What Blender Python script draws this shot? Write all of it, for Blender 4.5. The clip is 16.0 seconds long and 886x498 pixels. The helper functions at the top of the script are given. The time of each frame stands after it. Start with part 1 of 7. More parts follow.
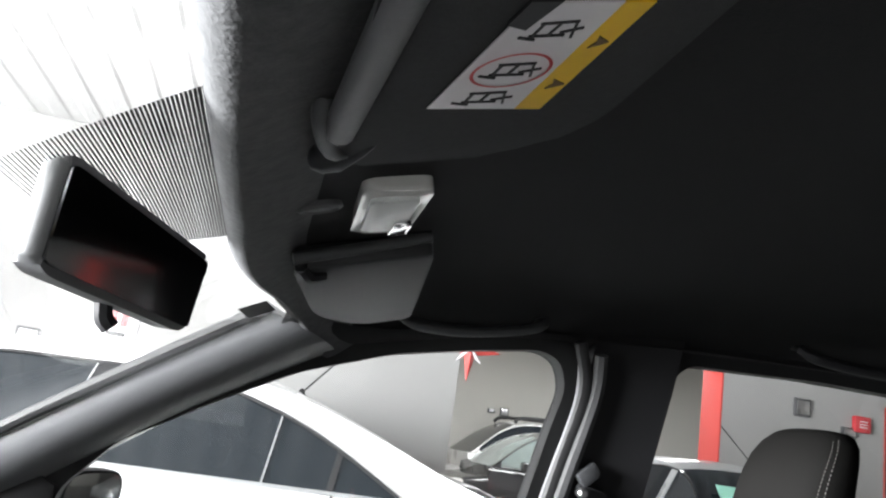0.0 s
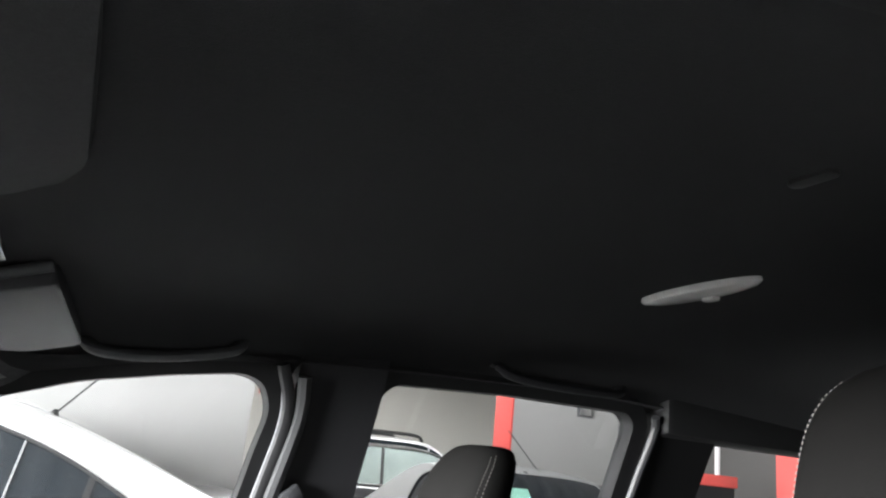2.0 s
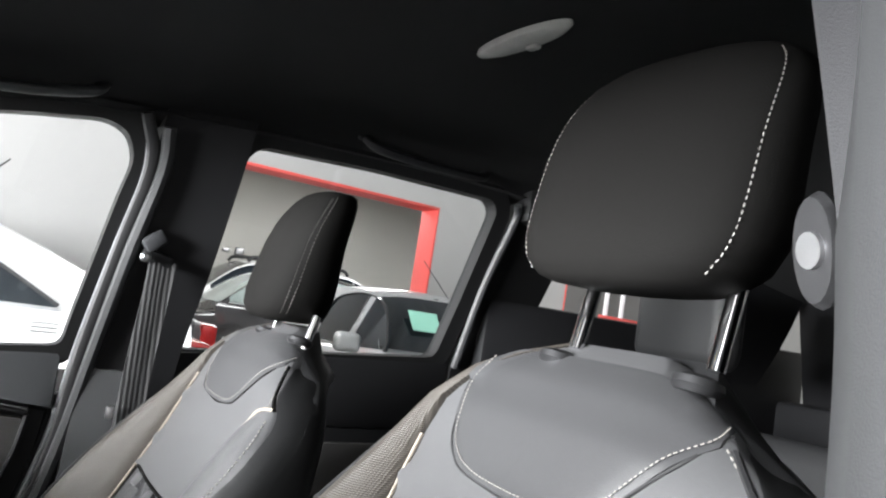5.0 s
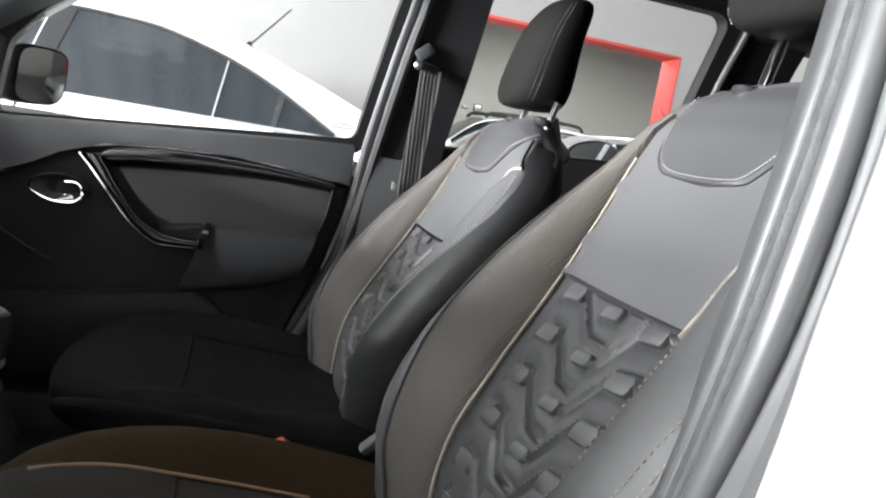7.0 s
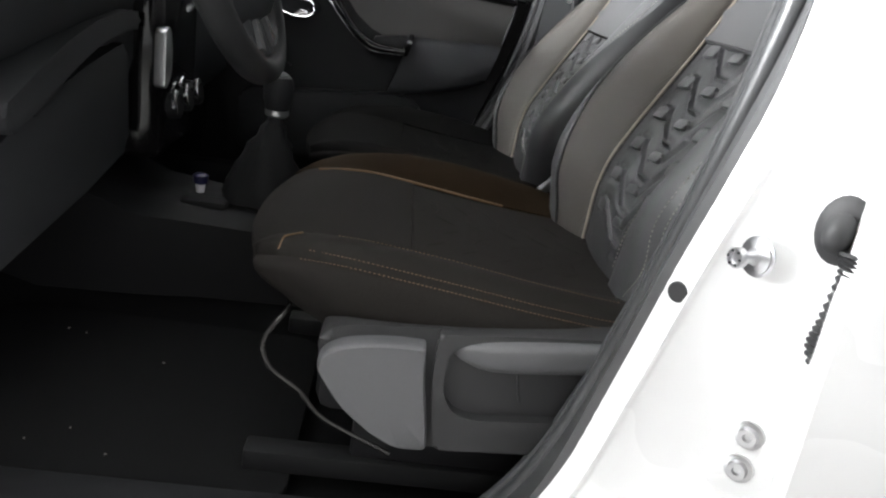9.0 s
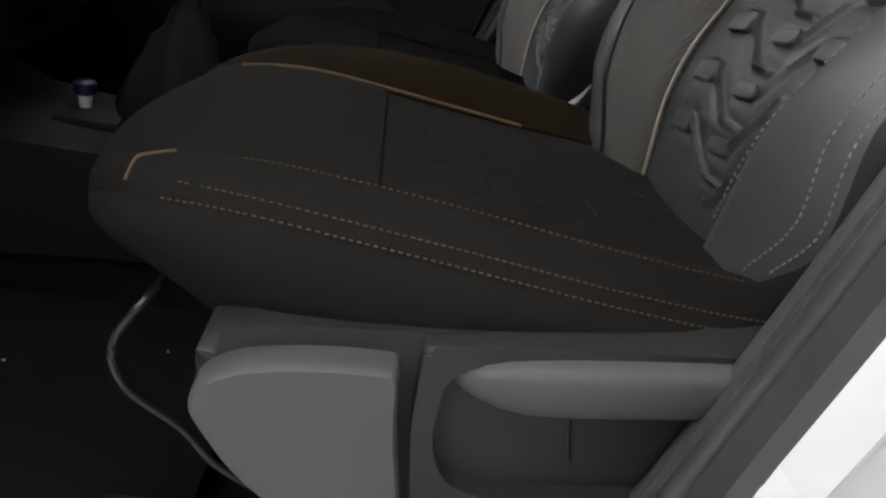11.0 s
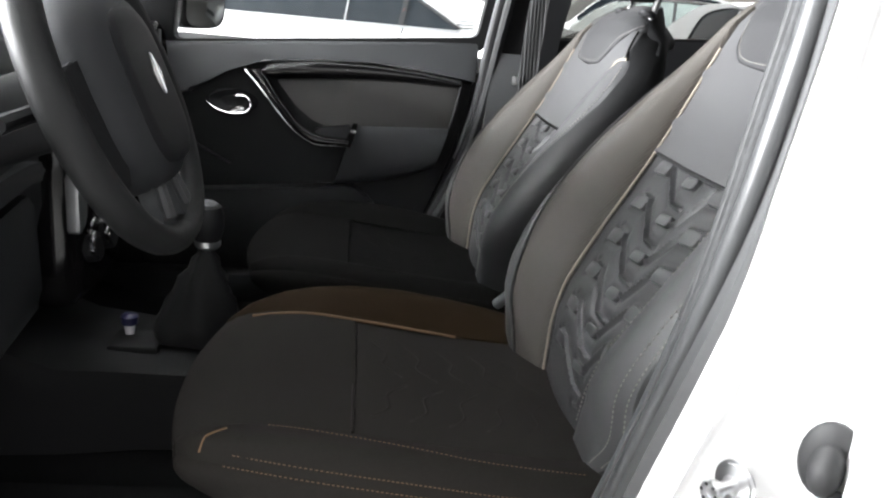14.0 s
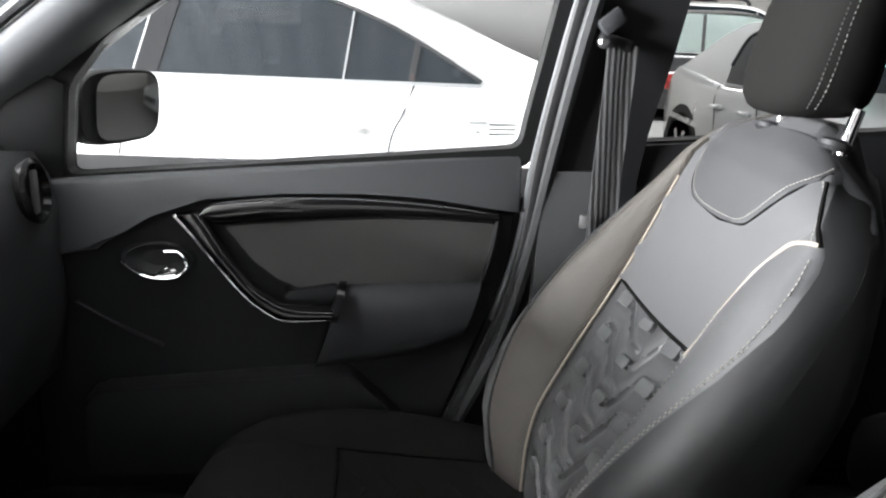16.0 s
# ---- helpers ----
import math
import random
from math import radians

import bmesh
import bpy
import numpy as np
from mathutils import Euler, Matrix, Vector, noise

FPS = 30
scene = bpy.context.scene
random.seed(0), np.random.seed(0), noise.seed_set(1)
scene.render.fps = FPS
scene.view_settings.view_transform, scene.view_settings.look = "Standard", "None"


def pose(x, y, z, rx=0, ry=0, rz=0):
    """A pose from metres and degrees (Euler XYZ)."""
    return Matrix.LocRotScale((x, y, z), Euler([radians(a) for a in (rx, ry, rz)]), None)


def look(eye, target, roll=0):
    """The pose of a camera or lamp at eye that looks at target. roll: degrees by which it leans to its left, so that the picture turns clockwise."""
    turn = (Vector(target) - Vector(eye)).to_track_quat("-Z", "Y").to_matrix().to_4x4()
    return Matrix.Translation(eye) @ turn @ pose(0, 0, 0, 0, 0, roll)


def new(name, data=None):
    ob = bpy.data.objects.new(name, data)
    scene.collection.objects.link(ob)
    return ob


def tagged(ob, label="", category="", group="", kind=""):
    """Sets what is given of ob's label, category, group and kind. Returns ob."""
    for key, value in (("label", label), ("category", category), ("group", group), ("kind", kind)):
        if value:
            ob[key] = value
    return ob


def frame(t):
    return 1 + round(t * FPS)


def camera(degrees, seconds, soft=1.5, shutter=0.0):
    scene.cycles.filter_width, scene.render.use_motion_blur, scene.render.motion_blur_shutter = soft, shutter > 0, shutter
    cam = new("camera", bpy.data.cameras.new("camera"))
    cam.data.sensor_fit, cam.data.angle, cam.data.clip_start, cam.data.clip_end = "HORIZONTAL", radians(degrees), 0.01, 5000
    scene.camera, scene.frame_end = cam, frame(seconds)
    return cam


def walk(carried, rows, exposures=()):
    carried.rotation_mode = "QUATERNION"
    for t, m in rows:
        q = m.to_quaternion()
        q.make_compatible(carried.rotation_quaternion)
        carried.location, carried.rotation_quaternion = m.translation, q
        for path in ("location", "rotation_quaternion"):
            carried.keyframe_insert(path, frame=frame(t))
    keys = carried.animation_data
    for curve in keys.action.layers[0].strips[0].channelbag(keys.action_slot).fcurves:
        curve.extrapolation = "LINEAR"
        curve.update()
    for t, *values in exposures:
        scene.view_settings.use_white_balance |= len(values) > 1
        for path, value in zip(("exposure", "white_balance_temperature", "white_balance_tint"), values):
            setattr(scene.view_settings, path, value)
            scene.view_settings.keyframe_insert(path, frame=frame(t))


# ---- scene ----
cam = camera(59.4, 16.0, soft=2.2)
PATH = [
    (0, (-0.4455, -0.6184, 1.3216), (-0.0607, 1.2895, 1.7818), 8.51),
    (0.7, (-0.4069, -0.6561, 1.3509), (0.0700, 1.2083, 1.8956), 8.03),
    (1, (-0.3755, -0.6681, 1.3544), (0.1657, 1.1806, 1.8926), 7.68),
    (1.5, (-0.3263, -0.6839, 1.3622), (0.3482, 1.1218, 1.8955), 6.53),
    (2.2, (-0.2576, -0.7020, 1.3675), (0.6060, 1.0214, 1.9003), 5.75),
    (2.6, (-0.2214, -0.7177, 1.3639), (0.7609, 0.9427, 1.8911), 4.86),
    (3, (-0.1862, -0.7270, 1.3593), (0.8860, 0.8787, 1.8810), 4.74),
    (5.5, (-0.1615, -0.8581, 1.1973), (0.7759, 0.9075, 1.2579), 10.59),
    (6, (-0.1861, -0.9308, 1.1637), (0.5663, 0.9207, 1.0850), 9.95),
    (6.5, (-0.2253, -0.9725, 1.1319), (0.3910, 0.9191, 0.9268), 9.46),
    (7, (-0.2477, -1.0421, 1.1083), (0.2867, 0.8669, 0.8433), 9.91),
    (7.5, (-0.2725, -1.1787, 1.0964), (0.1474, 0.7474, 0.7591), 9.39),
    (8, (-0.2926, -1.3085, 1.0884), (0.0072, 0.6291, 0.6935), 9.10),
    (8.5, (-0.3015, -1.4030, 1.0703), (-0.0898, 0.5147, 0.5434), 9.18),
    (8.7, (-0.3030, -1.4180, 1.0563), (-0.1138, 0.4781, 0.4489), 9.39),
    (9, (-0.3064, -1.3879, 1.0282), (-0.1414, 0.4878, 0.3539), 9.08),
    (9.2, (-0.3006, -1.3403, 1.0038), (-0.1527, 0.5259, 0.2998), 8.78),
    (11.3, (-0.2729, -1.0044, 0.8800), (-0.0469, 0.8185, 0.0888), 10.05),
    (12, (-0.2759, -1.0303, 0.8929), (-0.0217, 0.7779, 0.0769), 9.64),
    (12.5, (-0.2795, -1.0564, 0.9142), (-0.0098, 0.7421, 0.0819), 9.98),
    (13, (-0.2845, -1.1202, 0.9663), (-0.0128, 0.6779, 0.1339), 8.99),
    (13.5, (-0.2874, -1.2028, 1.0681), (-0.0369, 0.6374, 0.3259), 6.76),
    (14, (-0.2771, -1.2546, 1.1503), (-0.0472, 0.6417, 0.5577), 5.47),
    (14.5, (-0.2500, -1.1263, 1.2425), (-0.0482, 0.7862, 0.6933), 3.66),
    (15, (-0.2020, -0.8923, 1.2746), (-0.0240, 1.0225, 0.7253), 3.42),
    (15.5, (-0.1743, -0.6653, 1.2824), (-0.0246, 1.2586, 0.7570), 3.54),
    (16, (-0.2332, -0.5479, 1.2827), (-0.0661, 1.3634, 0.7179), 2.62),
]
walk(cam, [(t, look(eye, target, roll)) for t, eye, target, roll in PATH],
     exposures=[(0.0, -0.15), (0.5, 0.3), (1.0, 0.25), (2.0, 0.12), (3.0, 0.08), (5.5, 0.05), (7.0, 0.15), (8.0, 0.15), (9.0, 0.02), (11.3, -0.42), (12.0, -0.4), (13.0, -0.12), (13.5, 0.15), (14.0, 0.2), (16.0, 0.08)])

# ---- daylight: bright overcast sky on the open sides of the parking hall ----
world = bpy.data.worlds.new("overcast_sky")
scene.world = world
world.use_nodes = True
wn = world.node_tree
sky = wn.nodes.new("ShaderNodeTexSky")
sky.sky_type = "NISHITA"
sky.sun_disc = False
sky.sun_elevation = radians(50)
sky.sun_rotation = radians(200)
sky.air_density, sky.dust_density = 1.0, 6.0
wn.links.new(sky.outputs["Color"], wn.nodes["Background"].inputs["Color"])
wn.nodes["Background"].inputs["Strength"].default_value = 0.05
sun_data = bpy.data.lights.new("sun", "SUN")
sun_data.energy, sun_data.angle, sun_data.color = 0.6, radians(15), (1.0, 0.98, 0.95)
sun = new("sun", sun_data)
sun.matrix_world = look((-6, -9, 14), (0, 0, 0))


def area_lamp(name, loc, target, sx, sy, power, color=(1, 1, 1)):
    data = bpy.data.lights.new(name, "AREA")
    data.shape, data.size, data.size_y, data.energy, data.color = "RECTANGLE", sx, sy, power, color
    ob = new(name, data)
    ob.matrix_world = look(loc, target)
    return ob


area_lamp("daylight_side_opening", (0.9, -5.4, 2.0), (0.9, 0, 1.6), 6.4, 2.8, 50, (0.965, 0.985, 1.0))
area_lamp("daylight_front_opening", (-6.4, -0.2, 1.6), (0, -0.2, 1.55), 4.8, 1.9, 4700, (0.965, 0.985, 1.0))
# unseen fill lamp added to brighten the bay's walls and cars
area_lamp("bay_fill", (4.6, 10.0, 3.4), (4.6, 10.0, 0), 5.0, 1.0, 520, (0.98, 0.99, 1.0))
# unseen fill lamp added overhead to brighten the sedan's flank
area_lamp("ceiling_tubes", (-1.2, 0.9, 3.5), (-1.2, 0.9, 0), 7.0, 0.5, 60, (0.98, 0.99, 1.0))

# ---- materials ----


def mat(name, color, rough=0.6, metal=0.0, noise_scale=60.0, vary=0.12, bump=0.0, bump_scale=400.0, big=3.0, stain=0.12,
        coat=0.0, spec=0.5, pattern=""):
    m = bpy.data.materials.new(name)
    m.use_nodes = True
    nt = m.node_tree
    b = nt.nodes["Principled BSDF"]
    b.inputs["Metallic"].default_value = metal
    b.inputs["Coat Weight"].default_value = coat
    b.inputs["Specular IOR Level"].default_value = spec
    tc = nt.nodes.new("ShaderNodeTexCoord")
    n1 = nt.nodes.new("ShaderNodeTexNoise")
    n1.inputs["Scale"].default_value, n1.inputs["Detail"].default_value = noise_scale, 4
    n2 = nt.nodes.new("ShaderNodeTexNoise")
    n2.inputs["Scale"].default_value, n2.inputs["Detail"].default_value = big, 3
    for n in (n1, n2):
        nt.links.new(tc.outputs["Object"], n.inputs["Vector"])
    fac = nt.nodes.new("ShaderNodeMath")
    fac.operation = "MULTIPLY_ADD"
    nt.links.new(n1.outputs["Fac"], fac.inputs[0])
    fac.inputs[1].default_value = 2 * vary
    mul = nt.nodes.new("ShaderNodeMath")
    mul.operation = "MULTIPLY_ADD"
    nt.links.new(n2.outputs["Fac"], mul.inputs[0])
    mul.inputs[1].default_value = 2 * stain
    mul.inputs[2].default_value = 1 - vary - stain
    nt.links.new(mul.outputs[0], fac.inputs[2])
    vm = nt.nodes.new("ShaderNodeVectorMath")
    vm.operation = "SCALE"
    vm.inputs[0].default_value = color[:3]
    nt.links.new(fac.outputs[0], vm.inputs["Scale"])
    nt.links.new(vm.outputs[0], b.inputs["Base Color"])
    rr = nt.nodes.new("ShaderNodeMapRange")
    rr.inputs["To Min"].default_value, rr.inputs["To Max"].default_value = max(0.02, rough - 0.08), min(1, rough + 0.08)
    nt.links.new(n2.outputs["Fac"], rr.inputs["Value"])
    nt.links.new(rr.outputs[0], b.inputs["Roughness"])
    if bump:
        if pattern[:5] == "weave":
            wv = nt.nodes.new("ShaderNodeTexWave")
            wv.wave_type, wv.bands_direction = "BANDS", (pattern[6:] if pattern[6:] in ("x", "y", "z") else "z").upper()
            wv.inputs["Scale"].default_value, wv.inputs["Distortion"].default_value = bump_scale, 1.2
            wv.inputs["Detail"].default_value, wv.inputs["Detail Scale"].default_value = 2, 3
            nt.links.new(tc.outputs["Object"], wv.inputs["Vector"])
            src = wv.outputs["Fac"]
            if pattern == "weave_mesh":
                wv.bands_direction = "Z"
                w2 = nt.nodes.new("ShaderNodeTexWave")
                w2.wave_type, w2.bands_direction = "BANDS", "Y"
                w2.inputs["Scale"].default_value, w2.inputs["Distortion"].default_value = bump_scale * 0.8, 1.0
                nt.links.new(tc.outputs["Object"], w2.inputs["Vector"])
                cross = nt.nodes.new("ShaderNodeMath")
                cross.operation = "MULTIPLY"
                nt.links.new(wv.outputs["Fac"], cross.inputs[0])
                nt.links.new(w2.outputs["Fac"], cross.inputs[1])
                lift = nt.nodes.new("ShaderNodeMath")
                lift.operation = "POWER"
                lift.inputs[1].default_value = 0.6
                nt.links.new(cross.outputs[0], lift.inputs[0])
                src = lift.outputs[0]
            # light threads, dark gaps
            th = nt.nodes.new("ShaderNodeMapRange")
            th.inputs["To Min"].default_value, th.inputs["To Max"].default_value = 0.6, 1.4
            nt.links.new(src, th.inputs["Value"])
            vs2 = nt.nodes.new("ShaderNodeVectorMath")
            vs2.operation = "SCALE"
            nt.links.new(vm.outputs[0], vs2.inputs[0])
            nt.links.new(th.outputs[0], vs2.inputs["Scale"])
            nt.links.new(vs2.outputs[0], b.inputs["Base Color"])
        elif pattern == "leather":
            wv = nt.nodes.new("ShaderNodeTexVoronoi")
            wv.inputs["Scale"].default_value = bump_scale
            nt.links.new(tc.outputs["Object"], wv.inputs["Vector"])
            src = wv.outputs["Distance"]
        else:
            wv = nt.nodes.new("ShaderNodeTexNoise")
            wv.inputs["Scale"].default_value, wv.inputs["Detail"].default_value = bump_scale, 3
            nt.links.new(tc.outputs["Object"], wv.inputs["Vector"])
            src = wv.outputs["Fac"]
        bp = nt.nodes.new("ShaderNodeBump")
        bp.inputs["Strength"].default_value, bp.inputs["Distance"].default_value = bump, 0.001
        nt.links.new(src, bp.inputs["Height"])
        nt.links.new(bp.outputs[0], b.inputs["Normal"])
    return m


def glass_mat(name, tint, rough=0.0):
    """A thin pane: clear transmission with a mirror share by Fresnel."""
    m = bpy.data.materials.new(name)
    m.use_nodes = True
    nt = m.node_tree
    nt.nodes.remove(nt.nodes["Principled BSDF"])
    out = nt.nodes["Material Output"]
    tr = nt.nodes.new("ShaderNodeBsdfTransparent")
    tr.inputs["Color"].default_value = (*tint, 1)
    gl = nt.nodes.new("ShaderNodeBsdfGlossy")
    gl.inputs["Roughness"].default_value = rough
    lw = nt.nodes.new("ShaderNodeLayerWeight")
    pw = nt.nodes.new("ShaderNodeMath")
    pw.operation = "POWER"
    pw.inputs[1].default_value = 5.0
    nt.links.new(lw.outputs["Facing"], pw.inputs[0])
    fr = nt.nodes.new("ShaderNodeMath")
    fr.operation = "MULTIPLY_ADD"
    fr.inputs[1].default_value, fr.inputs[2].default_value = 0.9, 0.03
    nt.links.new(pw.outputs[0], fr.inputs[0])
    mx = nt.nodes.new("ShaderNodeMixShader")
    nt.links.new(fr.outputs[0], mx.inputs[0])
    nt.links.new(tr.outputs[0], mx.inputs[1])
    nt.links.new(gl.outputs[0], mx.inputs[2])
    nt.links.new(mx.outputs[0], out.inputs["Surface"])
    return m


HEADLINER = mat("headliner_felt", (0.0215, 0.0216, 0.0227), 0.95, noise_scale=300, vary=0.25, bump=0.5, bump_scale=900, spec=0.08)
HEADLINER.node_tree.nodes["Principled BSDF"].inputs["Sheen Weight"].default_value = 0.02
HEADLINER.node_tree.nodes["Principled BSDF"].inputs["Sheen Roughness"].default_value = 0.6
LEATHER = mat("leatherette_grey", (0.074, 0.074, 0.0765), 0.42, noise_scale=180, vary=0.07, bump=0.16, bump_scale=1300, pattern="leather", stain=0.1, spec=0.5)
LEATHER_BLACK = mat("leatherette_black", (0.0195, 0.0197, 0.0205), 0.48, noise_scale=180, vary=0.1, bump=0.12, bump_scale=1400, pattern="leather", spec=0.3)
# head pad's darker grey; on the embossed panel it paints the groove shade
LEATHER_PAD_SHADE = mat("leatherette_pad_shade", (0.046, 0.046, 0.048), 0.40, noise_scale=180, vary=0.08, bump=0.16, bump_scale=1300, pattern="leather")
MESH = mat("bolster_mesh_fabric", (0.064, 0.0565, 0.0485), 0.42, noise_scale=700, vary=0.25, bump=0.6, bump_scale=170, pattern="weave_mesh", spec=0.45)
CUSHION_BROWN = mat("cushion_fabric_brown", (0.019, 0.0118, 0.0062), 0.85, noise_scale=500, vary=0.3, bump=0.5, bump_scale=900, spec=0.06)
CUSHION = mat("cushion_fabric_dark", (0.0168, 0.0148, 0.0134), 0.85, noise_scale=300, vary=0.2, bump=0.5, bump_scale=900, spec=0.12)
VISOR = mat("visor_fabric", (0.044, 0.0445, 0.046), 0.9, noise_scale=300, vary=0.2, bump=0.4, bump_scale=900, spec=0.15)
HEADREST = mat("headrest_fabric", (0.0068, 0.0065, 0.0062), 0.8, noise_scale=300, vary=0.2, bump=0.4, bump_scale=900, spec=0.05)
SHIELD = mat("plastic_shield_body", (0.033, 0.0328, 0.034), 0.5, noise_scale=600, vary=0.08, bump=0.3, bump_scale=1300, spec=0.4)
# same leatherette, lighter: the highlight on the pads is put into the colour
EMBOSS_LIT = mat("embossed_pad_lit", (0.072, 0.072, 0.0745), 0.30, noise_scale=200, vary=0.06, bump=0.1, bump_scale=700, pattern="leather")
PIPING = mat("piping_beige", (0.31, 0.27, 0.222), 0.6, noise_scale=500, vary=0.15, bump=0.4, bump_scale=1500)
PIPING_ORANGE = mat("piping_ochre", (0.13, 0.075, 0.034), 0.6, noise_scale=500, vary=0.15)
THREAD = mat("thread_light", (0.28, 0.265, 0.245), 0.7, noise_scale=900, vary=0.1)
WELT = mat("welt_black", (0.02, 0.02, 0.021), 0.5)
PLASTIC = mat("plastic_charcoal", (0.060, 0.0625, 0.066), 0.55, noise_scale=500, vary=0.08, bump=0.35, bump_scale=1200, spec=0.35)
PLASTIC_MID = mat("plastic_armrest", (0.038, 0.039, 0.042), 0.55, noise_scale=500, vary=0.08, bump=0.35, bump_scale=1200, spec=0.3)
PLASTIC_DARK = mat("plastic_black", (0.0145, 0.0145, 0.016), 0.6, noise_scale=500, vary=0.08, bump=0.3, bump_scale=1200, spec=0.25)
PLASTIC_GREY = mat("plastic_grey_shield", (0.098, 0.098, 0.102), 0.5, noise_scale=600, vary=0.08, bump=0.35, bump_scale=1300)
TRIM_GREY = mat("pillar_trim_grey", (0.095, 0.097, 0.100), 0.45, noise_scale=500, vary=0.06, bump=0.25, bump_scale=1200)
PILLAR_GREY = mat("pillar_trim_charcoal", (0.037, 0.0378, 0.0392), 0.45, noise_scale=500, vary=0.06, bump=0.25, bump_scale=1200)
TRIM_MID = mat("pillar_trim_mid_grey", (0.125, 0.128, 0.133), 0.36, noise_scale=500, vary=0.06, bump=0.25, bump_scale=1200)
# headliner felt in a lighter tone: windscreen light put into the colour
HEADER_FELT_LIT = mat("header_felt_lit", (0.068, 0.0687, 0.0715), 0.9, noise_scale=90, vary=0.45, bump=0.8, bump_scale=300, stain=0.2, big=14)
FELT = mat("seal_felt_grey", (0.062, 0.063, 0.065), 0.9, noise_scale=120, vary=0.4, bump=0.6, bump_scale=500)
GLOSS = mat("gloss_black_trim", (0.008, 0.0075, 0.008), 0.12, coat=0.2, vary=0.02, stain=0.02)
CLOTH = mat("door_cloth_insert", (0.062, 0.0595, 0.058), 0.9, noise_scale=700, vary=0.2, bump=0.6, bump_scale=1300)
RUBBER = mat("rubber_black", (0.018, 0.018, 0.019), 0.6, noise_scale=300, vary=0.1)
RUBBER_BLACK = mat("rubber_deep_black", (0.008, 0.008, 0.0085), 0.6, noise_scale=300, vary=0.1, spec=0.3)
RUBBER_GREY = mat("weatherstrip_grey", (0.052, 0.053, 0.055), 0.36, noise_scale=200, vary=0.08)
FLANGE = mat("flange_grey", (0.060, 0.061, 0.063), 0.45, noise_scale=200, vary=0.08)
CHROME = mat("chrome", (0.85, 0.85, 0.86), 0.12, metal=1.0, vary=0.03, stain=0.03)
SATIN = mat("satin_silver", (0.55, 0.56, 0.57), 0.3, metal=0.9, vary=0.04, stain=0.03)
STEEL = mat("steel_zinc", (0.55, 0.55, 0.56), 0.32, metal=1.0, vary=0.06)
STEEL_DARK = mat("steel_dark", (0.07, 0.07, 0.073), 0.4, metal=0.8, vary=0.08)
BAR_STEEL = mat("bar_black_steel", (0.06, 0.058, 0.056), 0.22, metal=0.6, vary=0.1)
# the dark cushion fabric again, with the passenger side's shade put into its colour
CUSHION_SHADED = mat("cushion_fabric_shaded", (0.0070, 0.0067, 0.0065), 0.85, noise_scale=300, vary=0.25, bump=0.5, bump_scale=900, spec=0.03)
THREAD_DIM = mat("thread_grey", (0.085, 0.082, 0.078), 0.7, noise_scale=900, vary=0.1)
WHITE_PAINT = mat("car_paint_white", (0.8, 0.8, 0.8), 0.28, coat=0.6, vary=0.015, stain=0.03, noise_scale=20)
SILVER_PAINT = mat("car_paint_silver", (0.48, 0.49, 0.50), 0.3, metal=0.4, coat=0.6, vary=0.03, stain=0.03)
GREY_PAINT = mat("car_paint_grey", (0.16, 0.16, 0.165), 0.3, metal=0.4, coat=0.6, vary=0.03, stain=0.04)
DARK_PAINT = mat("car_paint_dark", (0.03, 0.03, 0.032), 0.25, coat=0.7, vary=0.03, stain=0.04)
PALE_GLASS = mat("pale_car_glass", (0.22, 0.26, 0.25), 0.06, coat=0.5, vary=0.3, stain=0.3, big=2.0)
DARK_GLASS = mat("tinted_car_glass", (0.012, 0.016, 0.020), 0.04, coat=0.1, vary=0.05, stain=0.1, spec=0.35)
TYRE = mat("tyre_rubber", (0.02, 0.02, 0.02), 0.8, vary=0.15)
RED_LAMP = mat("tail_lamp_red", (0.5, 0.015, 0.015), 0.15, coat=0.5)
CLEAR_LAMP = mat("lamp_clear_plastic", (0.62, 0.62, 0.6), 0.2, coat=0.4)
LENS = mat("courtesy_lamp_lens", (0.66, 0.68, 0.67), 0.4, coat=0.1, vary=0.05)
STICKER_WHITE = mat("sticker_white", (0.72, 0.7, 0.72), 0.4, vary=0.03)
STICKER_YELLOW = mat("sticker_yellow", (0.85, 0.52, 0.01), 0.4, vary=0.04)
INK = mat("ink_dark", (0.018, 0.018, 0.02), 0.5)
INK_RED = mat("ink_red", (0.55, 0.05, 0.06), 0.5)
PAPER_GREEN = mat("paper_green", (0.3, 0.62, 0.5), 0.7, vary=0.05)
BLUE_CAP = mat("bottle_plastic_blue", (0.012, 0.012, 0.05), 0.35)
RED_BUTTON = mat("buckle_red", (0.8, 0.1, 0.025), 0.4)
WEBBING = mat("belt_webbing", (0.028, 0.028, 0.029), 0.7, noise_scale=900, vary=0.2, bump=0.9, bump_scale=38, pattern="weave_x")
CARPET = mat("carpet_black", (0.0115, 0.0114, 0.0118), 0.95, noise_scale=600, vary=0.4, bump=0.8, bump_scale=700, spec=0.04)
WALL = mat("plaster_wall", (0.58, 0.565, 0.53), 0.85, noise_scale=30, vary=0.04, bump=0.2, bump_scale=60, big=0.5, stain=0.06)
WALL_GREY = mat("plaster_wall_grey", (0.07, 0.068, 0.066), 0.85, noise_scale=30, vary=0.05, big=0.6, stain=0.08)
WALL_WHITE = mat("plaster_wall_white", (0.345, 0.342, 0.336), 0.85, noise_scale=30, vary=0.03, big=0.6, stain=0.05)
RED_WALL = mat("red_painted_concrete", (0.62, 0.08, 0.07), 0.6, noise_scale=40, vary=0.08, stain=0.08, bump=0.15, bump_scale=80)
CEILING = mat("hall_ceiling", (0.58, 0.58, 0.575), 0.9, noise_scale=10, vary=0.04, stain=0.06)
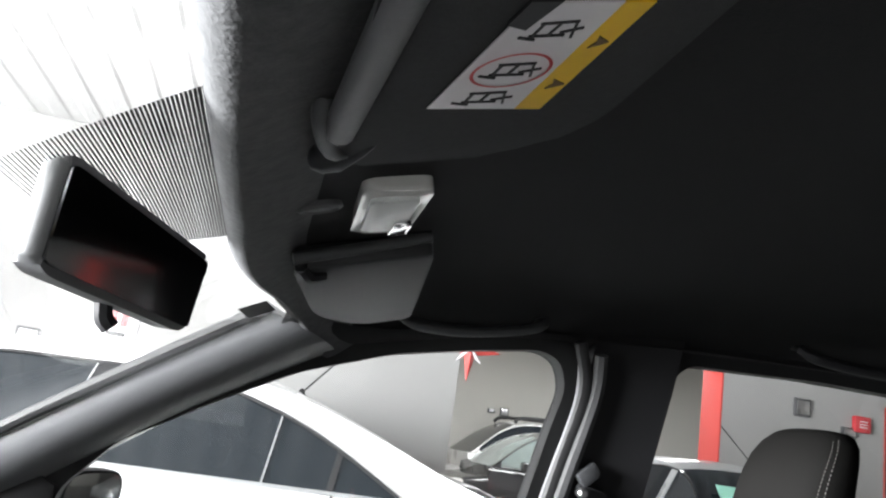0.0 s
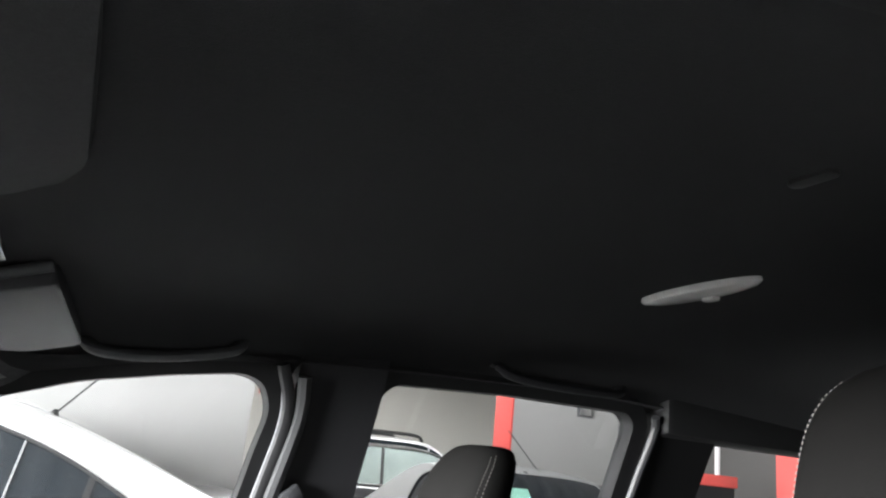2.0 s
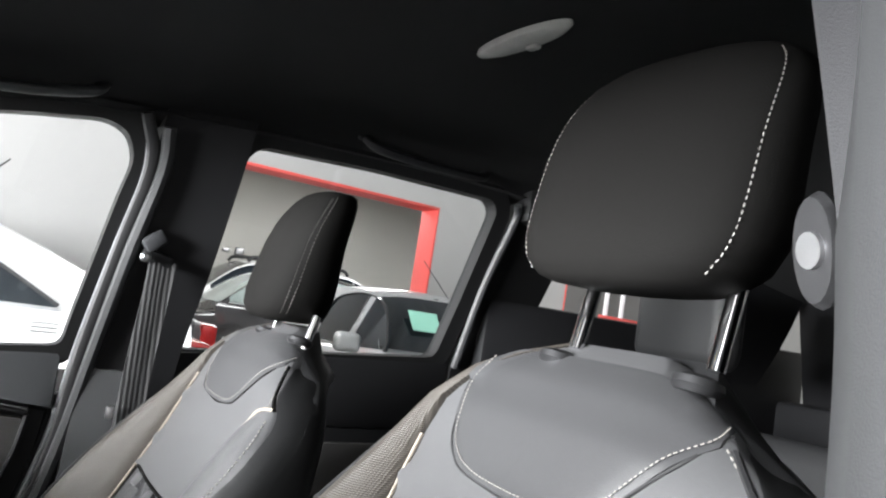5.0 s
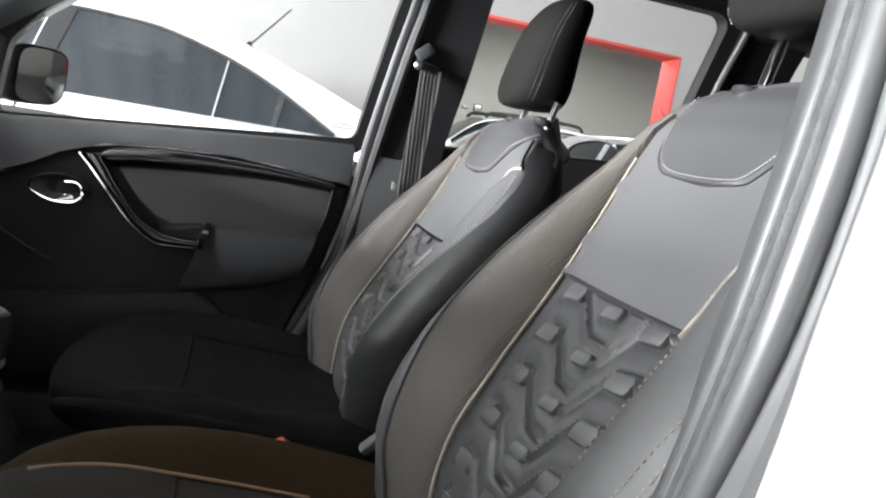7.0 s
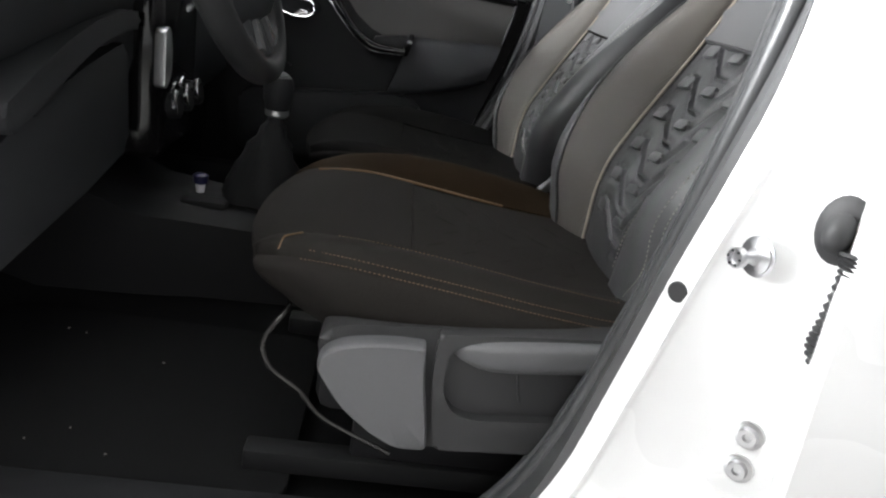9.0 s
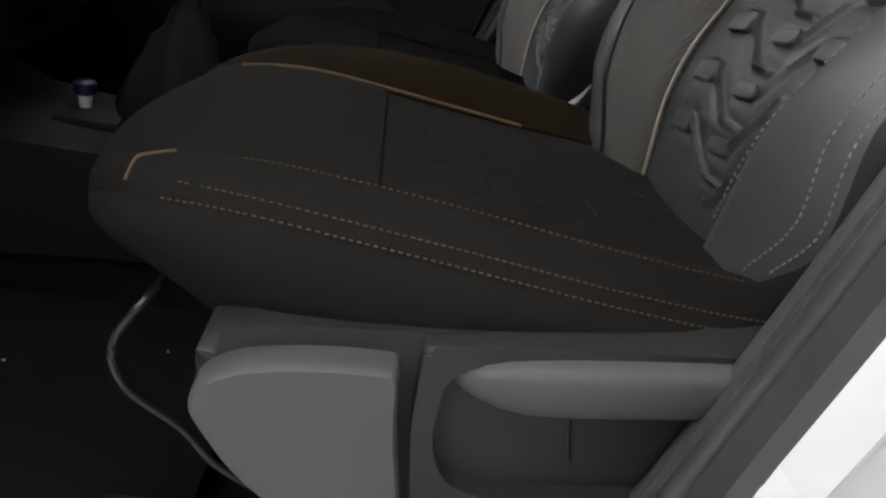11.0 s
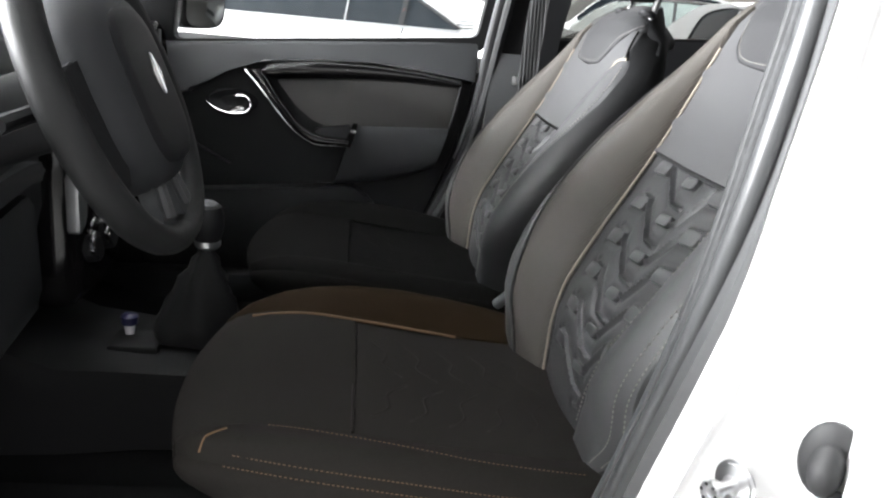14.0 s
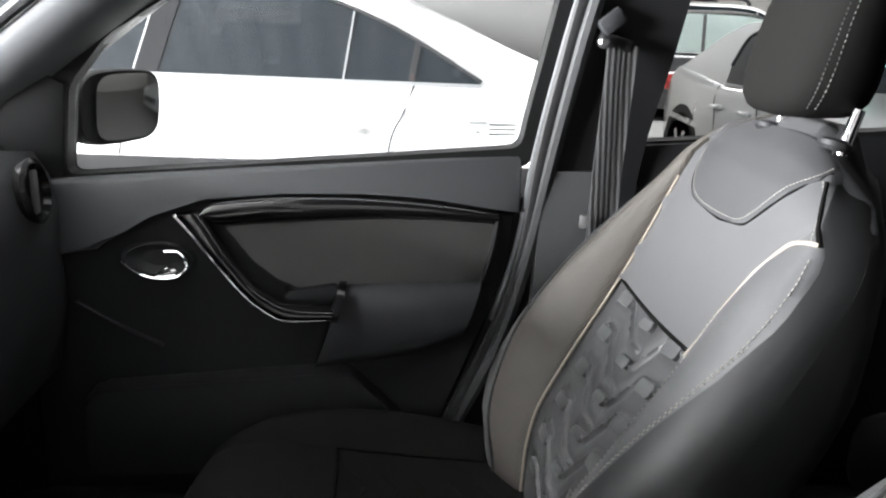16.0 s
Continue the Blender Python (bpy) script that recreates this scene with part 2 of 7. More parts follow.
FLOOR = mat("hall_floor", (0.24, 0.236, 0.229), 0.5, noise_scale=12, vary=0.08, stain=0.12, big=0.8, bump=0.1, bump_scale=80)
MIRROR_DARK = mat("dimmed_mirror", (0.16, 0.165, 0.17), 0.03, metal=1.0, vary=0.01, stain=0.01)
PLASTIC_BLACK = mat("plastic_deep_black", (0.0155, 0.0155, 0.0162), 0.55, noise_scale=500, vary=0.1, bump=0.3, bump_scale=1200, spec=0.12)
MIRROR = mat("mirror_silvering", (0.22, 0.225, 0.225), 0.02, metal=1.0, vary=0.01, stain=0.01)
GLASS = glass_mat("clear_glass", (0.82, 0.825, 0.825))
GLASS_GREEN = glass_mat("windscreen_glass", (0.985, 0.985, 0.985))

# ---- mesh helpers ----


def mesh_of(name, bm, smooth=True, angle=40):
    bmesh.ops.recalc_face_normals(bm, faces=bm.faces)
    me = bpy.data.meshes.new(name)
    bm.to_mesh(me)
    bm.free()
    if smooth:
        for p in me.polygons:
            p.use_smooth = True
        me.set_sharp_from_angle(angle=radians(angle))
    return me


def part(name, bm, material, parent=None, label="", smooth=True, angle=40):
    ob = new(name, mesh_of(name, bm, smooth, angle))
    ob.data.materials.append(material)
    if parent is not None:
        ob.parent = parent
    if label:
        ob["label"] = label
    return ob


def thing(name, label, category, loc=(0, 0, 0), group="", kind=""):
    ob = new(name)
    ob.location = loc
    ob.empty_display_size = 0.05
    return tagged(ob, label, category, group, kind)


def loft(sections, cap=True, closed=True, bm=None):
    bm = bm or bmesh.new()
    rings = [[bm.verts.new(p) for p in s] for s in sections]
    n = len(rings[0])
    for a, b in zip(rings, rings[1:]):
        for i in range(n if closed else n - 1):
            j = (i + 1) % n
            bm.faces.new((a[i], a[j], b[j], b[i]))
    if cap and closed:
        bm.faces.new(rings[0][::-1])
        bm.faces.new(rings[-1])
    return bm


def smooth_path(points, n=6):
    """Catmull-Rom through the points."""
    p = [Vector(q) for q in points]
    p = [2 * p[0] - p[1], *p, 2 * p[-1] - p[-2]]
    out = []
    for i in range(1, len(p) - 2):
        for k in range(n):
            t = k / n
            a, b, c, d = p[i - 1], p[i], p[i + 1], p[i + 2]
            out.append(0.5 * (2 * b + (c - a) * t + (2 * a - 5 * b + 4 * c - d) * t * t + (3 * b - a - 3 * c + d) * t ** 3))
    return out + [p[-2]]


def tube(points, r, n=8, up=(0, 0, 1), r2=None, bm=None, steps=5, taper=None, smooth=True):
    """A rod along a smooth path; r across, r2 along up."""
    path = smooth_path(points, steps) if smooth and len(points) > 2 else [Vector(q) for q in points]
    r2 = r2 or r
    secs = []
    for i, p in enumerate(path):
        d = (path[min(i + 1, len(path) - 1)] - path[max(i - 1, 0)]).normalized()
        side = d.cross(Vector(up))
        side = side.normalized() if side.length > 1e-4 else Vector((1, 0, 0))
        top = side.cross(d)
        k = taper(i / (len(path) - 1)) if taper else 1
        secs.append([p + side * (r * k * math.cos(a)) + top * (r2 * k * math.sin(a)) for a in (2 * math.pi * j / n for j in range(n))])
    return loft(secs, bm=bm)


def prism(poly, to3d, w0, w1, bevel=0.0, seg=2, bm=None):
    """A 2D outline given depth from w0 to w1, with rounded rims; to3d(u, v, w) places it."""
    own = bmesh.new()
    a = [own.verts.new(to3d(u, v, w0)) for u, v in poly]
    b = [own.verts.new(to3d(u, v, w1)) for u, v in poly]
    own.faces.new(a[::-1])
    own.faces.new(b)
    n = len(poly)
    for i in range(n):
        own.faces.new((a[i], a[(i + 1) % n], b[(i + 1) % n], b[i]))
    if bevel:
        own.edges.ensure_lookup_table()
        rim = [e for e in own.edges if (e.verts[0] in a) == (e.verts[1] in a)]
        bmesh.ops.bevel(own, geom=rim, offset=bevel, segments=seg, affect="EDGES", profile=0.5)
    if bm is None:
        return own
    join_into(bm, own)
    return bm


def join_into(bm, other):
    table = {v: bm.verts.new(v.co) for v in other.verts}
    for f in other.faces:
        bm.faces.new([table[v] for v in f.verts])
    other.free()


def box(cx, cy, cz, sx, sy, sz, bevel=0.0, seg=2, m=None, bm=None):
    own = bmesh.new()
    bmesh.ops.create_cube(own, size=1)
    bmesh.ops.scale(own, vec=(sx, sy, sz), verts=own.verts)
    if bevel:
        bmesh.ops.bevel(own, geom=own.edges[:], offset=bevel, segments=seg, affect="EDGES", profile=0.5)
    bmesh.ops.transform(own, matrix=Matrix.Translation((cx, cy, cz)) @ (m or Matrix()), verts=own.verts)
    if bm is None:
        return own
    join_into(bm, own)
    return bm


def sheet(fn, us, vs, thick=None, bm=None):
    """A surface fn(u, v); with thick, a closed slab moved along thick."""
    own = bmesh.new()
    layers = [Vector((0, 0, 0))] + ([Vector(thick)] if thick else [])
    grids = [[[own.verts.new(Vector(fn(u, v)) + o) for v in vs] for u in us] for o in layers]
    for g in grids:
        for i in range(len(us) - 1):
            for j in range(len(vs) - 1):
                own.faces.new((g[i][j], g[i + 1][j], g[i + 1][j + 1], g[i][j + 1]))
    if thick:
        g, h = grids
        ring = [(i, 0) for i in range(len(us))] + [(len(us) - 1, j) for j in range(1, len(vs))] + \
               [(i, len(vs) - 1) for i in range(len(us) - 2, -1, -1)] + [(0, j) for j in range(len(vs) - 2, 0, -1)]
        for (a, b), (c, d) in zip(ring, ring[1:] + ring[:1]):
            own.faces.new((g[a][b], g[c][d], h[c][d], h[a][b]))
    if bm is None:
        return own
    join_into(bm, own)
    return bm


def rounded(poly, r, n=4):
    """Rounds the corners of a 2D outline; r one radius or one a corner."""
    out = []
    m = len(poly)
    for i in range(m):
        p, a, b = Vector(poly[i]), Vector(poly[i - 1]), Vector(poly[(i + 1) % m])
        rad = r[i] if isinstance(r, (list, tuple)) else r
        da, db = (a - p), (b - p)
        k = min(rad, da.length * 0.48, db.length * 0.48)
        if k < 1e-4:
            out.append((p.x, p.y))
            continue
        s, e = p + da.normalized() * k, p + db.normalized() * k
        for j in range(n + 1):
            t = j / n
            q = (1 - t) ** 2 * s + 2 * t * (1 - t) * p + t * t * e
            out.append((q.x, q.y))
    return out


def lin(a, b, n):
    return [a + (b - a) * i / n for i in range(n + 1)]


def interp(x, xs, ys):
    return float(np.interp(x, xs, ys))


def lathe(profile, n=20, m=None, bm=None):
    """Turns (radius, height) pairs round z, then applies m."""
    m = m or Matrix()
    return loft([[m @ Vector((r * math.cos(2 * math.pi * i / n), r * math.sin(2 * math.pi * i / n), h)) for i in range(n)]
                 for r, h in profile], bm=bm)


def pillow(poly, to3d, w0, w1, rings=((1.0, 0.0), (1.0, 0.62), (0.985, 0.8), (0.95, 0.92), (0.85, 0.985), (0.55, 1.0), (0.2, 1.0))):
    """A softly domed cap over an outline, from depth w0 to w1."""
    cu, cv = sum(p[0] for p in poly) / len(poly), sum(p[1] for p in poly) / len(poly)
    return loft([[to3d(cu + (u - cu) * k, cv + (v - cv) * k, w0 + (w1 - w0) * d) for u, v in poly] for k, d in rings])

# ---- the parking hall ----


def slab(name, x0, x1, y0, y1, z0, z1, material, kind="structure"):
    ob = part(name, box((x0 + x1) / 2, (y0 + y1) / 2, (z0 + z1) / 2, x1 - x0, y1 - y0, z1 - z0), material, smooth=False)
    ob["kind"] = kind
    return ob


tagged(slab("floor", -40, 40, -40, 40, -0.1, 0.0, FLOOR), "smooth pale concrete hall floor", "floor")
# corrugated metal ceiling: one folded sheet
rib = []
for k in range(62):
    x = -6.6 + 0.3 * k
    rib += [(x, 3.6), (x + 0.13, 3.6), (x + 0.16, 3.608), (x + 0.27, 3.608)]
bm = bmesh.new()
low = [[bm.verts.new((x, y, z)) for x, z in rib] for y in (-5.6, 13.9)]
for i in range(len(rib) - 1):
    bm.faces.new((low[0][i], low[0][i + 1], low[1][i + 1], low[1][i]))
join_into(bm, box(2.7, 4.15, 3.78, 18.6, 19.5, 0.1))
tagged(part("ceiling", bm, CEILING, smooth=False), "pale corrugated metal hall ceiling", "ceiling", kind="structure")
tagged(slab("ceiling_fascia", -6.75, -6.6, -5.6, 13.9, 3.5, 3.83, WALL_WHITE), "pale fascia along the hall ceiling edge", "fascia")
tagged(slab("wall_side", -6.6, 1.36, 6.70, 7.06, 0, 3.6, WALL_WHITE), "plain off-white plaster wall beside the cars", "wall")
tagged(slab("wall_side_end", 8.6, 12, 6.70, 7.06, 0, 3.6, WALL_WHITE), "off-white plaster wall past the second bay", "wall")
tagged(slab("wall_lintel_far", 6.15, 8.6, 6.70, 7.06, 2.30, 3.6, WALL_WHITE), "off-white plaster lintel above the second bay", "wall")
tagged(slab("wall_side_far", 4.19, 6.15, 6.70, 7.06, 0, 3.6, WALL_WHITE), "off-white plaster wall with electrical boxes", "wall")
tagged(slab("wall_recess", 1.16, 12, 13.9, 14.1, 0, 3.6, WALL), "beige plaster wall at the back of the bay", "wall")
tagged(slab("wall_recess_side", 1.16, 1.36, 7.06, 13.9, 0, 3.6, WALL), "beige plaster side wall of the bay", "wall")
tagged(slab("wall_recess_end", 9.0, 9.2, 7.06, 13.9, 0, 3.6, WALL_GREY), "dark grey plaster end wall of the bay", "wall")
tagged(slab("wall_rear", 12.0, 12.2, -5.6, 13.9, 0, 3.6, WALL), "beige plaster wall closing the hall", "wall")
tagged(slab("wall_lintel", 1.36, 4.19, 6.70, 7.06, 2.46, 3.6, WALL_WHITE), "off-white plaster lintel above the bay", "wall")
frame_ob = thing("red_portal_lining", "red painted lining of a wide wall opening", "wall frame", (4.19, 6.88, 0))
part("jamb", box(-0.012, 0, 1.22, 0.024, 0.366, 2.44, 0.004), RED_WALL, frame_ob)
part("soffit", box(-1.415, 0, 2.445, 2.83, 0.366, 0.03, 0.004), RED_WALL, frame_ob)


far_frame = thing("red_portal_lining", "red painted lining of the second wall opening", "wall frame", (6.15, 6.88, 0))
part("jamb", box(0.012, 0, 1.13, 0.024, 0.366, 2.26, 0.004), RED_WALL, far_frame)
part("soffit", box(1.225, 0, 2.285, 2.45, 0.366, 0.03, 0.004), RED_WALL, far_frame)
part("jamb", box(2.438, 0, 1.13, 0.024, 0.366, 2.26, 0.004), RED_WALL, far_frame)
stand = thing("display_stand", "red and white display stand in the second bay", "display stand", (6.85, 6.45, 0))
part("panel", box(0, 0, 0.75, 0.62, 0.04, 1.42, 0.01), PLASTIC_DARK, stand)
part("red_band", box(0, -0.025, 1.52, 0.66, 0.05, 0.13, 0.01), RED_WALL, stand, "red painted band")
part("upper_frame", box(-0.22, 0, 1.75, 0.05, 0.04, 0.36, 0.008), STICKER_WHITE, stand)
part("upper_frame", box(0.05, 0, 1.75, 0.05, 0.04, 0.36, 0.008), STICKER_WHITE, stand)
part("foot", box(0, 0, 0.02, 0.7, 0.4, 0.04, 0.008), PLASTIC_DARK, stand)


def wall_plate(name, x, y, z, sx, sz, material, label, category):
    t = thing(name, label, category, (x, y, z))
    part("plate", box(0, -0.015, 0, sx, 0.03, sz, 0.006), material, t)
    part("cover", box(0, -0.034, 0, sx * 0.75, 0.008, sz * 0.75, 0.003), STEEL, t)
    return t


wall_plate("electrical_box", 5.12, 6.70, 2.145, 0.2, 0.19, PLASTIC_GREY, "grey square electrical box on the wall", "electrical box")
wall_plate("electrical_box", 5.70, 6.70, 1.97, 0.19, 0.1, PLASTIC_GREY, "small grey wall box with a dark window", "electrical box")
alarm = thing("alarm_box", "red alarm box with white bars on the wall", "alarm box", (5.84, 6.70, 2.07))
part("case", box(0, -0.03, 0, 0.2, 0.06, 0.17, 0.012), INK_RED, alarm)
for v in (0.03, 0.0, -0.03):
    part("bar", box(0, -0.0615, v, 0.1, 0.004, 0.012, 0.001, 1), STICKER_WHITE, alarm)
wall_plate("switch_box", 4.13, 13.9, 1.905, 0.17, 0.15, PLASTIC_GREY, "grey switch box on the beige wall", "switch box")
wall_plate("switch_box", 3.87, 13.9, 1.893, 0.14, 0.08, PLASTIC_GREY, "small grey switch box on the beige wall", "switch box")

wall_plate("electrical_box", -2.45, 6.70, 1.62, 0.2, 0.16, PLASTIC_GREY, "grey box on the white wall beyond the sedan", "electrical box")
sign = thing("wall_sign", "small white wall sign with red and dark bars", "sign", (-1.76, 6.70, 1.86))
part("board", box(0, -0.01, 0, 0.34, 0.02, 0.3, 0.004), STICKER_WHITE, sign)
for u, v, su, sv, m in ((-0.05, 0.03, 0.07, 0.14, INK_RED), (0.05, 0.03, 0.06, 0.12, INK_RED), (0.0, -0.1, 0.16, 0.04, INK)):
    part("bar", box(u, -0.023, v, su, 0.006, sv, 0.001, 1), m, sign)

star = thing("hanging_star", "red and white folded paper star hanging from the ceiling", "decoration", (1.16, 5.6, 2.03))


def star_bm(r, depth, odd):
    bm = bmesh.new()
    for k in range(4):
        a = k * math.pi / 2 + math.pi / 4 * odd
        tip = Vector((r * math.cos(a), 0, r * math.sin(a)))
        for s in (-1, 1):
            side = Vector((r * 0.25 * math.cos(a + s * math.pi / 4), 0, r * 0.25 * math.sin(a + s * math.pi / 4)))
            for d in (-1, 1):
                bm.faces.new([bm.verts.new(v) for v in (Vector((0, d * depth, 0)), side, tip)])
    return bm


part("points", star_bm(0.27, 0.05, 0), RED_WALL, star, "red card points", smooth=False)
part("inner_points", star_bm(0.16, 0.06, 1), STICKER_WHITE, star, "white card points", smooth=False)
part("cord", tube([(0, 0, 0.05), (0, 0, 1.55)], 0.003, 5), THREAD, star)


# ---- parked cars ----


def wheel_parts(car, x, y, side, r=0.31):
    m = Matrix.Translation((x, y, r)) @ Euler((radians(90), 0, 0)).to_matrix().to_4x4()
    w = part("wheel", lathe([(r * 0.62, -0.09), (r * 0.95, -0.1), (r, -0.06), (r, 0.06), (r * 0.95, 0.1), (r * 0.62, 0.09)], 28, m), TYRE, car, "black tyre")
    bm = lathe([(0.02, 0.0), (r * 0.2, 0.01), (r * 0.2, 0.03), (0.02, 0.035)], 14, m @ Matrix.Translation((0, 0, side * -0.092)))
    for k in range(6):
        a = k * math.pi / 3
        box(0, 0, 0, r * 0.5, 0.04, 0.02, 0.004, 1, m @ Matrix.Translation((r * 0.38 * math.cos(a), r * 0.38 * math.sin(a), side * -0.098)) @ Euler((0, 0, a)).to_matrix().to_4x4(), bm)
    part("rim", bm, SATIN, w)


def build_car(name, label, loc, turn, paint, length, width, height, belt, roof, lamp_rear=True, group="parked cars", glass=DARK_GLASS, tail=0.03, line=None, win=None, dividers=None, handles=None):
    """A parked car, front towards -x before the turn. roof: (x, z) of the glasshouse: windscreen base, roof front, roof rear, rear glass base."""
    car = thing(name, label, "car", loc, group)
    car.rotation_euler = (0, 0, radians(turn))
    hw = width / 2
    (wx, wz), (fx, fz), (rx, rz), (bx, bz) = roof
    L0, L1 = -length / 2, length / 2
    # lower body: sections along the length
    xs = [L0, L0 + 0.06, L0 + 0.25, L0 + 0.6, wx - 0.05, (wx + bx) / 2, bx, L1 - 0.3, L1 - 0.06, L1]
    tops = [0.58, 0.68, 0.78, 0.84, wz, belt, bz, bz - 0.02 if L1 - bx > 0.3 else bz - 0.06, bz - 0.1, 0.7]
    wid = [hw * 0.72, hw * 0.84, hw * 0.93, hw * 0.98, hw, hw, hw, hw * 0.96, hw * 0.88, hw * 0.8]
    low = [0.32, 0.24, 0.2, 0.18, 0.18, 0.18, 0.18, 0.2, 0.26, 0.35]
    secs = []
    for x, t, w, l in zip(xs, tops, wid, low):
        secs.append([Vector((x, s * ww, z)) for s, ww, z in
                     ((1, w * 0.9, l), (1, w * 0.985, l + 0.12), (1, w, (l + t) / 2), (1, w * 0.985, t - 0.08), (1, w * 0.93, t - 0.015), (1, w * 0.8, t),
                      (-1, w * 0.8, t), (-1, w * 0.93, t - 0.015), (-1, w * 0.985, t - 0.08), (-1, w, (l + t) / 2), (-1, w * 0.985, l + 0.12), (-1, w * 0.9, l))])
    part("body", loft(secs), paint, car, angle=50)
    # roof skin and pillars
    ins = 0.15
    prof = smooth_path([(u, 0, v) for u, v in (line or ((wx, wz), (fx, fz), ((fx + rx) / 2, height), (rx, rz), (bx, bz)))], 5)
    rows = []
    for q in prof:
        k = (q.z - belt) / (height - belt)
        w = hw * 0.93 - ins * max(k, 0)
        rows.append((q, w))
    def roof_fn(i, v):
        q, w = rows[int(i)]
        return (q.x, v * w, q.z - 0.05 * abs(v) ** 3 * max(0, (q.z - belt) / (height - belt)))
    mid = [i for i, (q, w) in enumerate(rows) if fx - 0.02 <= q.x <= rx + 0.02]
    part("roof", sheet(roof_fn, mid, lin(-1, 1, 10), thick=(0, 0, -0.03)), paint, car)
    front = [i for i in range(len(rows)) if i <= mid[0]]
    rear = [i for i in range(len(rows)) if i >= mid[-1]]
    part("windscreen", sheet(roof_fn, front, lin(-0.92, 0.92, 8), thick=(0.012, 0, -0.008)), glass, car)
    part("rear_window", sheet(roof_fn, rear, lin(-0.74, 0.74, 8), thick=(-0.012, 0, -0.008)), glass, car)
    for s in (-1, 1):
        for idx, inner_v in ((front, 0.9), (rear, 0.72)):
            part("pillar", sheet(lambda i, v: Vector(roof_fn(i, s * v)), idx, lin(inner_v, 1.0, 3), thick=(0, 0, -0.035)), paint, car)
        # side glass: below the roof's edge
        outline = [(rows[i][0].x, rows[i][0].z - 0.05 * max(0, (rows[i][0].z - belt) / (height - belt)) - 0.012 - tail * min(1, max(0, (rows[i][0].x - fx - 0.5) / 1.2)), rows[i][1]) for i in range(len(rows))]
        inner = [o for o in outline if o[1] > belt + 0.02]
        poly = (win and [win[0]] + [(q.x, q.y) for q in smooth_path([(u, v, 0) for u, v in win[1:-1]], 4)] + [win[-1]]) or [(inner[0][0] + 0.02, belt + 0.012)] + [(o[0], o[1]) for o in inner] + [(inner[-1][0] - 0.02, belt + 0.012)]

        def side3d(u, v, wv):
            k = (v - belt) / (height - belt)
            return Vector((u, s * (hw * 0.93 - ins * k + wv), v))
        part("side_panel", prism([(outline[0][0], belt - 0.03)] + [(o[0], o[1] + 0.012 + tail * min(1, max(0, (o[0] - fx - 0.5) / 1.2))) for o in outline if o[1] > belt - 0.02] + [(outline[-1][0], belt - 0.03)], side3d, -0.05, -0.009), paint, car, smooth=False)
        part("side_window", prism(poly, side3d, -0.025, -0.004), glass, car, smooth=False)
        part("window_trim", prism([(min(u for u, v in poly), belt), (max(u for u, v in poly), belt), (max(u for u, v in poly), belt + 0.014), (min(u for u, v in poly), belt + 0.014)], side3d, -0.02, 0.004), SATIN, car, smooth=False)
        left = min(u for u, v in poly)
        right = max(u for u, v in poly)
        top = max(v for u, v in poly)
        for px, qx, wd, kind in dividers or ((fx + 0.385 * (rx - fx), fx + 0.385 * (rx - fx) + 0.02, 0.05, RUBBER), (rx - 0.12, rx - 0.04, 0.03, SATIN)):
            # clipped to the window outline at its upper end
            ups = sorted((u, v) for u, v in poly if v > belt + 0.02)
            tz = interp(qx, [u for u, v in ups], [v for u, v in ups]) - 0.004
            part("door_pillar", prism([(px - wd / 2, belt), (px + wd / 2, belt), (qx + wd / 2, tz), (qx - wd / 2, tz)], side3d, -0.02, 0.001), kind, car, smooth=False)
        for px, hx in handles or ((fx + 0.385 * (rx - fx), -0.16), (rx - 0.12, -0.16)):
            part("door_gap", tube([(px, s * hw * 0.93, belt), (px - 0.04, s * hw * 0.992, belt - 0.1), (px - 0.09, s * hw * 1.001, belt - 0.23), (px - 0.12, s * hw * 0.998, 0.45)], 0.004, 5), RUBBER, car, smooth=False)
            h = part("door_handle", tube([(px + hx - 0.09, s * hw * 0.99, belt - 0.165), (px + hx - 0.07, s * (hw + 0.022), belt - 0.162), (px + hx + 0.05, s * (hw + 0.022), belt - 0.165), (px + hx + 0.09, s * hw * 0.99, belt - 0.17)], 0.012, 8, r2=0.016), paint, car)
            part("handle_recess", box(px + hx, s * (hw * 0.985 + 0.006), belt - 0.165, 0.11, 0.012, 0.05, 0.005), paint, h)
        if win:
            part("window_moulding", tube([side3d(u, v, 0.002) for u, v in poly[:-1]], 0.007, 6, up=(0, 1, 0), smooth=False), RUBBER, car)
        m = part("mirror", box(fx - 0.25, s * (hw + 0.09), belt + 0.06, 0.1, 0.2, 0.14, 0.04, 3), paint, car)
        part("mirror_glass", box(fx - 0.197, s * (hw + 0.09), belt + 0.06, 0.006, 0.16, 0.1, 0.002, 1), MIRROR, m)
        wheel_parts(car, L0 + 0.82, s * (hw - 0.1), s)
        wheel_parts(car, L1 - 0.75, s * (hw - 0.1), s)
        for wxx in (L0 + 0.82, L1 - 0.75):
            part("wheel_arch", lathe([(0.37, -0.004), (0.37, 0.004), (0.345, 0.006), (0.30, 0.004), (0.30, -0.004)], 28, Matrix.Translation((wxx, s * (hw * 0.994), 0.33)) @ Euler((radians(90), 0, 0)).to_matrix().to_4x4()), RUBBER, car)
        part("tail_lamp", box(L1 - 0.09, s * hw * 0.74, bz - 0.16, 0.12, 0.3, 0.16, 0.03), RED_LAMP, car, "red tail lamp")
        part("headlamp", box(L0 + 0.16, s * hw * 0.7, 0.68, 0.2, 0.3, 0.13, 0.04), CLEAR_LAMP, car, "clear headlamp")
    part("bumper_grille", box(L0 + 0.02, 0, 0.45, 0.06, 1.0, 0.14, 0.02), PLASTIC_DARK, car)
    return car


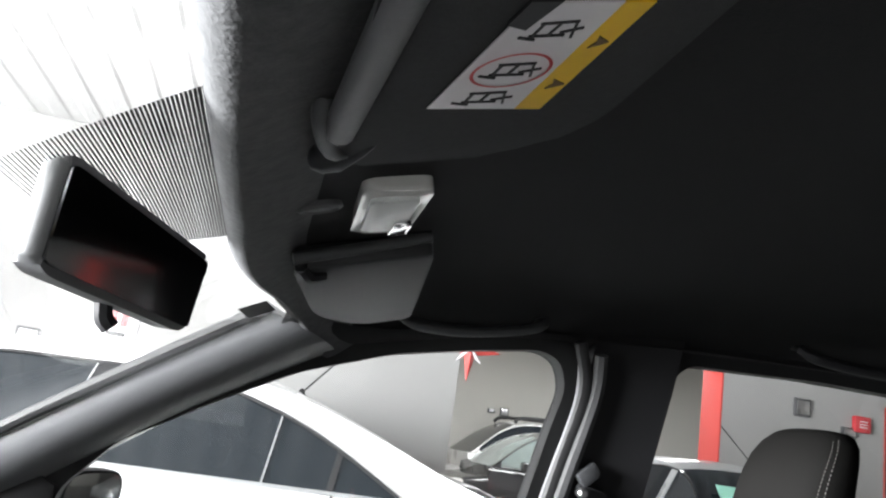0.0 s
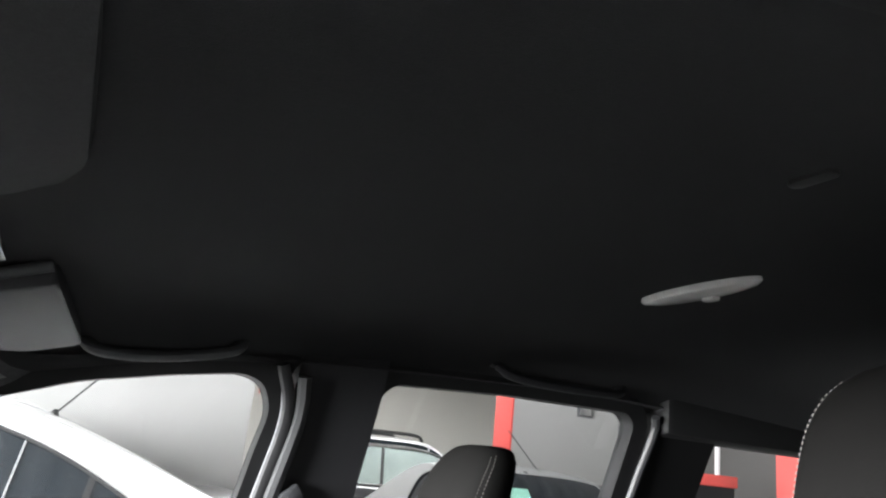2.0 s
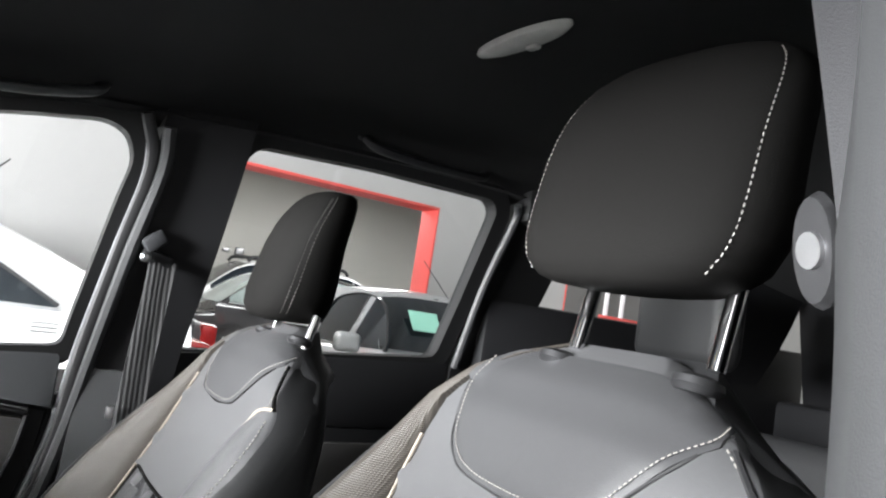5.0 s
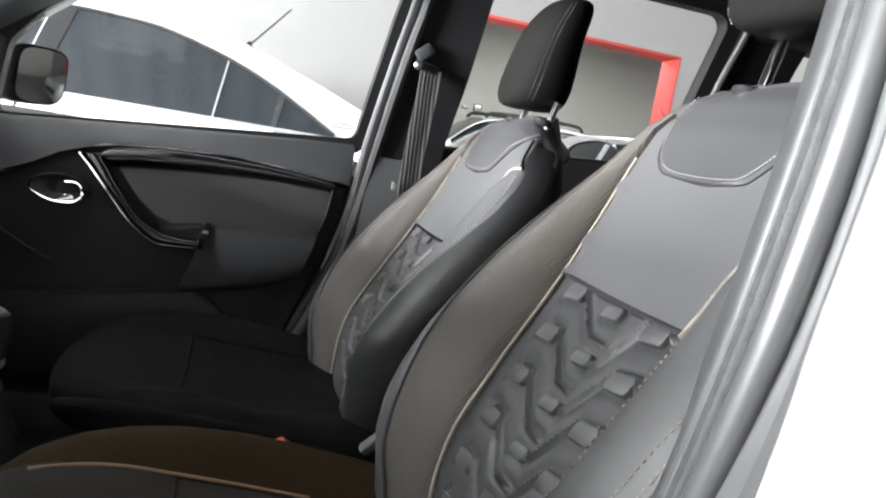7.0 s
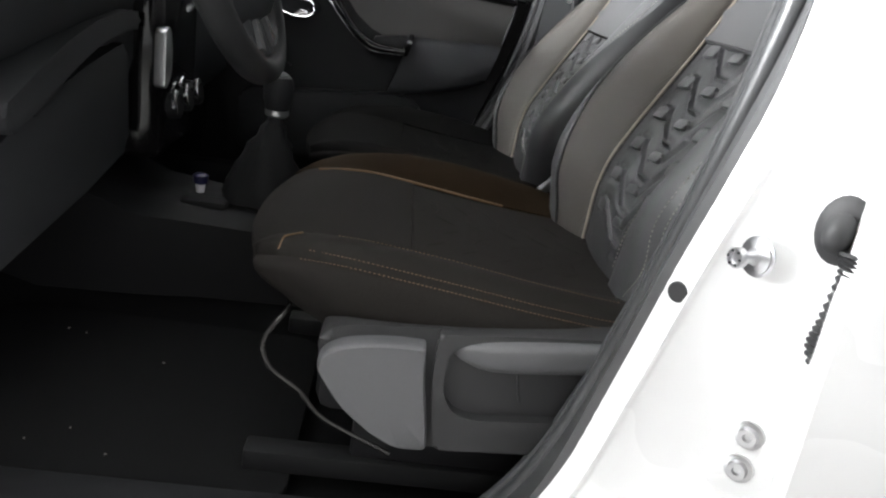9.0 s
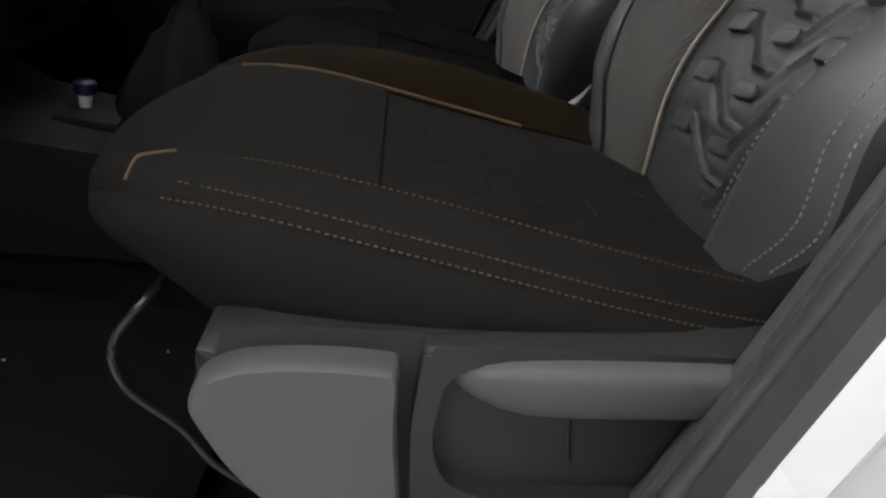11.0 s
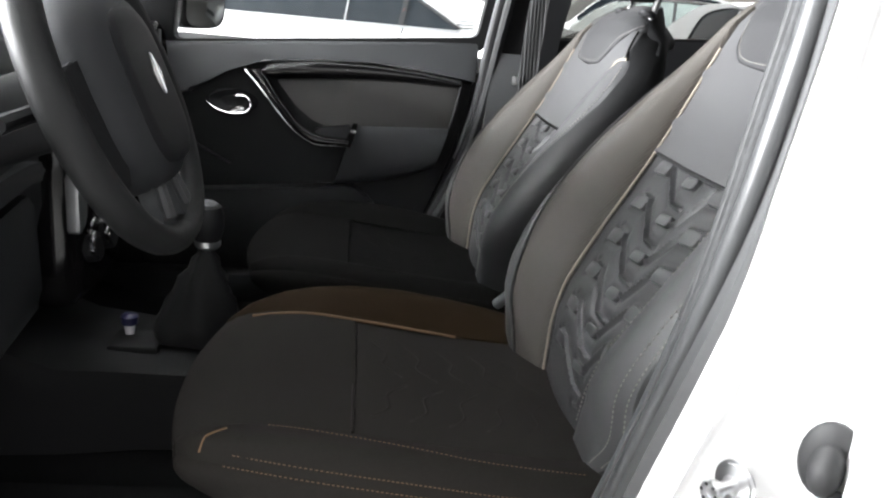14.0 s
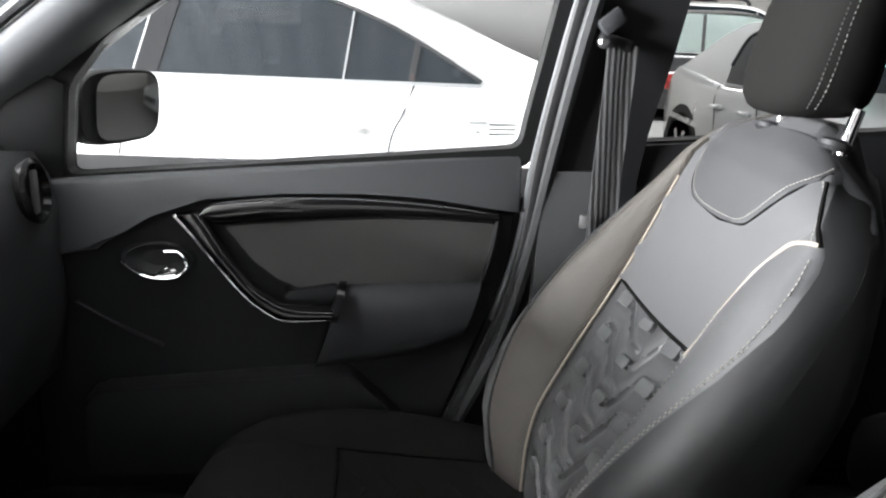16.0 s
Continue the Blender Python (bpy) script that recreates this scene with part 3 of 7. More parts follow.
def antenna(car, x, y, z, length, lean):
    a = part("antenna", tube([(x, y, z), (x + math.sin(lean) * length, y, z + math.cos(lean) * length)], 0.0045, 6), RUBBER, car, "black roof antenna", smooth=True)
    part("antenna_base", lathe([(0.022, 0), (0.018, 0.010), (0.006, 0.03)], 12, Matrix.Translation((x, y, z - 0.01))), RUBBER, a)


def along(points, d):
    return [(u + d, v) for u, v in points]


S = 0.275
sedan = build_car("sedan", "white four-door sedan with dark tinted windows", (-1.225, 3.3, 0), 0, WHITE_PAINT, 4.05, 1.8, 1.508, 1.038,
                  along([(-1.7, 1.0), (-0.8, 1.42), (0.68, 1.418), (1.6, 1.06)], S),
                  line=along([(-1.7, 1.0), (-1.25, 1.22), (-0.8, 1.42), (-0.4, 1.485), (0.0, 1.508), (0.35, 1.484), (0.68, 1.418), (1.0, 1.298), (1.3, 1.165), (1.6, 1.06)], S),
                  win=along([(-1.42, 1.043), (-1.15, 1.19), (-0.85, 1.32), (-0.5, 1.385), (-0.1, 1.402), (0.12, 1.402), (0.33, 1.385), (0.56, 1.325), (0.723, 1.264), (0.85, 1.203), (0.98, 1.130), (1.10, 1.060), (1.09, 1.048)], S),
                  dividers=((S - 0.16, S - 0.055, 0.085, PLASTIC_DARK), (S - 0.205, S - 0.105, 0.006, STEEL), (S + 0.570, S + 0.610, 0.007, STEEL), (S + 0.826, S + 0.855, 0.024, RUBBER)),
                  handles=((S - 0.15, -0.2), (S + 0.84, -0.27)))
part("rear_badge", box(S + 1.085, -0.905, 0.915, 0.07, 0.004, 0.014, 0.001, 1), SATIN, sedan, "small grey lettering bars")
part("rear_badge", box(S + 1.085, -0.905, 0.88, 0.02, 0.004, 0.014, 0.001, 1), SATIN, sedan)
antenna(sedan, S + 0.682, -0.40, 1.408, 0.27, radians(40))
hatch = build_car("hatchback", "silver hatchback with a green paper in its windscreen", (3.12, 4.72, 0), 90, SILVER_PAINT, 3.8, 1.66, 1.42, 0.91,
                  ((-0.62, 0.97), (-0.18, 1.365), (0.75, 1.36), (1.5, 1.0)),
                  win=[(-0.72, 0.92), (-0.70, 1.02), (-0.55, 1.19), (-0.35, 1.295), (-0.1, 1.335), (0.2, 1.325), (0.45, 1.26), (0.55, 1.05), (0.53, 0.92)],
                  dividers=((-0.065, -0.205, 0.09, SILVER_PAINT),), handles=((-0.1, 0.12), (0.6, -0.1)))
antenna(hatch, -0.08, -0.1, 1.385, 0.62, radians(58))
part("windscreen_paper", box(-0.445, 0.315, 1.19, 0.004, 0.25, 0.19, m=Euler((0, radians(42), 0)).to_matrix().to_4x4()), PAPER_GREEN, hatch, "green paper notice")
part("windscreen_paper", box(-0.475, -0.12, 1.14, 0.004, 0.12, 0.14, m=Euler((0, radians(42), 0)).to_matrix().to_4x4()), PAPER_GREEN, hatch)
build_car("compact_car", "dark metallic compact car with chrome window line", (4.48, 11.45, 0), 0, DARK_PAINT, 4.1, 1.7, 1.60, 0.98,
          ((-1.45, 0.98), (-0.75, 1.5), (0.9, 1.54), (1.6, 1.05)), glass=PALE_GLASS)
suv = build_car("suv", "white sport utility car with black roof rails", (4.6, 12.95, 0), 0, WHITE_PAINT, 4.3, 1.7, 1.76, 1.12,
                ((-1.5, 1.1), (-0.75, 1.68), (1.3, 1.72), (1.9, 1.2)))
for s in (-1, 1):
    part("roof_rail", tube([(-0.75, s * 0.6, 1.70), (-0.5, s * 0.61, 1.80), (0.9, s * 0.61, 1.83), (1.15, s * 0.6, 1.74)], 0.03, 8), RUBBER, suv, "black roof rail")
build_car("grey_sedan", "grey sedan with red tail lamps", (-0.75, 5.55, 0), 0, GREY_PAINT, 4.4, 1.7, 1.40, 0.95,
          ((-1.4, 0.95), (-0.7, 1.32), (0.4, 1.32), (1.3, 1.02)))

# ---- the car that the camera looks into: shell ----
shell = thing("car_shell", "white car body with dark headliner and charcoal pillar trim", "car body")

RX = [-0.52, -0.47, -0.42, -0.34, -0.2, 0.0, 0.2, 0.4, 0.8, 1.3, 1.9]
RZ = [1.466, 1.478, 1.493, 1.515, 1.545, 1.57, 1.588, 1.598, 1.60, 1.57, 1.50]


def roof_z(x, y):
    side = max(0.0, (abs(y) - 0.35) / 0.3)
    return interp(x, RX, RZ) - 0.012 * (y / 0.5) ** 2 - 0.075 * side ** 2.2


def header_x(y):
    return -0.488 + (0.075 if y > 0 else 0.012) * max(0.0, (abs(y) - 0.10) / 0.40) ** 2


def liner(u, y):
    """The felt lining behind the roll above the windscreen."""
    x = header_x(y) + 0.006 + (u ** 1.6) * (1.9 - header_x(y))
    return (x, y, roof_z(x, y) - 0.006 * max(0.0, 1 - (x - header_x(y) - 0.006) / 0.09) ** 2)


us, vs = lin(0, 1, 46), lin(-0.635, 0.635, 30)
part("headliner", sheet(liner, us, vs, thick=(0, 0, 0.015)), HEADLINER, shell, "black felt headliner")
part("roof_skin", sheet(lambda u, y: (header_x(y) + 0.03 + u * 2.3, y * 1.06, roof_z(header_x(y) + 0.03 + u * 2.3, y) + 0.03), us, vs, thick=(0, 0, 0.01)), WHITE_PAINT, shell, "white painted roof")
# windscreen with its dotted black border


def screen(u, v):
    """u from 0 at the roof to 1 at the dash, v across."""
    x = header_x(v * 0.56) - 0.005 + u * (-0.70 + 0.05 * v * v)
    return Vector((x, v * (0.56 + 0.17 * u), 1.480 - 0.035 * v * v * (1 - u) - u * 0.34 - 0.08 * u * u))


glass_pane = part("windscreen", sheet(lambda u, v: screen(u, v), lin(0, 1, 8), lin(-1, 1, 12), thick=(-0.004, 0, 0.004)), GLASS_GREEN, shell)
glass_pane.visible_shadow = False
part("windscreen_border", sheet(lambda u, v: screen(u, v) + Vector((0.007, 0, -0.003)), lin(0, 0.006, 2), lin(-1, 1, 16)), RUBBER, shell)
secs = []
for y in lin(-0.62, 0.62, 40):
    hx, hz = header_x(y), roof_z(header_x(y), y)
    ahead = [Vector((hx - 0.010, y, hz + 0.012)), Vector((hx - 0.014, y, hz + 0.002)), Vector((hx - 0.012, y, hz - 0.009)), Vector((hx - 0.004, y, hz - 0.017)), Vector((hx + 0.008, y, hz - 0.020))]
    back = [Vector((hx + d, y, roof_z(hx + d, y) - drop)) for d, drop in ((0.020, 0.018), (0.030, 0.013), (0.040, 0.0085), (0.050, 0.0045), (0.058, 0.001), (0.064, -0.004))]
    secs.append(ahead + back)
# the roll is headliner too, its lit look painted by the paler felt
part("header_roll", loft(secs), HEADER_FELT_LIT, shell, "soft headliner roll above the windscreen, coloured as lit", angle=80)
# printed shade band round the mirror foot: fine lines parallel to the roof edge
bm = bmesh.new()
for k in range(52):
    u = 0.004 + k * 0.0029
    v0, v1 = -0.463 + 0.7 * u, 0.213 - 0.9 * u
    w = 0.0025 - 0.0017 * k / 52
    row = [[bm.verts.new(screen(u + d, v) + Vector((0.002, 0, -0.003))) for v in lin(v0, v1, 6)] for d in (0, w)]
    for i in range(6):
        bm.faces.new((row[0][i], row[0][i + 1], row[1][i + 1], row[1][i]))
tagged(part("shade_band", bm, RUBBER, shell, "printed shade band of fine dark lines", smooth=False), kind="stuff")
part("screen_label", sheet(lambda u, v: screen(u, v) + Vector((0.002, 0, -0.003)), lin(0.014, 0.064, 2), lin(0.71, 0.795, 3)), PLASTIC, shell, "small grey label in the screen corner")


def mirrored(points, s):
    return [(x, s * y, z) for x, y, z in points]


# pillar and roof trim, both sides
def band(inner, outer, thick, s):
    """A curved trim panel between two edges, thick outwards."""
    a, b = smooth_path(mirrored(inner, s), 5), smooth_path(mirrored(outer, s), 5)
    n = len(a)
    return sheet(lambda i, t: a[int(i)].lerp(b[int(i)], t) + Vector((0, -s * 0.012 * math.sin(math.pi * t), 0)), range(n), lin(0, 1, 5), thick=(0, s * thick, 0.0))


# window apertures of the passenger side, in x and z
def side_y(z):
    return 0.735 - (z - 1.08) * 0.30 if z > 1.08 else 0.735


FRONT_WIN = [(-0.735, 1.018), (-0.71, 1.16), (-0.64, 1.24), (-0.50, 1.325), (-0.39, 1.385), (-0.25, 1.435), (-0.12, 1.462), (-0.01, 1.480), (0.028, 1.468), (0.047, 1.425), (0.035, 1.36), (0.004, 1.13), (0.0, 1.085)]
REAR_WIN = [(0.175, 1.10), (0.20, 1.25), (0.236, 1.475), (0.26, 1.497), (0.50, 1.508), (0.775, 1.508), (0.797, 1.485), (0.775, 1.29), (0.755, 1.147)]


def outward(poly, d):
    """Moves a 2D outline outwards by about d."""
    c = Vector((sum(p[0] for p in poly) / len(poly), sum(p[1] for p in poly) / len(poly)))
    n = len(poly)
    out = []
    for i in range(n):
        a, b, p = Vector(poly[i - 1]), Vector(poly[(i + 1) % n]), Vector(poly[i])
        t = (b - a).normalized()
        nrm = Vector((-t.y, t.x))
        if nrm.dot(p - c) < 0:
            nrm = -nrm
        out.append((p.x + nrm.x * d, p.y + nrm.y * d))
    return out


def ring_panel(poly, d0, d1, y_in, y_out, s=1):
    """A closed frame round an outline, from d0 to d1 outside of it, between two depths beside the window plane."""
    dense = rounded(poly, 0.02, 3)
    a, b = outward(dense, d0), outward(dense, d1)
    secs = []
    for (u0, v0), (u1, v1) in zip(a, b):
        secs.append([Vector((u0, s * (side_y(v0) + y_in), v0)), Vector((u1, s * (side_y(v1) + y_in), v1)), Vector((u1, s * (side_y(v1) + y_out), v1)), Vector((u0, s * (side_y(v0) + y_out), v0))])
    return loft(secs + [secs[0]], cap=False)


def pane(poly, s=1):
    return prism(rounded(poly, 0.02, 3), lambda u, v, w: Vector((u, s * (side_y(v) + w), v)), 0.018, 0.022)


# roof side rail and upper trim above the doors
for s in (1, -1):
    rail_in = [(-0.43, 0.50, 1.462), (-0.3, 0.56, 1.462), (-0.1, 0.575, 1.497), (0.1, 0.575, 1.512), (0.4, 0.575, 1.525), (0.8, 0.575, 1.53), (1.3, 0.56, 1.50)]
    rail_out = [(-0.44, 0.60, 1.415), (-0.3, 0.645, 1.435), (-0.1, 0.64, 1.478), (0.1, 0.635, 1.50), (0.4, 0.635, 1.522), (0.8, 0.635, 1.522), (1.3, 0.62, 1.48)]
    part("roof_rail_trim", band(rail_in, rail_out, 0.05, s), HEADLINER, shell)
# A pillar, passenger side: a rounded trim from the dash to the roof
secs = []
for t in lin(0, 1, 14):
    up = Vector((-1.06, 0.735, 1.045)).lerp(Vector((-0.452, 0.530, 1.458)), t)
    lo = Vector((-0.84, 0.755, 1.075)).lerp(Vector((-0.345, 0.610, 1.425)), t)
    lo = lo + Vector((-0.01, 0, 0.012)) * math.sin(math.pi * t)
    swell = Vector((0.014, -0.030, -0.004))
    face = [up.lerp(lo, f) + swell * math.sin(math.pi * f) ** 0.8 for f in lin(0, 1, 9)]
    secs.append(face + [lo + Vector((0, 0.05, 0.0)), up + Vector((-0.01, 0.04, 0.02))])
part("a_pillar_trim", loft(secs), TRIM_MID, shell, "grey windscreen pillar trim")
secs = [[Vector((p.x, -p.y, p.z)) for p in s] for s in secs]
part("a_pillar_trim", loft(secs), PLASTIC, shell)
# seals along the A pillar
part("pillar_seal", tube([(-1.06, 0.73, 1.052), (-0.75, 0.626, 1.27), (-0.455, 0.527, 1.463)], 0.010, 8, up=(0, 1, 0)), RUBBER, shell)

# B pillar, passenger side: charcoal trim behind a pale door edge
def upright(points, wx, wy, s=1):
    return loft([[Vector((x, s * y, z)), Vector((x + wx, s * y, z)), Vector((x + wx, s * (y + wy), z)), Vector((x, s * (y + wy), z))] for x, y, z in smooth_path(points, 4)])


part("b_pillar_trim", upright([(0.030, 0.70, 0.42), (0.035, 0.70, 0.8), (0.040, 0.695, 1.055), (0.062, 0.655, 1.25), (0.075, 0.60, 1.44), (0.08, 0.575, 1.54)], 0.155, 0.07), PLASTIC_DARK, shell, "black centre pillar trim")
part("b_pillar_lower_trim", upright([(0.028, 0.688, 0.42), (0.03, 0.688, 0.8), (0.034, 0.685, 1.0), (0.036, 0.685, 1.055)], 0.085, 0.02), TRIM_GREY, shell, "charcoal lower pillar cover")
part("door_aperture_seal", tube([(0.045, 0.57, 1.50), (0.072, 0.60, 1.42), (0.055, 0.645, 1.28), (0.03, 0.692, 1.08), (0.012, 0.705, 0.9), (-0.035, 0.71, 0.74), (-0.12, 0.70, 0.56)], 0.011, 8, up=(0, 1, 0), r2=0.008), RUBBER, shell)
part("pillar_edge", tube([(0.058, 0.59, 1.475), (0.066, 0.615, 1.40), (0.046, 0.66, 1.26), (0.022, 0.705, 1.08), (0.004, 0.715, 0.92), (-0.03, 0.72, 0.78)], 0.006, 8, up=(0, 1, 0)), TRIM_MID, shell, "pale grey pillar edge")
part("pillar_edge", tube([(0.085, 0.575, 1.485), (0.092, 0.60, 1.41), (0.070, 0.643, 1.26), (0.046, 0.688, 1.07), (0.02, 0.70, 0.9), (-0.02, 0.705, 0.74), (-0.1, 0.70, 0.56)], 0.012, 8, up=(0, 1, 0)), PILLAR_GREY, shell, "grey inner pillar edge")
# C pillar and rear quarter, passenger side
part("c_pillar_trim", upright([(0.80, 0.70, 0.6), (0.80, 0.70, 1.12), (0.835, 0.635, 1.38), (0.85, 0.58, 1.52)], 0.174, 0.07), RUBBER_BLACK, shell, "black rear pillar trim")
part("pillar_edge", tube([(0.802, 0.69, 1.13), (0.82, 0.645, 1.32), (0.842, 0.595, 1.47), (0.83, 0.575, 1.505)], 0.009, 8, up=(0, 1, 0)), PILLAR_GREY, shell)
for s in (1, -1):
    part("quarter_trim", box(1.45, s * 0.69, 0.94, 1.2 if s > 0 else 0.84, 0.06, 0.72, 0.01), PLASTIC_DARK, shell)
part("quarter_header", box(1.3, 0.62, 1.52, 0.9, 0.12, 0.10, 0.02), RUBBER_BLACK, shell)
part("d_pillar_trim", upright([(1.30, 0.69, 1.1), (1.36, 0.62, 1.3), (1.40, 0.57, 1.5)], 0.5, 0.06), PLASTIC_DARK, shell)
# unseen opaque pane added to keep side light out of the rear cabin
part("quarter_light_stop", upright([(1.0, 0.735, 1.08), (1.0, 0.675, 1.3), (1.0, 0.615, 1.53)], 0.98, 0.012, -1), DARK_GLASS, shell, "opaque dark pane shutting light out of the rear quarter")
part("tailgate_trim", box(1.98, 0, 1.0, 0.1, 1.36, 0.3, 0.02), PLASTIC_DARK, shell)
part("cargo_floor", box(1.5, 0, 0.62, 0.95, 1.36, 0.06, 0.01), CARPET, shell)

# driver's side: open door aperture with white centre pillar
EZ = [0.30, 0.38, 0.456, 0.49, 0.56, 0.632, 0.735, 0.827, 0.918, 0.997, 1.10, 1.20, 1.30, 1.46, 1.52]
EX = [-0.42, -0.27, -0.165, -0.130, -0.098, -0.080, -0.061, -0.045, -0.020, 0.002, 0.013, 0.021, 0.033, 0.052, 0.06]
EY = [-0.71, -0.715, -0.715, -0.715, -0.715, -0.715, -0.731, -0.744, -0.750, -0.752, -0.758, -0.762, -0.748, -0.70, -0.67]
# inner border of the door seal along the same pillar
SZ = [0.36, 0.42, 0.5, 0.6, 0.7, 0.8, 0.9, 1.0, 1.1, 1.2, 1.3, 1.5]
SX = [-0.25, -0.175, -0.115, -0.075, -0.051, -0.030, -0.013, -0.006, -0.001, 0.016, 0.035, 0.06]
SY = [-0.655, -0.655, -0.658, -0.662, -0.674, -0.689, -0.707, -0.728, -0.742, -0.736, -0.715, -0.655]


def seal_edge(z):
    near = [min(1.5, max(0.36, z + d)) for d in (-0.06, -0.04, -0.02, 0.0, 0.02, 0.04, 0.06)]
    return Vector((sum(interp(v, SZ, SX) for v in near) / 7, sum(interp(v, SZ, SY) for v in near) / 7, z))


def edge(z):
    """The doorway's edge, softened along its height."""
    near = [min(1.52, max(0.30, z + d)) for d in (-0.045, -0.03, -0.015, 0.0, 0.015, 0.03, 0.045)]
    return Vector((sum(interp(v, EZ, EX) for v in near) / 7, sum(interp(v, EZ, EY) for v in near) / 7, z))


zs = lin(0.36, 1.50, 76)
secs = []
for z in zs:
    e = edge(z)
    k = interp(z, [0.9, 1.05, 1.5], [1.0, 0.75, 0.5])
    f = e + Vector((0.13, -0.108, 0)) * k
    secs.append([e, e + Vector((0.022, -0.026, 0)) * k, e + Vector((0.03, -0.022, 0)) * k, f, f + Vector((0.02, 0.012, 0)), f + Vector((0.03, 0.06, 0)), e + Vector((0.09, 0.02, 0)), e + Vector((0.035, 0.004, 0))])
part("b_pillar", loft(secs), WHITE_PAINT, shell, "white painted centre pillar", angle=70)
def strip_along(points_of, zs=None):
    """A profile swept up the pillar; points_of(z) gives its corners."""
    return loft([points_of(z) for z in zs or lin(0.40, 1.50, 60)])


def bulb(z):
    c, e = seal_edge(z), edge(z)
    d = (e - c).normalized()
    n = Vector((d.y, -d.x, 0)) * (1 if d.y < 0 else -1)
    wide = min(0.0175, (e - c).length * 0.8)
    return [c + d * (wide * 0.5 * (1 - math.cos(a))) + n * (0.0075 * math.sin(a)) for a in lin(0, math.pi, 10)] + [c + d * wide - n * 0.01, c - n * 0.01]


def flange(z):
    c, e = seal_edge(z), edge(z)
    d = (e - c).normalized()
    n = Vector((d.y, -d.x, 0)) * (1 if d.y < 0 else -1)
    a = c + d * min(0.015, (e - c).length * 0.7)
    out = Vector((0.77, -0.64, 0)) * interp(z, [0.5, 0.62, 0.8, 0.95, 1.05], [0.006, 0.012, 0.012, 0.008, 0.001])
    lift = Vector((-0.65, -0.76, 0)) * 0.0018
    return [a - n * 0.001, a.lerp(e, 0.5) - n * 0.0005, e + lift, e + out + lift, e + out - lift * 2, e - n * 0.012, a - n * 0.012]


def felt_lip(z):
    c = seal_edge(z)
    return [c + Vector((x, y, 0)) for x, y in ((0.003, 0.0), (-0.003, 0.0015), (-0.0042, 0.0035), (-0.0018, 0.0058), (-0.005, 0.0078), (-0.0048, 0.0098), (0.0, 0.0115), (0.014, 0.0115), (0.014, 0.0))]


def inner_trim(z):
    c = seal_edge(z)
    k = interp(z, [1.28, 1.5], [1.0, 0.45])
    deep = interp(z, [0.93, 1.02], [0.0, 1.0])
    return [c + Vector((x, y * k if y > 0.03 else y, 0)) for x, y in ((0.002, 0.0112), (-0.0015, 0.0135), (-0.002, 0.019), (0.0, 0.0235), (0.006 + 0.0005 * deep, 0.028 + 0.006 * deep), (0.0125, 0.033 + 0.0125 * deep), (0.05, 0.062 + 0.012 * deep), (0.09, 0.078 + 0.006 * deep), (0.095, 0.045), (0.02, 0.0112))]


part("door_aperture_seal", strip_along(bulb), RUBBER_GREY, shell, "grey rubber bulb door seal", angle=60)
part("pillar_flange", strip_along(flange), FLANGE, shell, "grey flange band beside the seal")
part("seal_lip", strip_along(felt_lip), FELT, shell, "felt edged seal lip", angle=60)
part("b_pillar_trim", strip_along(inner_trim, lin(0.93, 1.50, 34)), PILLAR_GREY, shell, "grey inner pillar trim", angle=60)
part("b_pillar_lower_trim", strip_along(inner_trim, lin(0.40, 0.928, 30)), PLASTIC, shell, "charcoal lower pillar trim", angle=60)
part("b_pillar_trim", upright([(0.095, 0.668, 0.93), (0.095, 0.664, 1.055), (0.10, 0.640, 1.25), (0.105, 0.600, 1.42), (0.11, 0.575, 1.54)], 0.135, 0.05, -1), PLASTIC_DARK, shell, "black inner centre pillar trim")
# pillar fittings
FN = Vector((-0.65, -0.76, 0))
FT = Vector((0.76, -0.65, 0))


def on_pillar(p, w=0.0):
    return Vector(p) + FN * w


def face_matrix(p):
    m = Matrix((FT, Vector((0, 0, 1)), FN)).transposed().to_4x4()
    m.translation = Vector(p)
    return m


plug = part("rubber_plug", lathe([(0.001, 0.003), (0.009, 0.003), (0.0105, 0.001), (0.0105, -0.006)], 20, face_matrix((-0.031, -0.751, 0.789)) @ Matrix.Translation((0, 0, 0.006))), RUBBER, shell, "round black rubber plug")
sm = face_matrix((0.007, -0.795, 0.845)) @ Matrix.Translation((0, 0, 0.004)) @ Euler((0, radians(-25), 0)).to_matrix().to_4x4()
st = part("striker", lathe([(0.0175, 0), (0.0175, 0.0015), (0.0150, 0.002), (0.0150, 0.004), (0.0125, 0.0045), (0.0075, 0.0055), (0.0052, 0.009), (0.0048, 0.020)], 24, sm), STEEL, shell, "steel door striker pin")
part("striker_head", lathe([(0.0048, 0.019), (0.0085, 0.021), (0.0090, 0.026), (0.0078, 0.028), (0.0050, 0.028), (0.0044, 0.0255), (0.001, 0.0255)], 20, sm), STEEL, st, "socketed steel pin head")
for k in range(6):
    part("head_slot", box(0, 0, 0, 0.0022, 0.0022, 0.0012, m=sm @ Matrix.Translation((0.0062 * math.cos(k * math.pi / 3), 0.0062 * math.sin(k * math.pi / 3), 0.0281))), STEEL_DARK, st)
part("wiring_boot", lathe([(0.026, 0), (0.026, 0.003), (0.023, 0.006), (0.014, 0.008), (0.012, 0.012), (0.015, 0.015), (0.011, 0.019), (0.014, 0.022), (0.010, 0.026), (0.0125, 0.029), (0.009, 0.033), (0.004, 0.035)], 22, face_matrix((0.052, -0.824, 0.884)) @ Matrix.Translation((0, 0, 0.003)) @ Matrix.Diagonal((0.78, 1.1, 1, 1))), RUBBER, shell, "black rubber wiring boot")
bm = bmesh.new()
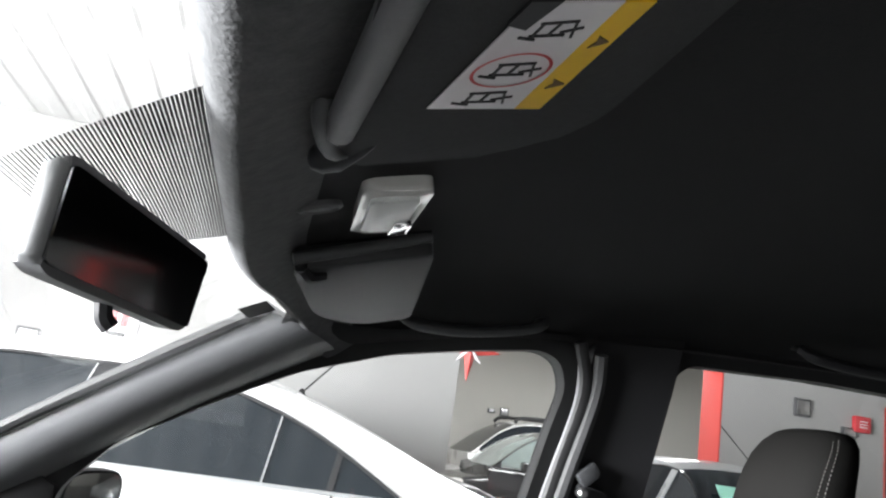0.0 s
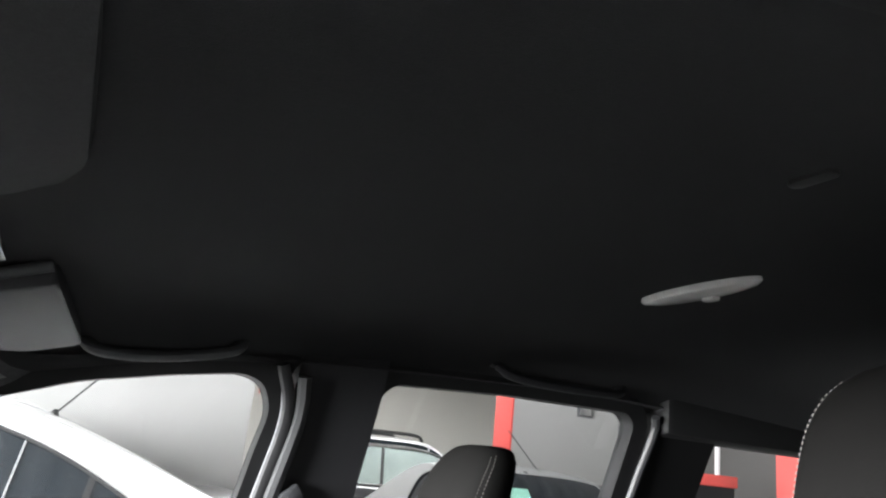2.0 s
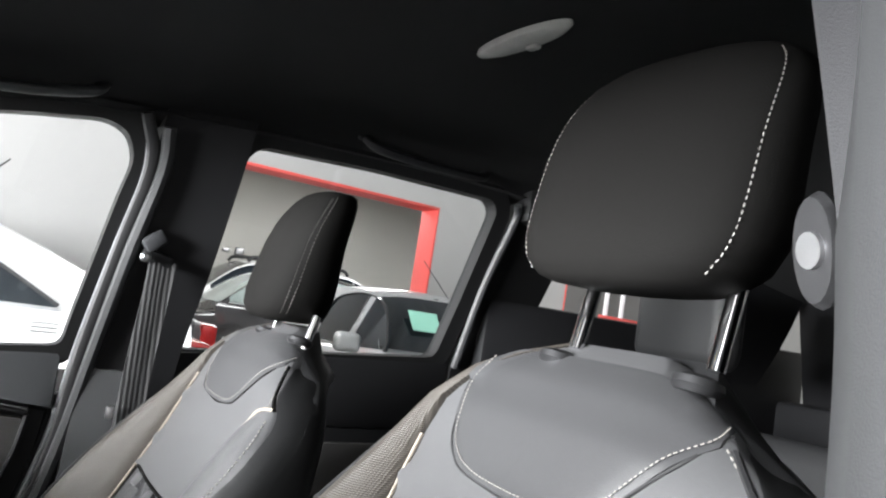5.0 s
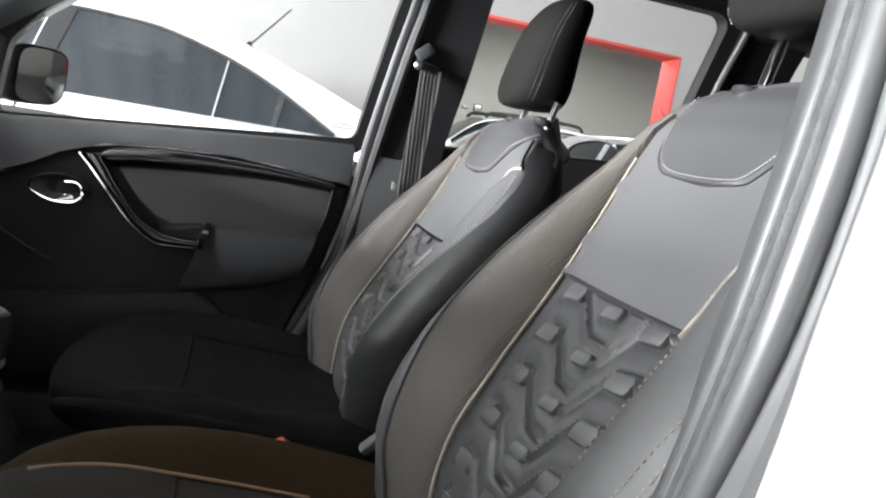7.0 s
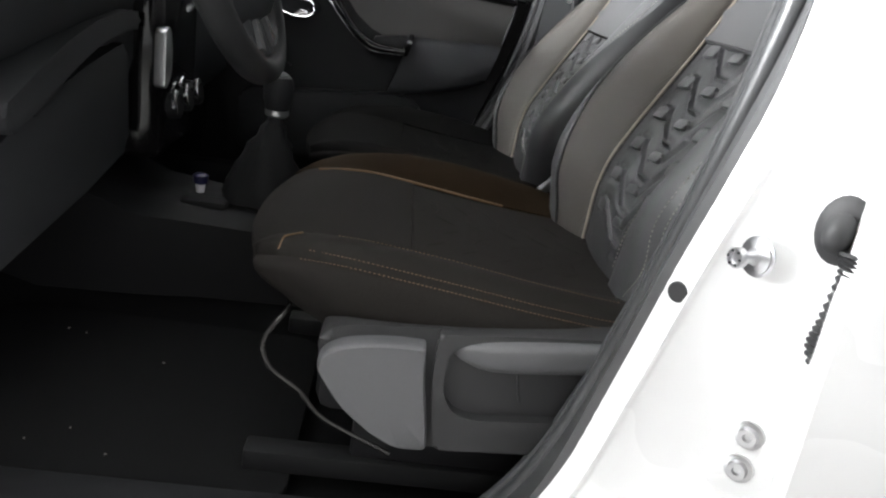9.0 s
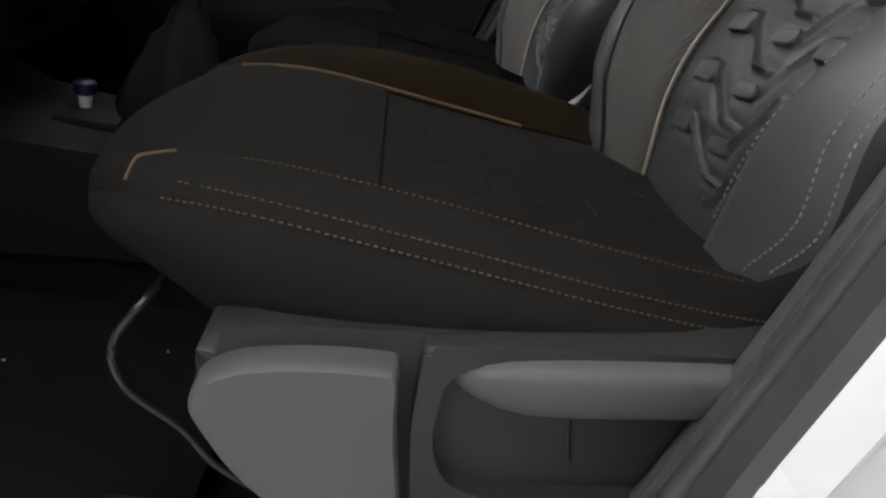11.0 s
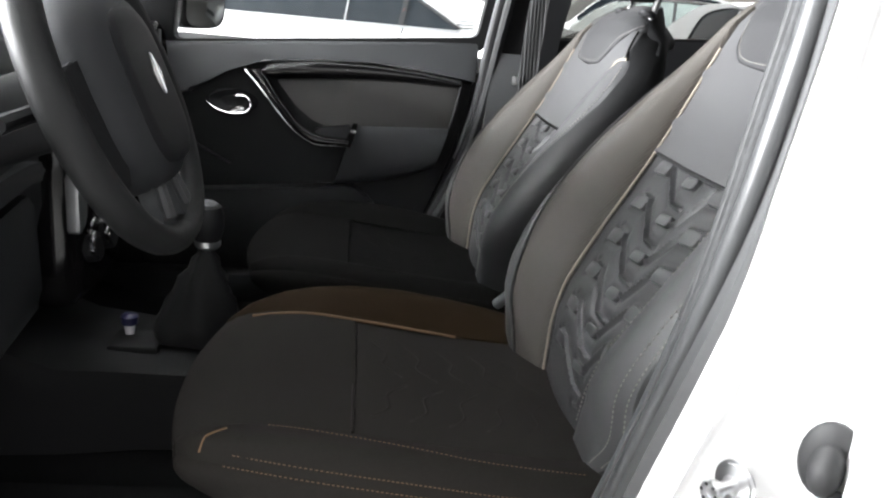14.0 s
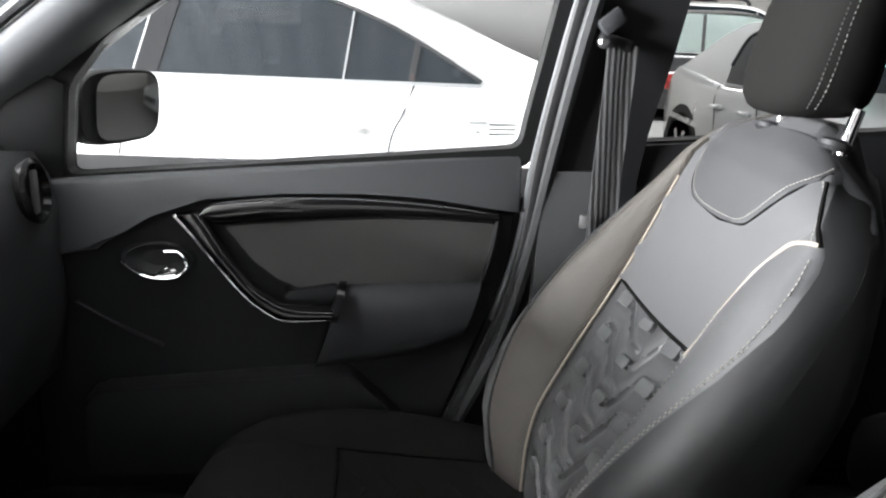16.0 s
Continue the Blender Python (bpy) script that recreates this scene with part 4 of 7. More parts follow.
hose = smooth_path([on_pillar((0.062, -0.832, 0.875), 0.030), on_pillar((0.068, -0.836, 0.855), 0.024), on_pillar((0.067, -0.834, 0.814), 0.016), on_pillar((0.064, -0.832, 0.785), 0.013), on_pillar((0.074, -0.842, 0.752), 0.011)], 10)
secs = []
for i, q in enumerate(hose):
    r = (0.0108 if i % 2 else 0.008) * (0.85 + 0.5 * math.sin(math.pi * i / len(hose)))
    secs.append([q + FT * (r * math.cos(a)) + FN * (r * math.sin(a)) for a in lin(0, 2 * math.pi, 12)[:-1]])
part("corrugated_hose", loft(secs, bm=bm), RUBBER, shell, "black corrugated wiring hose")
hinge = part("door_hinge", prism(rounded([(-0.03, -0.045), (0.045, -0.05), (0.05, 0.03), (0.02, 0.048), (-0.03, 0.045)], 0.012), lambda u, v, w: on_pillar((0.040, -0.812, 0.673)) + FT * u + Vector((0, 0, v)) + FN * w, 0.0, 0.010, 0.003), WHITE_PAINT, shell, "white painted rear door hinge")
for dz in (0.017, -0.017):
    part("hinge_bolt", lathe([(0.013, 0), (0.013, 0.003), (0.009, 0.004), (0.008, 0.009), (0.004, 0.009), (0.003, 0.006)], 6 * 3, face_matrix(on_pillar((0.040, -0.812, 0.673 + dz), 0.010))), STEEL, hinge)
# closed rear door beside the pillar, sill and floor
rear_left = thing("rear_door", "closed white rear door beside the open driver's doorway", "car door", (0, 0, 0))
secs = []
for z in lin(0.34, 1.08, 12):
    y = -0.872 + 0.03 * ((z - 0.75) / 0.4) ** 2
    x0 = interp(z, [0.34, 0.64, 0.81, 0.95, 1.08], [0.03, 0.044, 0.038, 0.046, 0.06])
    secs.append([Vector((x0, y + 0.012, z)), Vector((x0 + 0.006, y, z)), Vector((0.5, y - 0.01, z)), Vector((1.0, y, z)), Vector((1.0, y + 0.10, z)), Vector((x0 + 0.02, y + 0.05, z))])
part("outer_panel", loft(secs), WHITE_PAINT, rear_left)
part("inner_trim", box(0.62, -0.725, 0.75, 0.76, 0.06, 0.72, 0.012), PLASTIC_DARK, rear_left, "black inner door trim")
part("trim_cap", box(0.62, -0.745, 1.10, 0.80, 0.10, 0.05, 0.015), PLASTIC_DARK, rear_left)
part("window_frame", upright([(0.08, -0.86, 1.08), (0.085, -0.79, 1.3), (0.10, -0.72, 1.48)], 0.03, 0.03), RUBBER, rear_left)
part("side_pane", prism([(0.11, 1.08), (1.0, 1.08), (0.85, 1.47), (0.12, 1.47)], lambda u, v, w: Vector((u, -0.85 + (v - 1.08) * 0.35 + w, v)), 0, 0.004), DARK_GLASS, rear_left)
part("sill", loft([[Vector((x, -0.80, 0.30)), Vector((x, -0.86, 0.36)), Vector((x, -0.82, 0.40)), Vector((x, -0.70, 0.41)), Vector((x, -0.64, 0.40)), Vector((x, -0.64, 0.28))] for x in lin(-1.3, 1.9, 8)]), WHITE_PAINT, shell, "white painted door sill")
part("sill_cover", box(-0.42, -0.66, 0.415, 0.72, 0.075, 0.02, 0.006), PLASTIC_DARK, shell, "black sill cover")
part("cabin_floor", sheet(lambda x, y: (x, y, interp(x, [-1.3, -1.0, -0.8, 2.0], [0.62, 0.44, 0.375, 0.36]) + 0.06 * math.exp(-(y / 0.13) ** 2)), lin(-1.3, 1.95, 20), lin(-0.66, 0.7, 20), thick=(0, 0, -0.04)), CARPET, shell, "black carpeted cabin floor")
part("kick_panel", box(-1.06, 0.735, 0.72, 0.5, 0.06, 0.72, 0.01), CARPET, shell)
part("pillar_foot", prism([(-0.32, 0.36), (0.14, 0.36), (0.14, 0.98), (0.0, 1.0), (-0.03, 0.80), (-0.09, 0.62), (-0.2, 0.47)], lambda u, v, w: Vector((u, w, v)), 0.728, 0.775, 0.004), PLASTIC_DARK, shell)
part("floor_side", box(0.3, 0.70, 0.38, 3.0, 0.06, 0.14, 0.01), PLASTIC_DARK, shell)
part("bulkhead", box(-1.33, 0, 0.75, 0.06, 1.45, 0.8), CARPET, shell)
part("front_quarter", box(-1.15, -0.78, 0.66, 0.5, 0.10, 0.72, 0.02), WHITE_PAINT, shell)
mat_ob = thing("floor_mat", "black textured driver's floor mat", "floor mat", (-0.62, -0.40, 0.40))
part("mat_sheet", prism(rounded([(-0.27, -0.22), (0.24, -0.24), (0.24, 0.2), (-0.27, 0.2)], 0.05), lambda u, v, w: Vector((u, v, w - 0.02 * min(0, u) * 1.0)), 0.0, 0.012, 0.004), CARPET, mat_ob)
# front and rear of the body
secs = []
for x, hw, zt, zb in ((-2.30, 0.55, 0.72, 0.42), (-2.26, 0.70, 0.82, 0.30), (-2.1, 0.80, 0.92, 0.26), (-1.8, 0.85, 1.0, 0.30), (-1.5, 0.86, 1.035, 0.32), (-1.22, 0.86, 1.05, 0.34)):
    secs.append([Vector((x, s * w, z)) for s, w, z in ((1, hw * 0.9, zb), (1, hw, zb + 0.12), (1, hw, zt - 0.14), (1, hw * 0.92, zt - 0.03), (1, hw * 0.5, zt), (-1, hw * 0.5, zt), (-1, hw * 0.92, zt - 0.03), (-1, hw, zt - 0.14), (-1, hw, zb + 0.12), (-1, hw * 0.9, zb))])
part("front_body", loft(secs), WHITE_PAINT, shell, "white bonnet and wings", angle=50)
secs = []
for x, hw, zt in ((1.0, 0.86, 1.12), (1.5, 0.85, 1.12), (1.95, 0.80, 1.10), (2.06, 0.74, 1.05), (2.10, 0.66, 0.95)):
    secs.append([Vector((x, s * w, z)) for s, w, z in ((1, hw * 0.92, 0.34), (1, hw, 0.5), (1, hw, zt - 0.1), (1, hw * 0.95, zt), (1, hw * 0.86, zt), (1, hw * 0.84, 0.5), (-1, hw * 0.84, 0.5), (-1, hw * 0.86, zt), (-1, hw * 0.95, zt), (-1, hw, zt - 0.1), (-1, hw, 0.5), (-1, hw * 0.92, 0.34))])
part("rear_body", loft(secs), WHITE_PAINT, shell, "white rear quarters", angle=50)
part("tailgate", box(2.04, 0, 1.28, 0.08, 1.25, 0.46, 0.03, 3, Euler((0, radians(-14), 0)).to_matrix().to_4x4()), WHITE_PAINT, shell)
part("tailgate_lining", box(1.975, 0, 1.28, 0.04, 1.24, 0.46, 0.012, 2, Euler((0, radians(-14), 0)).to_matrix().to_4x4()), PLASTIC_DARK, shell, "black tailgate lining")
for wx in (-1.72, 1.35):
    for s in (-1, 1):
        m = Matrix.Translation((wx, s * 0.78, 0.34)) @ Euler((radians(90), 0, 0)).to_matrix().to_4x4()
        tyre = part("wheel", lathe([(0.21, -0.10), (0.32, -0.105), (0.34, -0.06), (0.34, 0.06), (0.32, 0.105), (0.21, 0.10)], 32, m), TYRE, shell, "black tyre")
        rim_bm = lathe([(0.02, 0.0), (0.06, 0.01), (0.06, 0.03), (0.02, 0.035)], 14, m @ Matrix.Translation((0, 0, s * -0.08)))
        for k in range(5):
            a = k * 2 * math.pi / 5
            box(0, 0, 0, 0.17, 0.05, 0.02, 0.004, 1, m @ Matrix.Translation((0.13 * math.cos(a), 0.13 * math.sin(a), s * -0.085)) @ Euler((0, 0, a)).to_matrix().to_4x4(), rim_bm)
        part("rim", rim_bm, SATIN, tyre)

# ---- passenger door ----


def trim_panel(poly, y0, y1, bevel=0.004, r=0.0, dy=None):
    q = rounded(poly, r) if r else poly
    return prism(q, lambda u, v, w: Vector((u, w + (dy(u, v) if dy else 0), v)), y1, y0, bevel)


def ribbon(top, bottom, ys, bulge, steps=5):
    """A rounded strip between two curves in x and z; ys its depth along them, bulge towards the cabin."""
    a = smooth_path([(u, y, v) for (u, v), y in zip(top, ys)], steps)
    b = smooth_path([(u, y, v) for (u, v), y in zip(bottom, ys)], steps)
    secs = []
    for p, r in zip(a, b):
        front = [p.lerp(r, 0.5 - 0.5 * math.cos(t)) + Vector((0, -bulge * math.sin(t) ** 0.8, 0)) for t in lin(0, math.pi, 8)]
        secs.append(front + [r + Vector((0, 0.02, 0)), p + Vector((0, 0.02, 0))])
    return loft(secs)


def door_common(door, win, x0, x1):
    f = part("window_frame", ring_panel(win, 0.0, 0.036, -0.012, 0.03), RUBBER_BLACK, door, "black rubber window surround")
    p = part("window_pane", pane(win), GLASS, door)
    p.visible_shadow = False
    part("outer_skin", sheet(lambda u, z: (u, 0.86 - 0.05 * ((z - 0.8) / 0.4) ** 2, z), lin(x0, x1, 4), lin(0.34, 1.03, 8), thick=(0, 0.01, 0)), WHITE_PAINT, door)


pdoor = thing("front_door", "closed passenger door with charcoal trim, cloth insert and silver pull handle", "car door")
door_common(pdoor, FRONT_WIN, -0.95, 0.04)
top = [(-0.76, 1.012), (0.004, 1.078), (0.003, 0.978), (-0.035, 0.984), (-0.159, 1.0), (-0.259, 1.004), (-0.388, 1.001), (-0.515, 0.989), (-0.603, 0.968), (-0.653, 0.938), (-0.69, 0.90), (-0.80, 0.88)]
part("upper_trim", trim_panel(top, 0.697, 0.78, 0.010, dy=lambda u, v: 0.026 * max(0, (v - 0.98) / 0.1)), PLASTIC, pdoor, "soft charcoal upper door trim")
lower = [(-0.84, 0.93), (-0.70, 0.89), (-0.655, 0.935), (-0.60, 0.965), (-0.50, 0.985), (-0.26, 1.0), (-0.0, 0.975), (-0.012, 0.90), (-0.045, 0.78), (-0.12, 0.58), (-0.2, 0.40), (-0.84, 0.40)]
part("lower_trim", trim_panel(lower, 0.716, 0.79, 0.006), PLASTIC_BLACK, pdoor, "charcoal lower door trim")
ins = [(-0.485, 0.945), (-0.378, 0.955), (-0.258, 0.962), (-0.150, 0.964), (-0.037, 0.959), (-0.045, 0.905), (-0.057, 0.858), (-0.255, 0.850), (-0.330, 0.842), (-0.362, 0.840), (-0.398, 0.855), (-0.438, 0.886)]
part("cloth_insert", trim_panel(rounded(ins, 0.006), 0.701, 0.73, 0.004), CLOTH, pdoor, "grey-brown cloth insert")
part("gloss_strip", ribbon([(-0.523, 0.968), (-0.503, 0.983), (-0.44, 0.9925), (-0.377, 0.997), (-0.29, 0.9985), (-0.208, 0.996), (-0.12, 0.9895), (-0.034, 0.979)],
                           [(-0.517, 0.960), (-0.492, 0.946), (-0.44, 0.951), (-0.377, 0.956), (-0.29, 0.962), (-0.208, 0.966), (-0.12, 0.966), (-0.034, 0.963)], [0.704] * 8, 0.014), GLOSS, pdoor, "gloss black trim strip")
part("insert_rim", tube([(-0.034, 0.700, 0.966), (-0.041, 0.700, 0.915), (-0.054, 0.700, 0.860)], 0.005, 6), PLASTIC_DARK, pdoor)
# pull handle: gloss strut with a silver edge
PULL_Y = [0.690, 0.680, 0.668, 0.655, 0.648, 0.645, 0.648]
PULL_L = [(-0.559, 0.964), (-0.531, 0.937), (-0.505, 0.909), (-0.449, 0.845), (-0.409, 0.815), (-0.379, 0.804), (-0.306, 0.805)]
PULL_R = [(-0.523, 0.97), (-0.504, 0.947), (-0.478, 0.912), (-0.438, 0.862), (-0.409, 0.84), (-0.37, 0.824), (-0.303, 0.82)]
part("pull_strut", ribbon(PULL_L, PULL_R, PULL_Y, 0.012), GLOSS, pdoor, "gloss black pull handle")
part("pull_edge", tube([(u, y - 0.003, v) for (u, v), y in zip(PULL_L, PULL_Y)], 0.0036, 8, taper=lambda t: 1.0 if t < 0.3 else max(0.45, 1.0 - 2.5 * (t - 0.3))), CHROME, pdoor, "bright silver handle edge")
part("pull_foot", loft([[Vector((u - 0.012 * k, y, v)), Vector((u + 0.006, y, v)), Vector((u + 0.006, 0.715, v + 0.004)), Vector((u - 0.012 * k, 0.715, v + 0.004))] for u, y, v, k in ((-0.303, 0.640, 0.803, 1.0), (-0.298, 0.648, 0.818, 1.0), (-0.293, 0.665, 0.836, 0.7), (-0.290, 0.690, 0.852, 0.5))]), GLOSS, pdoor, "gloss black handle foot")
part("pull_pocket", trim_panel(rounded([(-0.39, 0.835), (-0.30, 0.852), (-0.295, 0.82), (-0.31, 0.805), (-0.38, 0.805)], 0.01), 0.690, 0.72, 0.006), PLASTIC_DARK, pdoor)
part("armrest", ribbon([(-0.288, 0.850), (-0.22, 0.853), (-0.14, 0.857), (-0.055, 0.857)], [(-0.34, 0.690), (-0.25, 0.705), (-0.16, 0.725), (-0.085, 0.755)], [0.714, 0.712, 0.710, 0.712], 0.030), PLASTIC_MID, pdoor, "charcoal armrest shelf")
# inner handle in its recess
part("handle_recess", lathe([(0.058, 0.0), (0.062, 0.004), (0.055, 0.010), (0.045, 0.004), (0.001, -0.006)], 28, Matrix.Translation((-0.592, 0.713, 0.885)) @ Euler((radians(90), 0, 0)).to_matrix().to_4x4() @ Matrix.Diagonal((1.0, 0.48, 1, 1))), PLASTIC_DARK, pdoor)
hd = part("door_handle", tube([(-0.653, 0.704, 0.880), (-0.636, 0.697, 0.870), (-0.618, 0.691, 0.863), (-0.593, 0.687, 0.858), (-0.563, 0.687, 0.860), (-0.548, 0.690, 0.872), (-0.546, 0.694, 0.884), (-0.551, 0.697, 0.894), (-0.562, 0.700, 0.900), (-0.582, 0.703, 0.899)], 0.0042, 8, r2=0.003, taper=lambda t: min(1.0, 0.35 + 2.2 * t)), CHROME, pdoor, "chrome inner door handle")
part("handle_paddle", prism(rounded([(-0.598, 0.861), (-0.562, 0.860), (-0.561, 0.874), (-0.578, 0.876)], 0.004), lambda u, v, w: Vector((u, w, v)), 0.689, 0.70, 0.002), CHROME, hd)
part("speaker_rim", tube([(-0.733, 0.714, 0.805), (-0.665, 0.713, 0.764), (-0.596, 0.713, 0.728)], 0.004, 6), PLASTIC_DARK, pdoor)
part("door_pocket", trim_panel(rounded([(-0.72, 0.66), (-0.28, 0.70), (-0.16, 0.58), (-0.2, 0.5), (-0.72, 0.5)], 0.03), 0.67, 0.72, 0.01), PLASTIC_BLACK, pdoor, "black door pocket")
part("sail_panel", prism([(-0.90, 1.01), (-0.735, 1.015), (-0.712, 1.165), (-0.76, 1.19)], lambda u, v, w: Vector((u, side_y(v) + w, v)), -0.02, 0.03, 0.004), PLASTIC_BLACK, pdoor, "black mirror corner panel")
MW, MN = Vector((0.47, 0.883, 0)), Vector((0.883, -0.47, 0))
MC = Vector((-0.712, 0.945, 1.103))


def on_wing(u, v, w):
    return MC + MW * u + Vector((0.06 * v, 0, v)) + MN * w


def squircle(a, b, n=32):
    return [(a * math.copysign(abs(math.cos(t)) ** 0.5, math.cos(t)), b * math.copysign(abs(math.sin(t)) ** 0.5, math.sin(t))) for t in lin(0, 2 * math.pi, n)[:-1]]


mirror = part("wing_mirror", loft([[on_wing(u * k, v * k, w) for u, v in squircle(0.098, 0.068)] for k, w in ((0.5, -0.11), (0.78, -0.095), (0.94, -0.06), (1.0, -0.02), (0.99, 0.0), (0.955, 0.004), (0.93, -0.004))]), PLASTIC_DARK, pdoor, "black door mirror housing")
part("mirror_glass", loft([[on_wing(0.014 + u * k * 0.84, v * k, 0.001 + 0.007 * (1 - 0.5 * (u * k / 0.09) ** 2 - 0.5 * (v * k / 0.061) ** 2)) for u, v in squircle(0.090, 0.061)] for k in (1.0, 0.85, 0.7, 0.55, 0.4, 0.25, 0.12, 0.02)]), MIRROR, mirror, "convex mirror glass", angle=80)
part("mirror_arm", loft([[on_wing(u, v * k, w) for v, w in ((-0.062, -0.07), (-0.060, -0.01), (0.055, -0.01), (0.060, -0.07))] for u, k in ((-0.16, 0.80), (-0.12, 0.88), (-0.07, 0.98))]), PLASTIC_DARK, mirror, "black mirror foot")
# sticker on the pane
stk = part("window_sticker", prism([(-0.055, 1.098), (-0.005, 1.100), (-0.005, 1.13), (-0.055, 1.128)], lambda u, v, w: Vector((u, side_y(v) + w, v)), 0.012, 0.013), GLASS, pdoor, "clear sticker with small print")
for k in range(3):
    part("print_line", prism([(-0.052, 1.103 + k * 0.008), (-0.01, 1.104 + k * 0.008), (-0.01, 1.106 + k * 0.008), (-0.052, 1.105 + k * 0.008)], lambda u, v, w: Vector((u, side_y(v) + w, v)), 0.010, 0.011), INK, stk, smooth=False)

rdoor = thing("rear_door", "closed dark-trimmed rear passenger door", "car door")
door_common(rdoor, REAR_WIN, 0.1, 0.9)
part("upper_trim", trim_panel([(0.13, 1.095), (0.80, 1.145), (0.80, 0.98), (0.13, 0.97)], 0.705, 0.78, 0.012), PLASTIC_DARK, rdoor, "black upper door trim")
part("lower_trim", trim_panel([(0.13, 0.97), (0.80, 0.98), (0.78, 0.40), (0.13, 0.40)], 0.712, 0.78, 0.006), PLASTIC_DARK, rdoor)
part("cloth_insert", trim_panel(rounded([(0.24, 0.94), (0.74, 0.95), (0.74, 0.84), (0.24, 0.83)], 0.01), 0.703, 0.73, 0.004), CLOTH, rdoor)

# ---- rear bench ----
bench = thing("rear_bench", "dark rear bench seat with separate headrests", "car seat", (0, 0, 0))
part("bench_cushion", box(0.83, 0, 0.60, 0.50, 1.22, 0.16, 0.05, 3), LEATHER_BLACK, bench)
part("bench_back", box(1.12, 0, 0.86, 0.14, 1.24, 0.52, 0.05, 3, Euler((0, radians(18), 0)).to_matrix().to_4x4()), LEATHER_BLACK, bench)
for y in (-0.42, 0.42):
    part("headrest", box(1.235, y, 1.31, 0.09, 0.27, 0.20, 0.04, 4), LEATHER_BLACK, bench, "black rear headrest")

# ---- belt on the passenger centre pillar ----
belt = thing("seat_belt", "black seat belt hanging from its pillar guide", "seat belt", (0, 0, 0))
part("belt_guide", box(0.115, 0.632, 1.262, 0.055, 0.022, 0.024, 0.008, 2, Euler((0, radians(12), 0)).to_matrix().to_4x4()), PLASTIC_DARK, belt, "black belt guide")
part("guide_cover", box(0.105, 0.628, 1.292, 0.028, 0.02, 0.04, 0.006, 2, Euler((0, radians(50), 0)).to_matrix().to_4x4()), PLASTIC_MID, belt)
part("guide_bolt", lathe([(0.009, 0), (0.009, 0.008), (0.005, 0.012)], 12, Matrix.Translation((0.092, 0.618, 1.262)) @ Euler((radians(90), 0, 0)).to_matrix().to_4x4()), STEEL, belt)
part("webbing", loft([[Vector((x - w, y, z)), Vector((x - w * 0.3, y - 0.004, z)), Vector((x + w * 0.3, y + 0.001, z)), Vector((x + w, y - 0.003, z)), Vector((x + w, y + 0.002, z)), Vector((x - w, y + 0.003, z))] for x, y, z, w in
                      ((0.125, 0.625, 1.258, 0.023), (0.122, 0.618, 1.2, 0.022), (0.110, 0.590, 1.08, 0.022), (0.104, 0.570, 0.99, 0.022), (0.100, 0.556, 0.9, 0.022), (0.098, 0.552, 0.7, 0.022), (0.098, 0.56, 0.5, 0.022))]), WEBBING, belt, "ribbed black webbing")
part("belt_stop", box(0.072, 0.560, 1.003, 0.012, 0.01, 0.022, 0.004), STEEL, belt)
for nm, x, y, z, rot in (("seat_buckle", -0.128, -0.032, 0.642, -25),):
    bk = thing(nm, "black belt buckle with a red button", "belt buckle", (x, y, z))
    bk.rotation_euler = (0, radians(rot), 0)
    part("buckle_body", box(0, 0, 0, 0.026, 0.03, 0.075, 0.008), PLASTIC_DARK, bk)
    part("buckle_button", box(0, 0, 0.033, 0.014, 0.022, 0.018, 0.004), RED_BUTTON, bk, "red release button")
    part("buckle_stalk", box(0.0, 0, -0.07, 0.016, 0.022, 0.09, 0.005), PLASTIC_DARK, bk)

# ---- roof fittings ----
# driver's visor, folded up, with a warning label
vis = thing("sun_visor", "dark sun visor folded up with a white and yellow warning label", "sun visor", (-0.3662, -0.3366, 1.4944), "sun visors")
vis.scale = (1.05, 1.05, 1.05)
tilt = 0.30


def on_visor(u, v, w):
    """u towards the rear, v across, w downwards."""
    return Vector((u, v, tilt * u - w))


part("visor_board", prism(rounded([(-0.062, -0.21), (0.07, -0.20), (0.075, 0.10), (0.05, 0.155), (-0.062, 0.16)], [0.02, 0.03, 0.02, 0.03, 0.02]), on_visor, -0.012, 0.010, 0.006), VISOR, vis, "black fabric visor board")
part("visor_rod", tube([(-0.044, -0.20, -0.020), (-0.054, -0.03, -0.024), (-0.062, 0.103, -0.025)], 0.0085, 12), PLASTIC_GREY, vis, "grey visor rod")
clip = part("visor_clip", tube([(-0.072, 0.088, -0.016), (-0.071, 0.094, -0.024), (-0.067, 0.116, -0.026), (-0.062, 0.131, -0.026), (-0.056, 0.142, -0.020)], 0.0062, 12), PLASTIC, vis, "charcoal visor hook")
part("clip_foot", loft([[Vector((x, y + r * math.cos(a), z + r * 0.9 * math.sin(a))) for a in lin(0, 2 * math.pi, 15)[:-1]] for x, y, z, r in ((-0.0745, 0.168, -0.020, 0.003), (-0.072, 0.167, -0.020, 0.0085), (-0.065, 0.163, -0.020, 0.0115), (-0.055, 0.152, -0.020, 0.0115), (-0.045, 0.132, -0.018, 0.0085), (-0.036, 0.112, -0.015, 0.004))]), PLASTIC_MID, clip)


def on_label(a, b, w):
    """a across the label's white field and stripe (1 is their border), b along it."""
    return on_visor(-0.0255 + 0.0169 * (1 - b) + a * (0.0435 - 0.0094 * (1 - b)), 0.067 - 0.099 * (1 - b) + 0.006 * a * b, w)


